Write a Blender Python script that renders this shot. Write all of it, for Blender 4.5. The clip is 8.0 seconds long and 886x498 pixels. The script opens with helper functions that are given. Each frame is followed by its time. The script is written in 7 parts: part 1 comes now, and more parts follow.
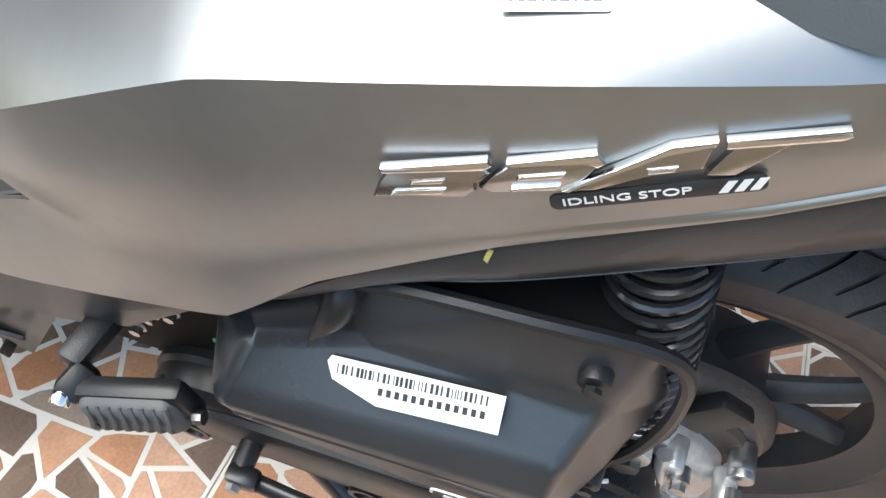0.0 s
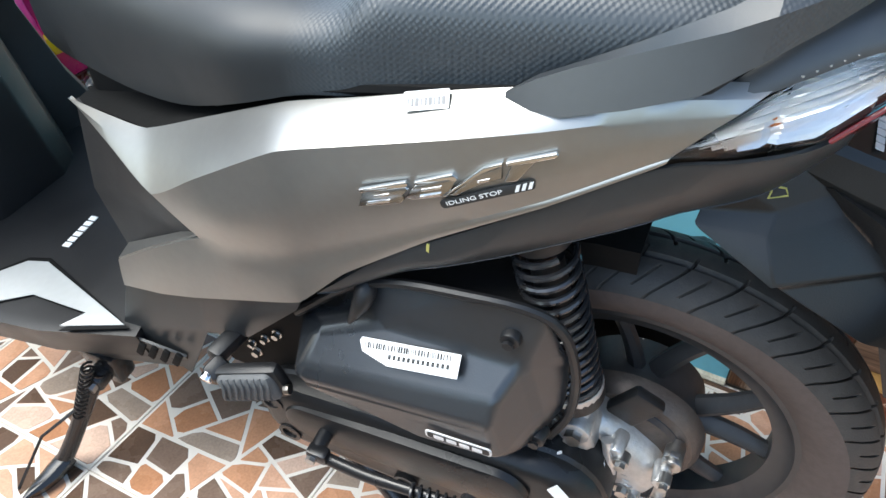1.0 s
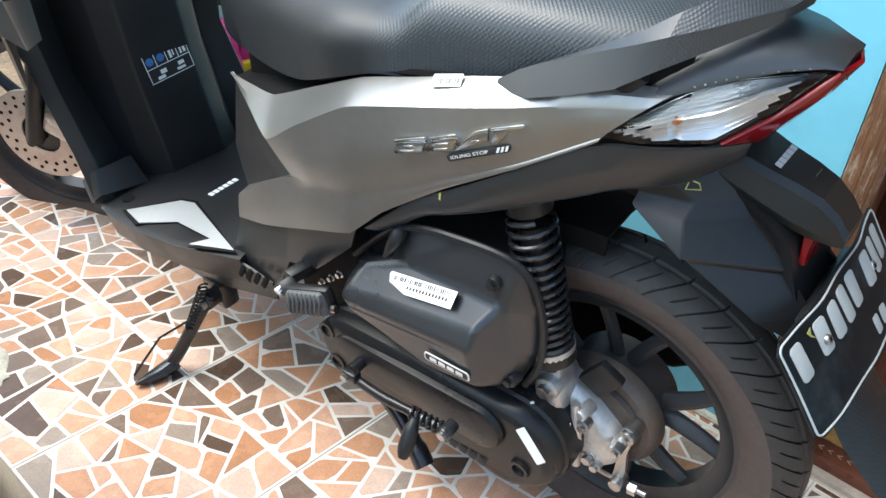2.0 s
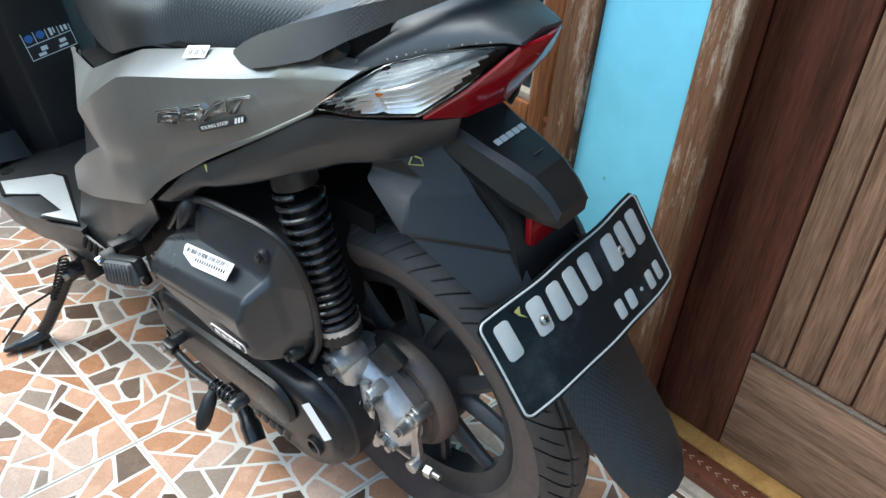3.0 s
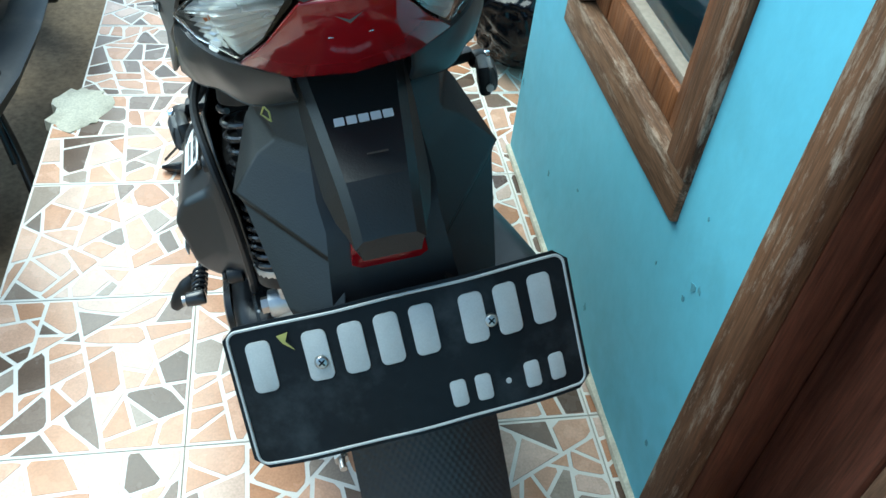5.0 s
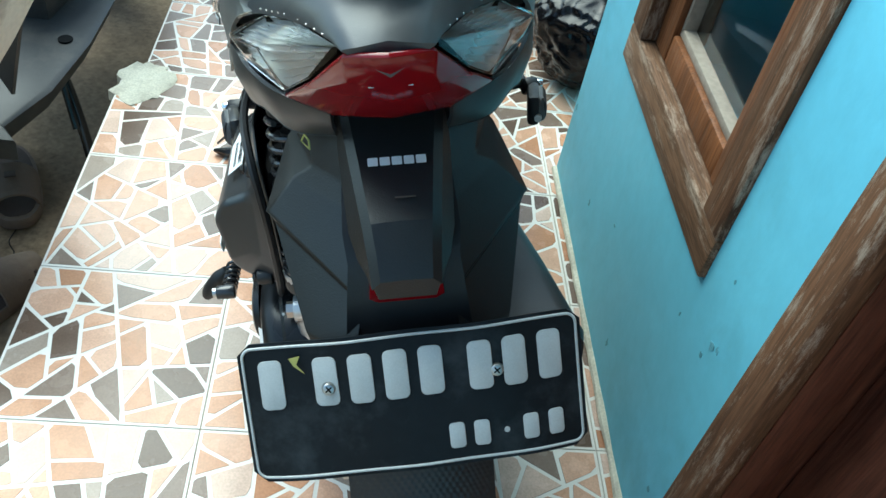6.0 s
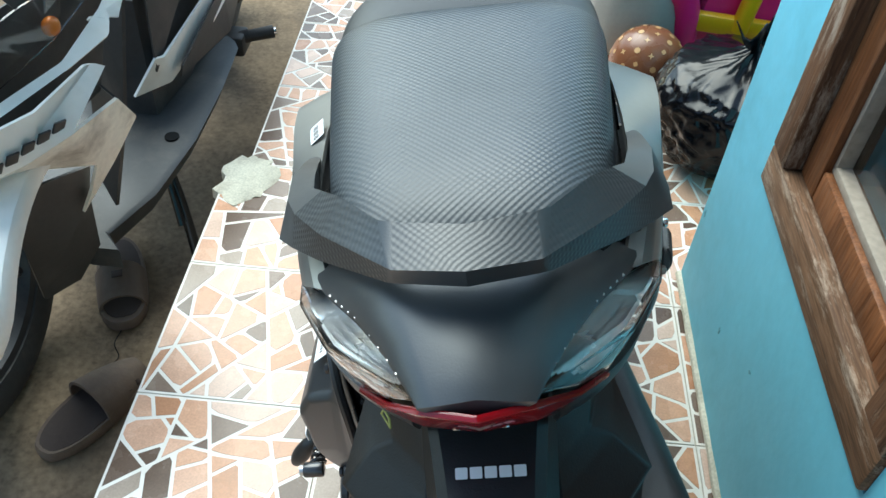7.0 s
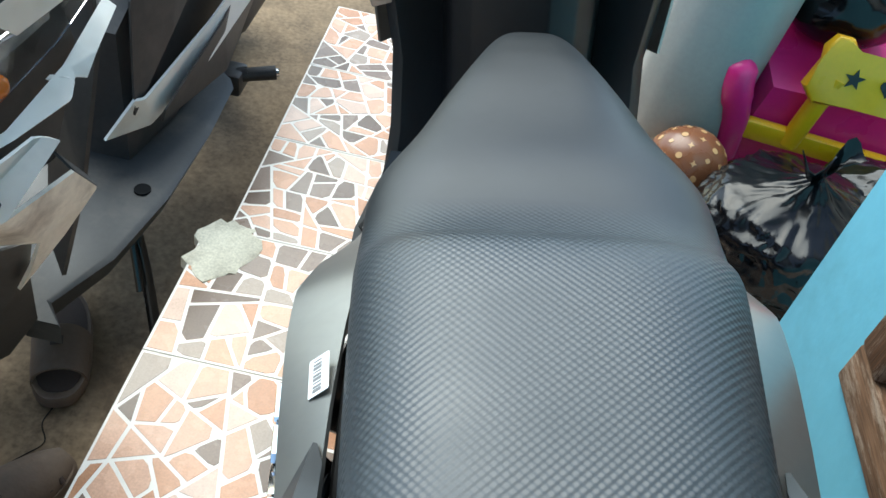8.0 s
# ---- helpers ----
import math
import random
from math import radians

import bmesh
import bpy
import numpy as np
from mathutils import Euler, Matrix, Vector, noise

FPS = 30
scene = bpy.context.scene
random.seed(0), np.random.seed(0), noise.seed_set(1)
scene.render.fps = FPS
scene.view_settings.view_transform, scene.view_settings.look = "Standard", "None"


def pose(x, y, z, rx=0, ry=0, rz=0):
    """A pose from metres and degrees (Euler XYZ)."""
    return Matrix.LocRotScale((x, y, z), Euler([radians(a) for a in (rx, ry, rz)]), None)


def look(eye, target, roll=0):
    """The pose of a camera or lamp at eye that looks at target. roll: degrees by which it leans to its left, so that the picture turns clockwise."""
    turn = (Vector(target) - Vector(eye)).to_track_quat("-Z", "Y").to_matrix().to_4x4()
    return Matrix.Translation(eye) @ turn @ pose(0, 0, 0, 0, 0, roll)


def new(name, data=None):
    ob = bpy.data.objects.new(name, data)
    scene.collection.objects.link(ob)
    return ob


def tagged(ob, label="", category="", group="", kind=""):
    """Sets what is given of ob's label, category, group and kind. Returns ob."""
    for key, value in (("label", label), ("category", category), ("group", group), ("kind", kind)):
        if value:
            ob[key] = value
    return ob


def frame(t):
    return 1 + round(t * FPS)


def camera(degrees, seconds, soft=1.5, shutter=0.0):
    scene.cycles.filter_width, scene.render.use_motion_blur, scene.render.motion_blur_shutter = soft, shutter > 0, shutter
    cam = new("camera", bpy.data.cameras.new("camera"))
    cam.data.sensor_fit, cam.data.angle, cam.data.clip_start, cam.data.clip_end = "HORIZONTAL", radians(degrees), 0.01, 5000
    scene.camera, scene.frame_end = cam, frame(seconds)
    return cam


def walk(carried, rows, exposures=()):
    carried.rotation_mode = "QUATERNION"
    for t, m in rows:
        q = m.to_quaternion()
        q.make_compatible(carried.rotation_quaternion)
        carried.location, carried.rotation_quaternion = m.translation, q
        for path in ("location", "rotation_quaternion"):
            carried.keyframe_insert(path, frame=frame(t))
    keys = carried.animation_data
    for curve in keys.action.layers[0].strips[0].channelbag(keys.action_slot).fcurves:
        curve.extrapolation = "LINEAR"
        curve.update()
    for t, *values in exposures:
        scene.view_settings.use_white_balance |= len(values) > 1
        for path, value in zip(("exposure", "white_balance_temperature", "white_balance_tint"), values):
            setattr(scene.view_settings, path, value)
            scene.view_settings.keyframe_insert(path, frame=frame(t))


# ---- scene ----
cam = camera(55.7, 8.0)
K = 1.077  # plan units to metres
PATH = [
    (0, (-0.458, 0.054, 0.798), (0.804, 0.254, -0.741), 15.1),
    (0.5, (-0.584, -0.025, 0.88), (0.66, 0.286, -0.654), 9.2),
    (0.8, (-0.645, -0.099, 0.922), (0.672, 0.405, -0.489), 4.2),
    (1, (-0.687, -0.158, 0.939), (0.721, 0.511, -0.314), 3.2),
    (1.2, (-0.709, -0.228, 0.935), (0.717, 0.574, -0.215), 4.1),
    (2.3, (-0.84, -0.487, 0.972), (0.429, 0.611, -0.118), 6.4),
    (2.5, (-0.812, -0.535, 0.974), (0.449, 0.573, -0.114), 6.9),
    (3, (-0.626, -0.653, 0.968), (0.598, 0.493, -0.121), 6.1),
    (3.3, (-0.533, -0.678, 0.955), (0.617, 0.535, -0.143), 3.3),
    (3.5, (-0.48, -0.679, 0.95), (0.564, 0.608, -0.17), 3.1),
    (4, (-0.367, -0.657, 0.919), (0.591, 0.63, -0.274), 7.2),
    (4.4, (-0.226, -0.679, 0.91), (0.561, 0.67, -0.34), 7.9),
    (4.5, (-0.196, -0.681, 0.917), (0.438, 0.726, -0.355), 5.6),
    (4.7, (-0.157, -0.683, 0.958), (0.266, 0.754, -0.366), 3.5),
    (5.8, (-0.11, -0.686, 0.989), (0.156, 0.73, -0.398), 12.2),
    (6, (-0.113, -0.67, 1.013), (0.13, 0.747, -0.377), 11.5),
    (6.5, (-0.101, -0.614, 1.054), (-0.112, 0.814, -0.346), 4.1),
    (7, (-0.111, -0.465, 1.073), (-0.14, 0.958, -0.332), 4.5),
    (7.5, (-0.143, -0.358, 1.054), (-0.114, 1.075, -0.341), 8.4),
    (8, (-0.186, -0.205, 1.045), (-0.156, 1.238, -0.339), 13.6),
]
walk(cam, [(t, look(Vector(eye) * K, Vector(target) * K, roll)) for t, eye, target, roll in PATH],
     [(0.0, 1.56, 6650, 4), (0.5, 1.57, 6620, 4), (1.0, 1.74, 6580, 4), (2.5, 1.60, 6730, 3), (3.0, 1.54, 6330, 0), (3.5, 1.69, 6200, -4), (4.5, 1.57, 5800, -13), (6.0, 1.42, 6000, -12), (6.5, 1.51, 6250, -6), (7.0, 1.46, 6230, -6), (8.0, 1.36, 6400, -2)])
# ---- light ----
world = bpy.data.worlds.new("sky")
scene.world = world
world.use_nodes = True
wn = world.node_tree
sky = wn.nodes.new("ShaderNodeTexSky")
sky.sky_type, sky.sun_disc = "NISHITA", False
sky.sun_elevation, sky.sun_rotation = radians(52), radians(-35)
sky.air_density, sky.dust_density, sky.ozone_density = 1.0, 1.5, 1.0
wn.links.new(sky.outputs[0], wn.nodes["Background"].inputs[0])
wn.nodes["Background"].inputs[1].default_value = 0.15
sun = new("sun", bpy.data.lights.new("sun", "SUN"))
sun.data.energy, sun.data.angle, sun.data.color = 1.85, radians(54), (0.985, 0.99, 1.0)
sun.matrix_world = look((-1.6, 2.3, 3.7), (-0.2, 0.3, 0))

# ---- materials ----


def mat(name, color, rough=0.5, metal=0.0, bump=0.0, bump_scale=300.0, var=0.15, var_scale=8.0, dirt=None, dirt_scale=5.0,
        dirt_amount=0.4, coat=0.0, trans=0.0, spec=0.5, rough_var=0.1, island=0.0, stretch=(1, 1, 1), ior=1.45):
    """A surface with colour variation at two scales, optional dirt, roughness variation and fine relief."""
    m = bpy.data.materials.new(name)
    m.use_nodes = True
    nt = m.node_tree
    L, N = nt.links.new, nt.nodes.new
    b = nt.nodes["Principled BSDF"]
    tc, mp = N("ShaderNodeTexCoord"), N("ShaderNodeMapping")
    mp.inputs["Scale"].default_value = stretch
    L(tc.outputs["Object"], mp.inputs["Vector"])
    co = mp.outputs["Vector"]
    n1, n2 = N("ShaderNodeTexNoise"), N("ShaderNodeTexNoise")
    n1.inputs["Scale"].default_value, n1.inputs["Detail"].default_value = var_scale, 6
    n2.inputs["Scale"].default_value, n2.inputs["Detail"].default_value = var_scale * 14, 3
    L(co, n1.inputs["Vector"]), L(co, n2.inputs["Vector"])
    add = N("ShaderNodeMath")
    add.operation = "ADD"
    L(n1.outputs["Fac"], add.inputs[0]), L(n2.outputs["Fac"], add.inputs[1])
    mr = N("ShaderNodeMapRange")
    mr.inputs[1].default_value, mr.inputs[2].default_value = 0.55, 1.45
    mr.inputs[3].default_value, mr.inputs[4].default_value = 1 - var, 1 + var
    L(add.outputs[0], mr.inputs[0])
    hsv = N("ShaderNodeHueSaturation")
    hsv.inputs["Color"].default_value = (*color, 1)
    L(mr.outputs[0], hsv.inputs["Value"])
    out = hsv.outputs[0]
    if island:
        geo = N("ShaderNodeNewGeometry")
        r2 = N("ShaderNodeMapRange")
        r2.inputs[3].default_value, r2.inputs[4].default_value = 1 - island, 1 + island
        L(geo.outputs["Random Per Island"], r2.inputs[0])
        h2 = N("ShaderNodeHueSaturation")
        L(out, h2.inputs["Color"]), L(r2.outputs[0], h2.inputs["Value"])
        out = h2.outputs[0]
    if dirt:
        n3, ramp, mix = N("ShaderNodeTexNoise"), N("ShaderNodeValToRGB"), N("ShaderNodeMix")
        n3.inputs["Scale"].default_value, n3.inputs["Detail"].default_value = dirt_scale, 8
        n3.inputs["Roughness"].default_value = 0.65
        ramp.color_ramp.elements[0].position, ramp.color_ramp.elements[1].position = 0.5, 0.72
        ramp.color_ramp.elements[1].color = (dirt_amount,) * 3 + (1,)
        ramp.color_ramp.elements[0].color = (0, 0, 0, 1)
        mix.data_type = "RGBA"
        L(co, n3.inputs["Vector"]), L(n3.outputs["Fac"], ramp.inputs[0]), L(ramp.outputs[0], mix.inputs[0])
        L(out, mix.inputs[6])
        mix.inputs[7].default_value = (*dirt, 1)
        out = mix.outputs[2]
    L(out, b.inputs["Base Color"])
    r = N("ShaderNodeMapRange")
    r.inputs[1].default_value, r.inputs[2].default_value = 0.3, 0.7
    r.inputs[3].default_value, r.inputs[4].default_value = max(0.02, rough - rough_var), min(1, rough + rough_var)
    L(n1.outputs["Fac"], r.inputs[0]), L(r.outputs[0], b.inputs["Roughness"])
    b.inputs["Metallic"].default_value = metal
    b.inputs["Coat Weight"].default_value = coat
    b.inputs["Coat Roughness"].default_value = 0.08
    b.inputs["Transmission Weight"].default_value = trans
    b.inputs["Specular IOR Level"].default_value = spec
    b.inputs["IOR"].default_value = ior
    if bump:
        nb, bp = N("ShaderNodeTexNoise"), N("ShaderNodeBump")
        nb.inputs["Scale"].default_value, nb.inputs["Detail"].default_value = bump_scale, 4
        bp.inputs["Strength"].default_value, bp.inputs["Distance"].default_value = bump, 0.002
        L(co, nb.inputs["Vector"]), L(nb.outputs["Fac"], bp.inputs["Height"]), L(bp.outputs[0], b.inputs["Normal"])
    return m


def wood(name, dark, light, rough, grain_axis, worn=None, worn_amount=0.0, spec=0.4):
    """Planed timber: stretched grain along one axis, fine pores, worn patches."""
    stretch = [26.0, 26.0, 26.0]
    stretch[grain_axis] = 1.6
    m = mat(name, light, rough, var=0.75, var_scale=1.1, stretch=stretch, bump=0.6, bump_scale=6.0, dirt=dark, dirt_scale=1.6,
            dirt_amount=1.0, spec=spec)
    if worn:
        nt = m.node_tree
        L, N = nt.links.new, nt.nodes.new
        b = nt.nodes["Principled BSDF"]
        src = b.inputs["Base Color"].links[0].from_socket
        tc, n, ramp, mix = N("ShaderNodeTexCoord"), N("ShaderNodeTexNoise"), N("ShaderNodeValToRGB"), N("ShaderNodeMix")
        n.inputs["Scale"].default_value, n.inputs["Detail"].default_value, n.inputs["Roughness"].default_value = 9, 10, 0.8
        mp = N("ShaderNodeMapping")
        mp.inputs["Scale"].default_value = [0.8 if k == grain_axis else 4.5 for k in range(3)]
        L(tc.outputs["Object"], mp.inputs["Vector"])
        ramp.color_ramp.elements[0].position, ramp.color_ramp.elements[1].position = 0.51, 0.63
        ramp.color_ramp.elements[1].color = (worn_amount,) * 3 + (1,)
        mix.data_type = "RGBA"
        L(mp.outputs["Vector"], n.inputs["Vector"]), L(n.outputs["Fac"], ramp.inputs[0]), L(ramp.outputs[0], mix.inputs[0])
        L(src, mix.inputs[6])
        mix.inputs[7].default_value = (*worn, 1)
        L(mix.outputs[2], b.inputs["Base Color"])
    return m


def knurl(m, pitch, depth, only_behind=None):
    """Adds a fine raised lattice of pips; past only_behind (metres along y) the skin is smooth."""
    nt = m.node_tree
    L, N = nt.links.new, nt.nodes.new
    tc, sep = N("ShaderNodeTexCoord"), N("ShaderNodeSeparateXYZ")
    L(tc.outputs["Object"], sep.inputs[0])
    waves = []
    for k in (0, 1, 2):
        mul, sn = N("ShaderNodeMath"), N("ShaderNodeMath")
        mul.operation, sn.operation = "MULTIPLY", "SINE"
        mul.inputs[1].default_value = 2 * math.pi / pitch
        L(sep.outputs[k], mul.inputs[0]), L(mul.outputs[0], sn.inputs[0])
        waves.append(sn.outputs[0])
    top, side, h = N("ShaderNodeMath"), N("ShaderNodeMath"), N("ShaderNodeMath")
    top.operation, side.operation, h.operation = "MULTIPLY", "MULTIPLY", "ADD"
    L(waves[0], top.inputs[0]), L(waves[1], top.inputs[1])  # over the top
    L(waves[1], side.inputs[0]), L(waves[2], side.inputs[1])  # down the sides
    nsep, nab, steep, mask = N("ShaderNodeSeparateXYZ"), N("ShaderNodeMath"), N("ShaderNodeMapRange"), N("ShaderNodeMath")
    nab.operation, mask.operation = "ABSOLUTE", "MULTIPLY"
    steep.inputs[1].default_value, steep.inputs[2].default_value, steep.inputs[3].default_value, steep.inputs[4].default_value = 0.35, 0.85, 1, 0
    L(tc.outputs["Normal"], nsep.inputs[0]), L(nsep.outputs[2], nab.inputs[0]), L(nab.outputs[0], steep.inputs[0])
    L(side.outputs[0], mask.inputs[0]), L(steep.outputs[0], mask.inputs[1])
    L(top.outputs[0], h.inputs[0]), L(mask.outputs[0], h.inputs[1])
    height = h.outputs[0]
    if only_behind is not None:
        lim, g = N("ShaderNodeMapRange"), N("ShaderNodeMath")
        lim.inputs[1].default_value, lim.inputs[2].default_value = only_behind - 0.02, only_behind + 0.02
        lim.inputs[3].default_value, lim.inputs[4].default_value = 1, 0
        g.operation = "MULTIPLY"
        L(sep.outputs[1], lim.inputs[0]), L(height, g.inputs[0]), L(lim.outputs[0], g.inputs[1])
        height = g.outputs[0]
        shade, val = N("ShaderNodeHueSaturation"), N("ShaderNodeMapRange")  # base colour darker on the smooth skin, lighter on the pips
        val.inputs[3].default_value, val.inputs[4].default_value = 0.45, 1.3
        src = nt.nodes["Principled BSDF"].inputs["Base Color"].links[0].from_socket
        L(lim.outputs[0], val.inputs[0]), L(val.outputs[0], shade.inputs["Value"]), L(src, shade.inputs["Color"])
        L(shade.outputs[0], nt.nodes["Principled BSDF"].inputs["Base Color"])
    bp = N("ShaderNodeBump")
    bp.inputs["Strength"].default_value, bp.inputs["Distance"].default_value = 1.0, depth
    L(height, bp.inputs["Height"]), L(bp.outputs[0], nt.nodes["Principled BSDF"].inputs["Normal"])
    return m


M = {}
M["paint"] = mat("titanium_paint", (0.310, 0.308, 0.295), 0.35, 0.88, bump=0.012, bump_scale=900, var=0.05, coat=0.0, rough_var=0.03)
M["guard"] = mat("black_mudguard", (0.010, 0.0108, 0.0113), 0.40, bump=0.12, bump_scale=700, var=0.15, spec=0.50, dirt=(0.06, 0.058, 0.052), dirt_amount=0.15)
M["dull_cast"] = mat("dull_cast_metal", (0.12, 0.10, 0.088), 0.5, 0.6, bump=0.3, bump_scale=250, var=0.2, dirt=(0.12, 0.09, 0.07), dirt_amount=0.5, dirt_scale=14)
M["airbox"] = mat("satin_black_moulding", (0.018, 0.021, 0.0245), 0.34, bump=0.06, bump_scale=600, var=0.15, spec=0.9, dirt=(0.06, 0.055, 0.05), dirt_amount=0.08)
M["black"] = mat("black_plastic", (0.012, 0.0122, 0.013), 0.42, bump=0.12, bump_scale=700, var=0.15, spec=0.45, dirt=(0.08, 0.075, 0.07), dirt_amount=0.12)
M["rail"] = mat("rail_plastic", (0.028, 0.031, 0.034), 0.40, bump=0.05, bump_scale=900, var=0.1, spec=0.95)
M["rail_pips"] = knurl(mat("pipped_rail_plastic", (0.028, 0.031, 0.034), 0.40, var=0.1, spec=0.9), 0.0040, 0.00010)
M["flap"] = knurl(mat("dotted_flap_rubber", (0.024, 0.024, 0.025), 0.42, var=0.15, spec=0.45), 0.0052, 0.00020)
M["dark"] = mat("charcoal_plastic", (0.023, 0.025, 0.0262), 0.37, bump=0.05, bump_scale=900, var=0.10, spec=0.5, dirt=(0.1, 0.095, 0.09), dirt_amount=0.10)
# near-black for black parts, and for voids whose shade is put into colour
M["inner"] = mat("black_and_shade", (0.006, 0.006, 0.006), 0.7, bump=0.1, spec=0.15)
M["case"] = mat("black_engine_paint", (0.012, 0.0122, 0.0127), 0.34, 0.0, bump=0.1, bump_scale=500, var=0.15, spec=0.36, dirt=(0.07, 0.065, 0.06), dirt_amount=0.12)
M["seat"] = knurl(mat("seat_vinyl", (0.026, 0.032, 0.037), 0.46, var=0.1, spec=0.66), 0.0048, 0.00016, only_behind=0.26)
M["rubber"] = mat("tyre_rubber", (0.042, 0.041, 0.040), 0.55, bump=0.25, bump_scale=500, dirt=(0.13, 0.10, 0.085), dirt_amount=0.35, dirt_scale=14, spec=0.3)
# dust, over a base lightened to brown for light bounced off the floor
M["wall_rubber"] = mat("dusty_bounce_sidewall", (0.078, 0.062, 0.056), 0.8, bump=0.3, bump_scale=300, var=0.2, dirt=(0.15, 0.12, 0.10), dirt_amount=0.3, dirt_scale=18, spec=0.25)
M["rim"] = mat("black_alloy", (0.03, 0.031, 0.033), 0.4, 0.2, dirt=(0.12, 0.10, 0.09), dirt_amount=0.35, dirt_scale=12)
M["chrome"] = mat("chrome", (0.78, 0.78, 0.78), 0.12, 1.0, var=0.04, rough_var=0.05)
M["peg_rubber"] = mat("worn_grey_rubber", (0.075, 0.078, 0.08), 0.6, bump=0.2, var=0.15, dirt=(0.28, 0.26, 0.23), dirt_amount=0.3, dirt_scale=20)
# darker copy of the chrome, with shade put into its colour
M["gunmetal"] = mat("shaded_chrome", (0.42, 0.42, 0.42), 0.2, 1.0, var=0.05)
M["steel"] = mat("bright_steel", (0.46, 0.45, 0.43), 0.36, 1.0, var=0.12, dirt=(0.2, 0.16, 0.12), dirt_amount=0.3)
M["alu"] = mat("cast_aluminium", (0.56, 0.55, 0.53), 0.40, 0.7, bump=0.3, bump_scale=250, var=0.15, dirt=(0.2, 0.18, 0.15), dirt_amount=0.35, dirt_scale=20)
M["spring"] = mat("gloss_black_steel", (0.012, 0.012, 0.013), 0.24, 0.0, spec=0.6)
M["coil"] = mat("enamelled_coil", (0.035, 0.035, 0.037), 0.2, 0.35, spec=0.8, var=0.1)
M["white_label"] = mat("white_label", (0.8, 0.8, 0.78), 0.5, var=0.03)
M["ink"] = mat("black_ink", (0.02, 0.02, 0.02), 0.5)
M["silver_ink"] = mat("silver_print", (0.75, 0.75, 0.74), 0.4, 0.2, var=0.03)
M["red_lens"] = mat("red_lens", (0.19, 0.003, 0.007), 0.10, var=0.05, coat=0.0, spec=0.5, rough_var=0.02)
M["reflector"] = mat("bright_reflector", (0.76, 0.76, 0.75), 0.26, 0.78, var=0.08)
M["clear"] = mat("clear_lens", (0.97, 0.97, 0.97), 0.03, trans=1.0, var=0.0, rough_var=0.0, ior=1.2)
M["amber"] = mat("amber_bulb", (0.55, 0.15, 0.02), 0.25)
M["plate"] = mat("plate_black", (0.010, 0.012, 0.014), 0.4, 0.0, bump=0.1, bump_scale=80, var=0.2, dirt=(0.07, 0.08, 0.085), dirt_scale=22, dirt_amount=0.4, spec=0.15)
M["plate_white"] = mat("plate_print", (0.47, 0.48, 0.465), 0.45, var=0.12, var_scale=60)
M["mark"] = mat("yellow_crayon", (0.46, 0.42, 0.12), 0.8)
M["aluplate"] = mat("brushed_panel", (0.48, 0.49, 0.48), 0.42, 0.25, var=0.05)
M["bluewall"] = mat("blue_wall_paint", (0.185, 0.545, 0.69), 0.55, bump=0.25, bump_scale=60, var=0.07, var_scale=2.5, dirt=(0.12, 0.34, 0.40), dirt_scale=5, dirt_amount=0.45)
M["chip"] = mat("bare_plaster_chip", (0.13, 0.34, 0.42), 0.85, bump=0.5, bump_scale=200, var=0.4, var_scale=60)
M["concrete"] = mat("worn_concrete", (0.190, 0.138, 0.088), 0.9, bump=1.0, bump_scale=30, var=0.55, var_scale=7, dirt=(0.066, 0.049, 0.034), dirt_scale=4.0, dirt_amount=0.9, spec=0.25)
M["patch"] = mat("pale_mortar", (0.58, 0.54, 0.43), 0.9, bump=1.0, bump_scale=60, var=0.35, var_scale=18, dirt=(0.22, 0.18, 0.13), dirt_scale=16, dirt_amount=0.6)
M["plain_wall"] = mat("plain_plaster", (0.45, 0.43, 0.39), 0.8, bump=0.3, bump_scale=40, var=0.12, dirt=(0.2, 0.19, 0.17), dirt_scale=2, dirt_amount=0.4)
M["frame_wood"] = wood("weathered_frame_wood", (0.032, 0.014, 0.008), (0.135, 0.068, 0.036), 0.65, 2, (0.42, 0.33, 0.25), 0.9, 0.2)
M["stile_wood"] = wood("dark_stile_wood", (0.030, 0.009, 0.006), (0.105, 0.035, 0.020), 0.5, 2, (0.10, 0.042, 0.024), 0.3, 0.3)
M["frame_wood_y"] = wood("weathered_sill_wood", (0.050, 0.025, 0.014), (0.175, 0.098, 0.056), 0.6, 1, (0.42, 0.33, 0.25), 0.85, 0.2)
M["sash_wood"] = wood("red_sash_wood", (0.06, 0.019, 0.007), (0.185, 0.072, 0.028), 0.45, 2, (0.26, 0.14, 0.08), 0.3, 0.3)
M["door_wood"] = wood("dark_door_wood", (0.046, 0.017, 0.008), (0.156, 0.061, 0.029), 0.5, 2, (0.2, 0.095, 0.05), 0.35, 0.25)
M["plank_wood"] = wood("door_plank_wood", (0.085, 0.046, 0.028), (0.245, 0.140, 0.085), 0.55, 2, (0.26, 0.15, 0.09), 0.4, 0.25)
M["rail_wood"] = wood("door_rail_wood", (0.088, 0.050, 0.031), (0.25, 0.148, 0.092), 0.55, 1, (0.29, 0.18, 0.11), 0.5, 0.25)
M["bead"] = mat("pale_bead_wood", (0.30, 0.255, 0.205), 0.6, bump=0.3, bump_scale=120, var=0.25)
M["rail_edge"] = mat("worn_rail_edge", (0.17, 0.135, 0.105), 0.7, bump=0.5, bump_scale=90, var=0.5, var_scale=25)
M["foot_mortar"] = mat("dark_mortar", (0.10, 0.075, 0.055), 0.9, bump=0.8, bump_scale=70, var=0.4, var_scale=20)
M["glass"] = mat("dark_window_glass", (0.9, 0.92, 0.92), 0.03, trans=1.0, var=0.0, rough_var=0.0)
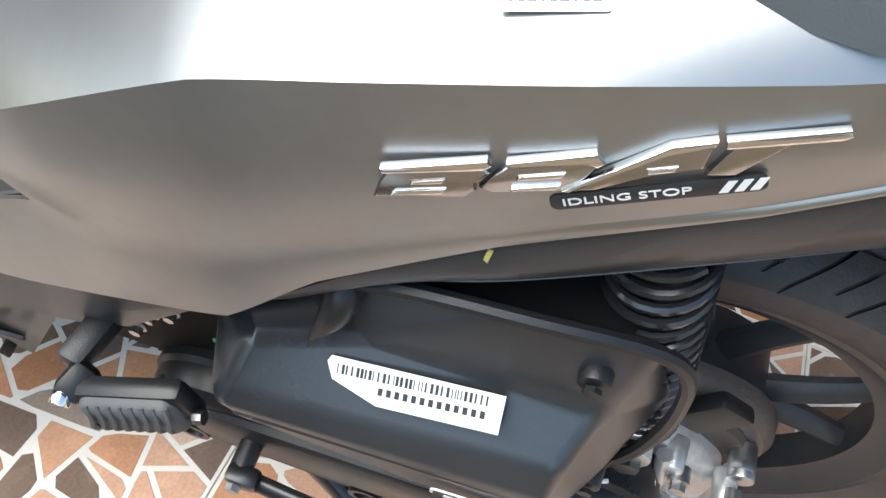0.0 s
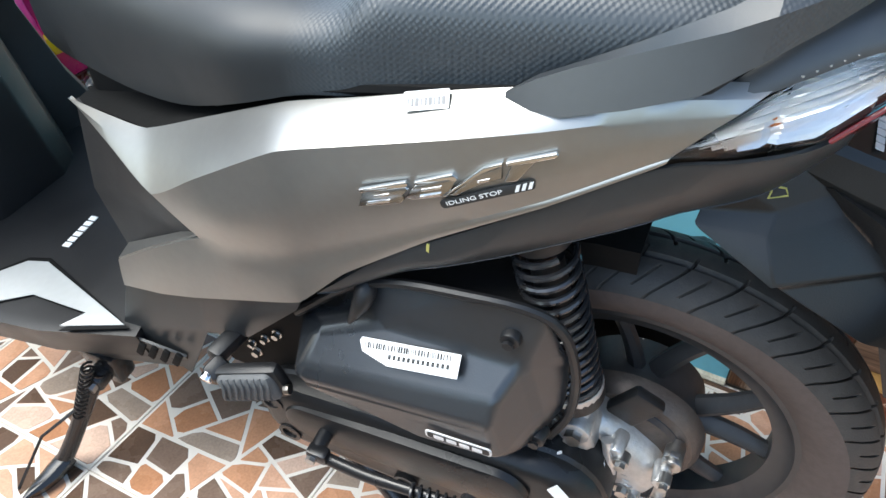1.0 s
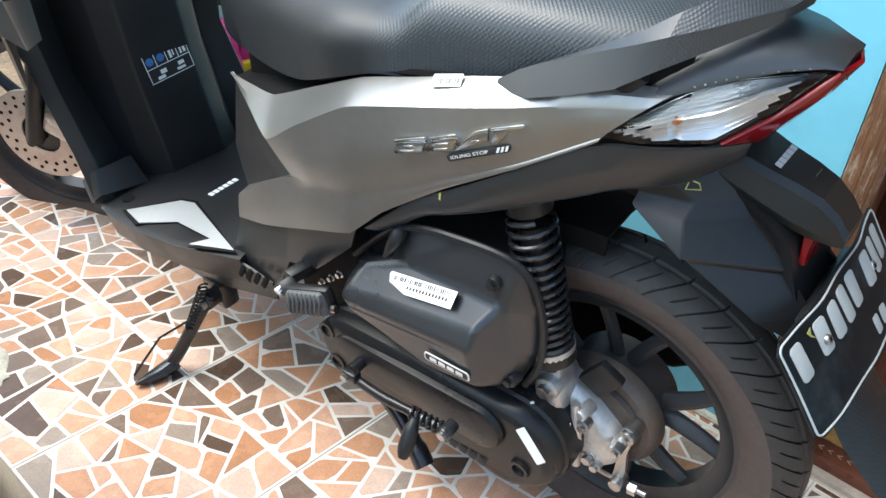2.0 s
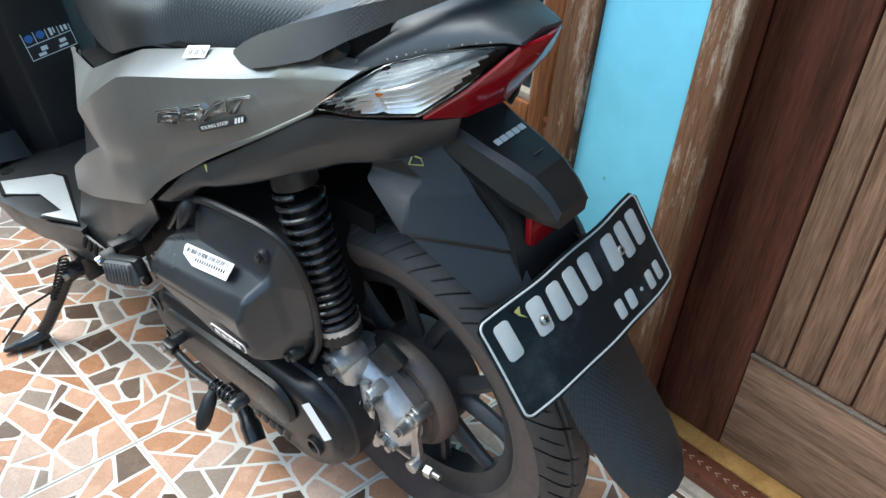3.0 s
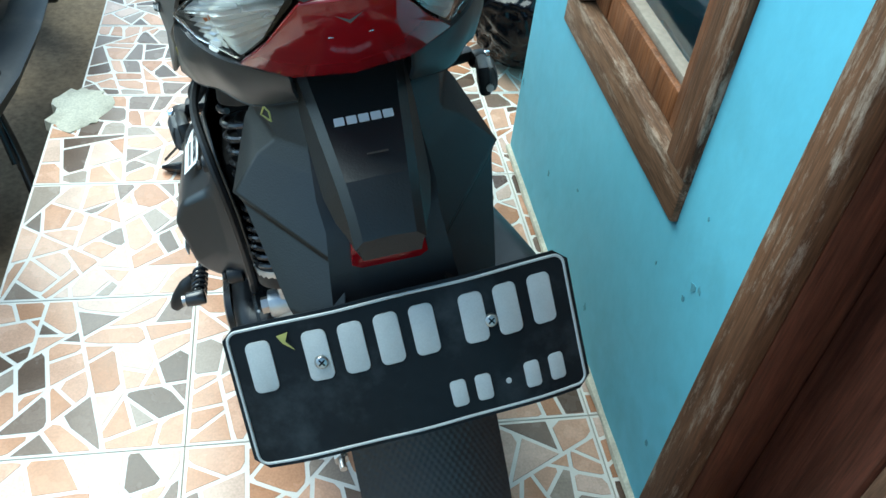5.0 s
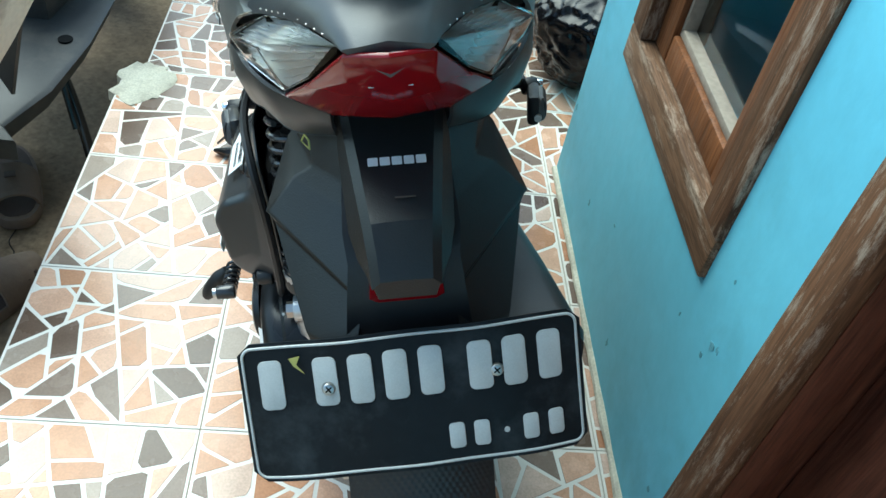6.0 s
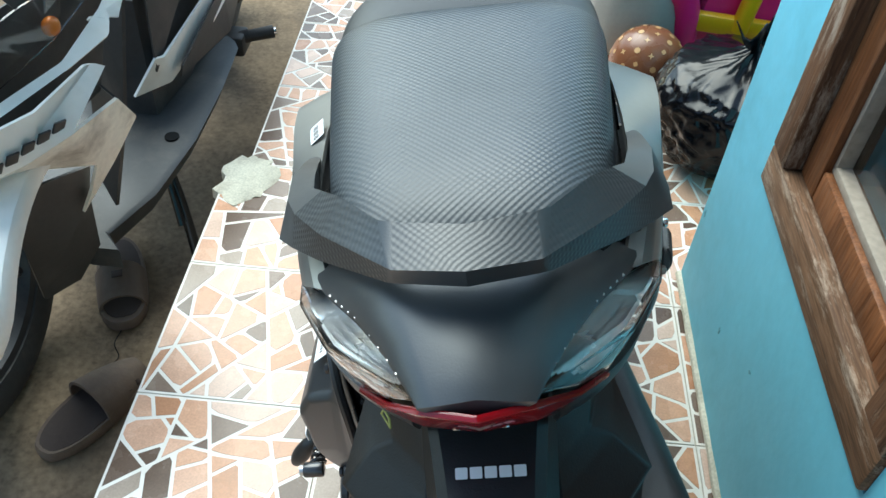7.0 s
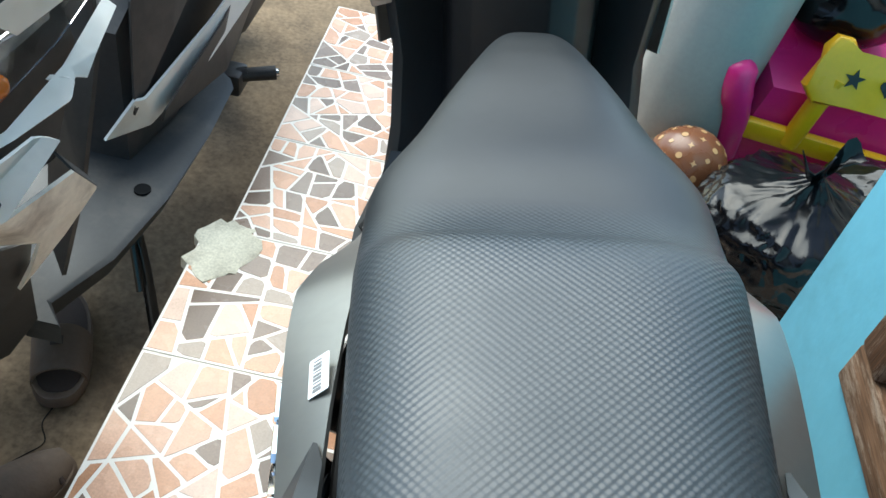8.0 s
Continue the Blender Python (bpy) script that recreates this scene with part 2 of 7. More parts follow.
# near-black that stands in for lack of light, also on the overhead slab
M["room"] = mat("painted_gloom", (0.035, 0.033, 0.03), 0.9, var=0.5, var_scale=3)
M["sill_yellow"] = mat("yellow_ceramic", (0.50, 0.275, 0.085), 0.22, var=0.3, var_scale=14, dirt=(0.30, 0.14, 0.04), dirt_scale=12, dirt_amount=0.75)
M["sill_brown"] = mat("brown_border_tile", (0.16, 0.055, 0.03), 0.3, var=0.2, var_scale=30)
M["border_print"] = mat("pale_border_print", (0.5, 0.38, 0.28), 0.35)
M["grout"] = mat("cream_tile_ground", (0.76, 0.71, 0.64), 0.34, var=0.06, var_scale=30, spec=0.36, coat=0.03)
M["joint"] = mat("tile_joint", (0.52, 0.44, 0.35), 0.9, bump=0.4, bump_scale=200, var=0.25)
M["white_plastic"] = mat("white_fairing", (0.84, 0.82, 0.77), 0.5, coat=0.0, spec=0.3, var=0.06, dirt=(0.42, 0.35, 0.27), dirt_scale=7, dirt_amount=0.4)
M["dirty_white"] = mat("mud_stained_fairing", (0.78, 0.72, 0.62), 0.4, var=0.12, dirt=(0.17, 0.12, 0.085), dirt_scale=9, dirt_amount=0.7)
M["old_black"] = mat("dusty_black_plastic", (0.035, 0.033, 0.032), 0.5, var=0.2, dirt=(0.12, 0.10, 0.085), dirt_scale=5, dirt_amount=0.5)
M["old_grey"] = mat("grey_floor_plastic", (0.038, 0.038, 0.038), 0.5, var=0.15, dirt=(0.18, 0.15, 0.12), dirt_scale=6, dirt_amount=0.4)
M["grey_plate"] = mat("grey_plate", (0.18, 0.18, 0.18), 0.5)
M["sandal"] = mat("brown_foam", (0.115, 0.08, 0.058), 0.75, bump=0.3, bump_scale=220, var=0.15, dirt=(0.2, 0.16, 0.12), dirt_amount=0.3, dirt_scale=15)
M["sandal_in"] = mat("dark_foam", (0.045, 0.03, 0.024), 0.8, bump=0.2)
M["bag"] = mat("black_bin_bag", (0.004, 0.004, 0.005), 0.2, var=0.1, spec=0.32, bump=0.5, bump_scale=26)
M["pink"] = mat("pink_toy_plastic", (0.72, 0.02, 0.19), 0.32, var=0.06, coat=0.2)
M["yellow"] = mat("yellow_toy_plastic", (0.80, 0.42, 0.01), 0.32, var=0.06, coat=0.2)
M["ball"] = mat("brown_vinyl_ball", (0.19, 0.075, 0.035), 0.3, var=0.1)
M["ball_print"] = mat("tan_print", (0.55, 0.34, 0.16), 0.35)
M["grey_cloth"] = mat("grey_rolled_cover", (0.34, 0.345, 0.32), 0.6, bump=0.3, bump_scale=30, var=0.08)
M["disc"] = mat("brake_disc", (0.56, 0.48, 0.42), 0.42, 0.6, var=0.15, dirt=(0.3, 0.17, 0.1), dirt_amount=0.4, dirt_scale=30)
M["green_dab"] = mat("green_paint_dab", (0.05, 0.32, 0.16), 0.4)
M["blue_ink"] = mat("blue_print", (0.05, 0.16, 0.42), 0.5)


def shard_material(single=False):
    """Glazed shards: one of a handful of fired colours per piece, mottled."""
    m = mat("glazed_shard" if single else "glazed_shards", (0.5, 0.5, 0.5), 0.26, var=0.22, var_scale=22, rough_var=0.06, spec=0.37, coat=0.04)
    nt = m.node_tree
    L, N = nt.links.new, nt.nodes.new
    b = nt.nodes["Principled BSDF"]
    geo, ramp = N("ShaderNodeNewGeometry"), N("ShaderNodeValToRGB")
    ramp.color_ramp.interpolation = "CONSTANT"
    cols = [(0.0, (0.52, 0.27, 0.155)), (0.13, (0.60, 0.355, 0.240)), (0.34, (0.115, 0.072, 0.050)), (0.46, (0.195, 0.135, 0.102)),
            (0.58, (0.57, 0.315, 0.195)), (0.72, (0.33, 0.258, 0.205)), (0.80, (0.44, 0.215, 0.115)), (0.88, (0.62, 0.44, 0.345))]
    while len(ramp.color_ramp.elements) < len(cols):
        ramp.color_ramp.elements.new(0.5)
    for e, (p, c) in zip(ramp.color_ramp.elements, cols):
        e.position, e.color = p, (*c, 1)
    info = N("ShaderNodeObjectInfo")
    L(info.outputs["Random"] if single else geo.outputs["Random Per Island"], ramp.inputs[0])
    src = b.inputs["Base Color"].links[0].from_node
    mix = N("ShaderNodeMix")
    mix.data_type, mix.blend_type = "RGBA", "MULTIPLY"
    mix.inputs[0].default_value = 1.0
    gain = N("ShaderNodeVectorMath")
    gain.operation = "SCALE"
    gain.inputs[3].default_value = 2.0
    L(src.outputs[0], gain.inputs[0])
    L(ramp.outputs[0], mix.inputs[6]), L(gain.outputs[0], mix.inputs[7])
    L(mix.outputs[2], b.inputs["Base Color"])
    return m


M["shard"] = shard_material()
M["one_shard"] = shard_material(True)

# ---- building helpers ----


def finish(name, bm, material, angle=38):
    me = bpy.data.meshes.new(name)
    bmesh.ops.recalc_face_normals(bm, faces=bm.faces)
    bm.to_mesh(me)
    bm.free()
    for m in (material if isinstance(material, (list, tuple)) else [material]):
        me.materials.append(M[m])
    me.polygons.foreach_set("use_smooth", [True] * len(me.polygons))
    me.set_sharp_from_angle(angle=radians(min(angle, 180)))
    ob = new(name, me)
    if angle >= 90:  # moulded panels: flat fields between rounded creases
        ob.modifiers.new("fields", "WEIGHTED_NORMAL").weight = 90
    return ob


def part(name, bm, material, parent, label="", angle=38):
    ob = finish(name, bm, material, angle)
    ob.parent = parent
    return tagged(ob, label)


def thing(name, bm, material, label, category, group="", kind="", m=None, angle=38):
    ob = finish(name, bm, material, angle)
    if m is not None:
        ob.matrix_world = m
    return tagged(ob, label, category, group, kind)


def empty(name, m, label, category, group="", kind=""):
    ob = new(name)
    ob.empty_display_size = 0.1
    ob.matrix_world = m
    return tagged(ob, label, category, group, kind)


def B():
    return bmesh.new()


def box(bm, size, at, bevel=0.0, rot=(0, 0, 0), seg=2):
    r = bmesh.ops.create_cube(bm, size=1.0, matrix=Matrix.Translation(at) @ pose(0, 0, 0, *rot) @ Matrix.Diagonal((*size, 1)))
    if bevel:
        es = list({e for v in r["verts"] for e in v.link_edges})
        bmesh.ops.bevel(bm, geom=es, offset=bevel, segments=seg, affect="EDGES", profile=0.5)
    return bm


def cyl(bm, p0, p1, r0, r1=None, seg=20, bevel=0.0):
    p0, p1 = Vector(p0), Vector(p1)
    d = p1 - p0
    q = d.to_track_quat("Z", "Y").to_matrix().to_4x4()
    r = bmesh.ops.create_cone(bm, cap_ends=True, segments=seg, radius1=r0, radius2=r0 if r1 is None else r1, depth=d.length,
                              matrix=Matrix.Translation((p0 + p1) / 2) @ q)
    if bevel:
        es = [e for e in {e for v in r["verts"] for e in v.link_edges} if len(e.link_faces) == 2 and any(len(f.verts) > 4 for f in e.link_faces)]
        bmesh.ops.bevel(bm, geom=es, offset=bevel, segments=2, affect="EDGES", profile=0.5)
    return bm


def smooth_path(pts, n=6):
    """Catmull-Rom through the points."""
    P = [Vector(p) for p in pts]
    P = [2 * P[0] - P[1]] + P + [2 * P[-1] - P[-2]]
    out = []
    for i in range(1, len(P) - 2):
        a, b, c, d = P[i - 1:i + 3]
        for k in range(n):
            t = k / n
            out.append(0.5 * (2 * b + (c - a) * t + (2 * a - 5 * b + 4 * c - d) * t * t + (3 * b - a - 3 * c + d) * t ** 3))
    out.append(P[-2])
    return out


def tube(bm, pts, radius, seg=10, caps=True, flat=1.0):
    """A round bar along points; radius may be a list; flat squeezes its second axis."""
    P = [Vector(p) for p in pts]
    R = radius if isinstance(radius, (list, tuple)) else [radius] * len(P)
    rings, up = [], None
    for i, p in enumerate(P):
        d = (P[min(i + 1, len(P) - 1)] - P[max(i - 1, 0)]).normalized()
        if up is None:
            up = d.orthogonal().normalized()
        up = (up - d * up.dot(d)).normalized()
        side = d.cross(up)
        rings.append([bm.verts.new(p + R[i] * (math.cos(a) * up + flat * math.sin(a) * side)) for a in (2 * math.pi * k / seg for k in range(seg))])
    for a, b in zip(rings, rings[1:]):
        for k in range(seg):
            bm.faces.new((a[k], a[(k + 1) % seg], b[(k + 1) % seg], b[k]))
    if caps:
        bm.faces.new(rings[0][::-1]), bm.faces.new(rings[-1])
    return bm


def loft(bm, rings, closed=True, caps=True):
    """Faces between rings of equally many points."""
    V = [[bm.verts.new(p) for p in r] for r in rings]
    n = len(V[0])
    for a, b in zip(V, V[1:]):
        for k in range(n if closed else n - 1):
            bm.faces.new((a[k], a[(k + 1) % n], b[(k + 1) % n], b[k]))
    if caps and closed:
        bm.faces.new(V[0][::-1]), bm.faces.new(V[-1])
    return bm


def thicken(bm, t):
    bmesh.ops.recalc_face_normals(bm, faces=bm.faces)
    bmesh.ops.solidify(bm, geom=list(bm.faces), thickness=t)
    return bm


def rounded(bm, offset, seg=2, angle=25):
    es = [e for e in bm.edges if len(e.link_faces) == 2 and e.calc_face_angle(0) > radians(angle)]
    bmesh.ops.bevel(bm, geom=es, offset=offset, segments=seg, affect="EDGES", profile=0.6)
    return bm


def facets(verts, faces, t=0.003, side=1, bevel=0.0025, keep_side=True, soft="", soft_width=0.02, seg=2):
    """A shell from corner points (w outwards, y, z) and faces of named corners; side -1: left, 1: right."""
    bm = B()
    V = {k: bm.verts.new((side * w, y, z)) for k, (w, y, z) in verts.items()}
    for f in faces:
        bm.faces.new([V[k] for k in f.split()])
    if soft:
        pairs = {frozenset(p.split("-")) for p in soft.split()}
        back = {v: k for k, v in V.items()}
        es = [e for e in bm.edges if frozenset(back[v] for v in e.verts) in pairs]
        bmesh.ops.bevel(bm, geom=es, offset=soft_width, segments=4, affect="EDGES", profile=0.5, clamp_overlap=True)
    if bevel:
        bmesh.ops.recalc_face_normals(bm, faces=bm.faces)
        inner = [e for e in bm.edges if len(e.link_faces) == 2 and (not soft or e.calc_face_angle(0) > radians(14))]
        bmesh.ops.bevel(bm, geom=inner, offset=bevel, segments=seg, affect="EDGES", profile=0.5)
    bmesh.ops.recalc_face_normals(bm, faces=bm.faces)
    out = sum((f.normal.x * side * f.calc_area() for f in bm.faces))
    if keep_side and out < 0:
        bmesh.ops.reverse_faces(bm, faces=bm.faces)
    bmesh.ops.solidify(bm, geom=list(bm.faces), thickness=t)
    return bm


def lathe(bm, profile, seg=48, axis="x", at=(0, 0, 0), close=True):
    """Turns (radius, along) pairs round an axis."""
    rings = []
    for k in range(seg):
        a = 2 * math.pi * k / seg
        c, s = math.cos(a), math.sin(a)
        ring = []
        for r, h in profile:
            p = (h, r * c, r * s) if axis == "x" else (r * c, h, r * s) if axis == "y" else (r * c, r * s, h)
            ring.append(bm.verts.new(Vector(p) + Vector(at)))
        rings.append(ring)
    n = len(profile)
    for k in range(seg):
        a, b = rings[k], rings[(k + 1) % seg]
        for j in range(n if close else n - 1):
            bm.faces.new((a[j], a[(j + 1) % n], b[(j + 1) % n], b[j]))
    return bm


def prism(bm, outline, depth, m=None, bevel=0.0):
    """A flat outline (u, v) raised by depth along its normal, then placed by m."""
    lo = [bm.verts.new((u, v, 0)) for u, v in outline]
    hi = [bm.verts.new((u, v, depth)) for u, v in outline]
    n = len(outline)
    fs = [bm.faces.new(lo[::-1]), bm.faces.new(hi)]
    fs += [bm.faces.new((lo[k], lo[(k + 1) % n], hi[(k + 1) % n], hi[k])) for k in range(n)]
    vs = lo + hi
    if bevel:
        r = bmesh.ops.bevel(bm, geom=list(fs[1].edges), offset=bevel, segments=2, affect="EDGES", profile=0.5)
        vs = list({v for v in vs if v.is_valid} | set(r["verts"]))
    if m is not None:
        bmesh.ops.transform(bm, matrix=m, verts=vs)
    return bm


def basis(origin, u, v):
    """A placing matrix: its x along u, its z off the surface that holds u and v."""
    u = Vector(u).normalized()
    n = u.cross(Vector(v)).normalized()
    w = n.cross(u)
    return Matrix(((u.x, w.x, n.x, origin[0]), (u.y, w.y, n.y, origin[1]), (u.z, w.z, n.z, origin[2]), (0, 0, 0, 1)))


def rrect(w, h, r, n=4):
    out = []
    for cx, cy, a0 in ((w / 2 - r, h / 2 - r, 0), (-w / 2 + r, h / 2 - r, 90), (-w / 2 + r, -h / 2 + r, 180), (w / 2 - r, -h / 2 + r, 270)):
        out += [(cx + r * math.cos(radians(a0 + 90 * k / n)), cy + r * math.sin(radians(a0 + 90 * k / n))) for k in range(n + 1)]
    return out


def lettering(text, size, depth):
    """Raised words in the built-in face, as a mesh."""
    cu = bpy.data.curves.new("words", "FONT")
    cu.body, cu.size, cu.extrude, cu.align_x, cu.align_y = text, size, depth, "CENTER", "CENTER"
    ob = new("words", cu)
    me = bpy.data.meshes.new_from_object(ob)
    bpy.data.objects.remove(ob)
    bm = B()
    bm.from_mesh(me)
    bpy.data.meshes.remove(me)
    return bm

# ---- the place ----
WALL, CORNER, EDGE, FAR, NEAR, LOW = 0.297, 0.612, -0.572, 1.64, -1.6, -0.20
T = 0.2785  # tile module
JX, JY = -0.281, -0.025  # one crossing of the tile joints


def S(name, bm, material, label, category, angle=38):
    return thing(name, bm, material, label, category, kind="structure", angle=angle)


# lower yard: one sheet
bm = B()
n = 40
grid = [[bm.verts.new((-60 + 120 * (i / n), -60 + 120 * (j / n), LOW)) for i in range(n + 1)] for j in range(n + 1)]
for j in range(n):
    for i in range(n):
        bm.faces.new((grid[j][i], grid[j][i + 1], grid[j + 1][i + 1], grid[j + 1][i]))
S("ground", bm, "concrete", "worn brown concrete yard, a step below the terrace", "ground")

# hairline crack in the yard
crack = [Vector((x, y, LOW)) for x, y in ((-0.742, 0.580), (-0.733, 0.530), (-0.735, 0.490), (-0.716, 0.458), (-0.736, 0.428), (-0.758, 0.400))]
bm = B()
tube(bm, smooth_path(crack, 5), [0.0016 + 0.0012 * abs(noise.noise((k * 0.7, 2, 1))) for k in range(5 * len(crack) - 4)], 6, flat=0.5)
S("crack", bm, "inner", "dark crack across the concrete yard", "crack")

# terrace body under the tiles, with its concrete edge
bm = B()
STEP, EDGE2 = 0.775, -0.536
box(bm, (2.2 - EDGE - 0.004, STEP - NEAR, 0.199), ((EDGE + 2.2) / 2 + 0.002, (STEP + NEAR) / 2, LOW + 0.0980), 0.002)
box(bm, (2.2 - EDGE2 - 0.004, FAR - STEP, 0.199), ((EDGE2 + 2.2) / 2 + 0.002, (FAR + STEP) / 2, LOW + 0.0980), 0.002)
terrace = S("floor", bm, ["joint"], "terrace floor of glazed broken-shard pattern tiles", "floor")

# crumbled mortar where the terrace edge was mended
random.seed(5)
bm = B()
ring = []
for k in range(26):
    a = 2 * math.pi * k / 26
    ring.append((0.056 * math.cos(a) * (1 + 0.24 * random.uniform(-1, 1)), 0.074 * math.sin(a) * (1 + 0.16 * random.uniform(-1, 1))))
rings = []
for s, h in ((1.0, -0.02), (0.98, 0.0015), (0.86, 0.0032), (0.5, 0.0042), (0.12, 0.0045)):
    rings.append([(EDGE + 0.046 + x * s, 0.765 + y * s, h + random.uniform(-0.0015, 0.0015)) for x, y in ring])
loft(bm, rings)
S("mortar_patch", bm, "patch", "crumbled pale mortar mend at the terrace edge", "floor repair")

# blue house wall with a window opening
WY0, WY1, WZ0, WZ1 = -0.031, 0.444, 0.370, 1.39
DY0, DY1, DZ1 = -0.176, -1.02, 2.08   # door opening, from its frame's outer edge
HI, TH = 2.9, 0.16


def wall_piece(bm, y0, y1, z0, z1):
    box(bm, (TH, abs(y1 - y0), z1 - z0), (WALL + TH / 2, (y0 + y1) / 2, (z0 + z1) / 2))


bm = B()
wall_piece(bm, WY1, CORNER, 0, HI)
wall_piece(bm, WY0, WY1, 0, WZ0)
wall_piece(bm, WY0, WY1, WZ1, HI)
wall_piece(bm, DY0, WY0, 0, HI)
wall_piece(bm, DY1, DY0, DZ1, HI)
wall_piece(bm, -2.6, DY1, 0, HI)
bmesh.ops.remove_doubles(bm, verts=bm.verts, dist=1e-5)
S("wall_house", bm, "bluewall", "light blue painted house wall, scuffed and stained low down", "wall")
bm = B()
box(bm, (1.9, TH, HI), (WALL + TH + 0.95, CORNER - TH / 2 - 0.001, HI / 2))
S("wall_return", bm, "bluewall", "light blue painted side wall of the recess", "wall")
bm = B()
box(bm, (0.12, 2.4, HI), (2.2, CORNER + 1.2, HI / 2))
S("wall_recess", bm, "plain_wall", "plain rendered wall closing the recess", "wall")
# two unseen walls, added for bounce and reflections; height sets the side light
bm = B()
box(bm, (0.15, 9, 0.9), (-3.4, 1.0, LOW + 0.45))
S("wall_yard", bm, "plain_wall", "unseen plain wall added at the yard side", "wall")
bm = B()
box(bm, (9, 0.15, 1.5), (0, -3.0, LOW + 0.75))
S("wall_street", bm, "plain_wall", "unseen plain wall added to close the yard behind the camera", "wall")
# unseen overhead slab, added and kept dark to block sky light and darken reflections
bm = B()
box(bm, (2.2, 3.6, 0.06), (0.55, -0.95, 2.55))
S("ceiling", bm, "room", "unseen dark slab added overhead to cut light on the house side", "ceiling")
# room behind door and window, its dimness painted in near-black
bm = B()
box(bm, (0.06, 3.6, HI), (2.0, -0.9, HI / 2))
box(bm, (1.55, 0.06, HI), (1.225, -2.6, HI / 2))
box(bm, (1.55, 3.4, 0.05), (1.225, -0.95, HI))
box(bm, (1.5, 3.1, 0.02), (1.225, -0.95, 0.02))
S("room_shell", bm, "room", "room behind the window, its dimness put into a near-black colour", "room")
# skirting dirt line: rough plaster lip at the wall's foot
bm = B()
pts = []
for k in range(40):
    y = DY0 + (CORNER - DY0) * k / 39
    pts.append((WALL - 0.002, y, 0.004))
tube(bm, pts, [0.007 + 0.004 * noise.noise((0, p[1] * 14, 3)) for p in pts], 8)
S("wall_foot", bm, "patch", "rough pale mortar along the foot of the wall", "mortar")

# chipped paint on the wall beside the door and low down
rc = random.Random(21)
for y, z, r in ((-0.085, 0.425, 0.003), (-0.105, 0.345, 0.006), (-0.118, 0.352, 0.004), (-0.096, 0.318, 0.004), (-0.02, 0.30, 0.0025), (0.25, 0.19, 0.004), (0.38, 0.12, 0.005), (0.12, 0.07, 0.005), (0.60, 0.16, 0.006), (-0.14, 0.10, 0.005)):
    out = [(r * rc.uniform(0.4, 1.1) * math.cos(2 * math.pi * q / 9), 1.5 * r * rc.uniform(0.3, 1.1) * math.sin(2 * math.pi * q / 9)) for q in range(9)]
    chip = thing("paint_chip", prism(B(), out, 0.0012, basis((WALL + 0.0005, y, z), (0, -1, 0), (0, 0, 1))), "chip", "small chip in the blue wall paint", "wall damage", kind="structure")

# window: outer frame, sash, beads, pane
win = empty("window_1", Matrix.Translation((WALL, 0.23, WZ0)), "weathered brown wooden window with a dark pane", "window", kind="structure")


def stick(name, parent, size, at, material, label="", bevel=0.004, off=(0, 0, 0)):
    bm = B()
    box(bm, size, Vector(at) - Vector(off), bevel)
    return part(name, bm, material, parent, label)


wo = (WALL, 0.23, WZ0)
fw = 0.056
stick("window_sill", win, (0.10, WY1 - WY0 - 0.004, fw), (WALL + 0.042, (WY0 + WY1) / 2, WZ0 + fw / 2 + 0.001), "frame_wood_y", "weathered grey-brown bottom rail", off=wo)
stick("window_frame", win, (0.098, WY1 - WY0 - 0.004, fw), (WALL + 0.042, (WY0 + WY1) / 2, WZ1 - fw / 2 - 0.001), "frame_wood_y", off=wo)
stick("window_frame", win, (0.102, fw, WZ1 - WZ0 - 2 * fw - 0.004), (WALL + 0.042, WY0 + fw / 2 + 0.002, (WZ0 + WZ1) / 2), "frame_wood", off=wo)
stick("window_frame", win, (0.102, fw, WZ1 - WZ0 - 2 * fw - 0.004), (WALL + 0.042, WY1 - fw / 2 - 0.002, (WZ0 + WZ1) / 2), "frame_wood", off=wo)
sy0, sy1, sz0, sz1, sw = WY0 + fw + 0.004, WY1 - fw - 0.004, WZ0 + fw + 0.003, WZ1 - fw - 0.003, 0.052
bm = B()
sx = WALL + 0.018
for y in (sy0 + sw / 2, sy1 - sw / 2):
    box(bm, (0.034, sw, sz1 - sz0), Vector((sx + 0.012, y, (sz0 + sz1) / 2)) - Vector(wo), 0.004)
for z in (sz0 + 0.022, sz1 - 0.022):
    box(bm, (0.032, sy1 - sy0 - 2 * sw, 0.044), Vector((sx + 0.012, (sy0 + sy1) / 2, z)) - Vector(wo), 0.004)
sash = part("sash", bm, "sash_wood", win, "reddish-brown varnished sash")
for at, size in (((sx + 0.014, (sy0 + sy1) / 2, sz0 + 0.05), (0.02, sy1 - sy0 - 2 * sw, 0.012)), ((sx + 0.014, sy0 + sw + 0.004, (sz0 + sz1) / 2), (0.02, 0.009, sz1 - sz0 - 0.1)),
                 ((sx + 0.014, sy1 - sw - 0.004, (sz0 + sz1) / 2), (0.02, 0.009, sz1 - sz0 - 0.1))):
    stick("bead", sash, size, at, "bead", "pale unpainted glazing bead", 0.002, wo)
bm = B()
box(bm, (0.004, sy1 - sy0 - 2 * sw, sz1 - sz0 - 0.088), Vector((sx + 0.024, (sy0 + sy1) / 2, (sz0 + sz1) / 2)) - Vector(wo))
pane = part("pane", bm, "glass", win, "dusty clear pane")
pane.visible_shadow = False
bm = B()
for k, dz in enumerate((0.016, 0.034)):
    cyl(bm, Vector((sx - 0.0055, sy0 + 0.012 + 0.003 * k, sz0 + dz)) - Vector(wo), Vector((sx - 0.002, sy0 + 0.012 + 0.003 * k, sz0 + dz)) - Vector(wo), 0.004, seg=12)
part("screw", bm, "sill_brown", sash, "rust-brown screw heads")

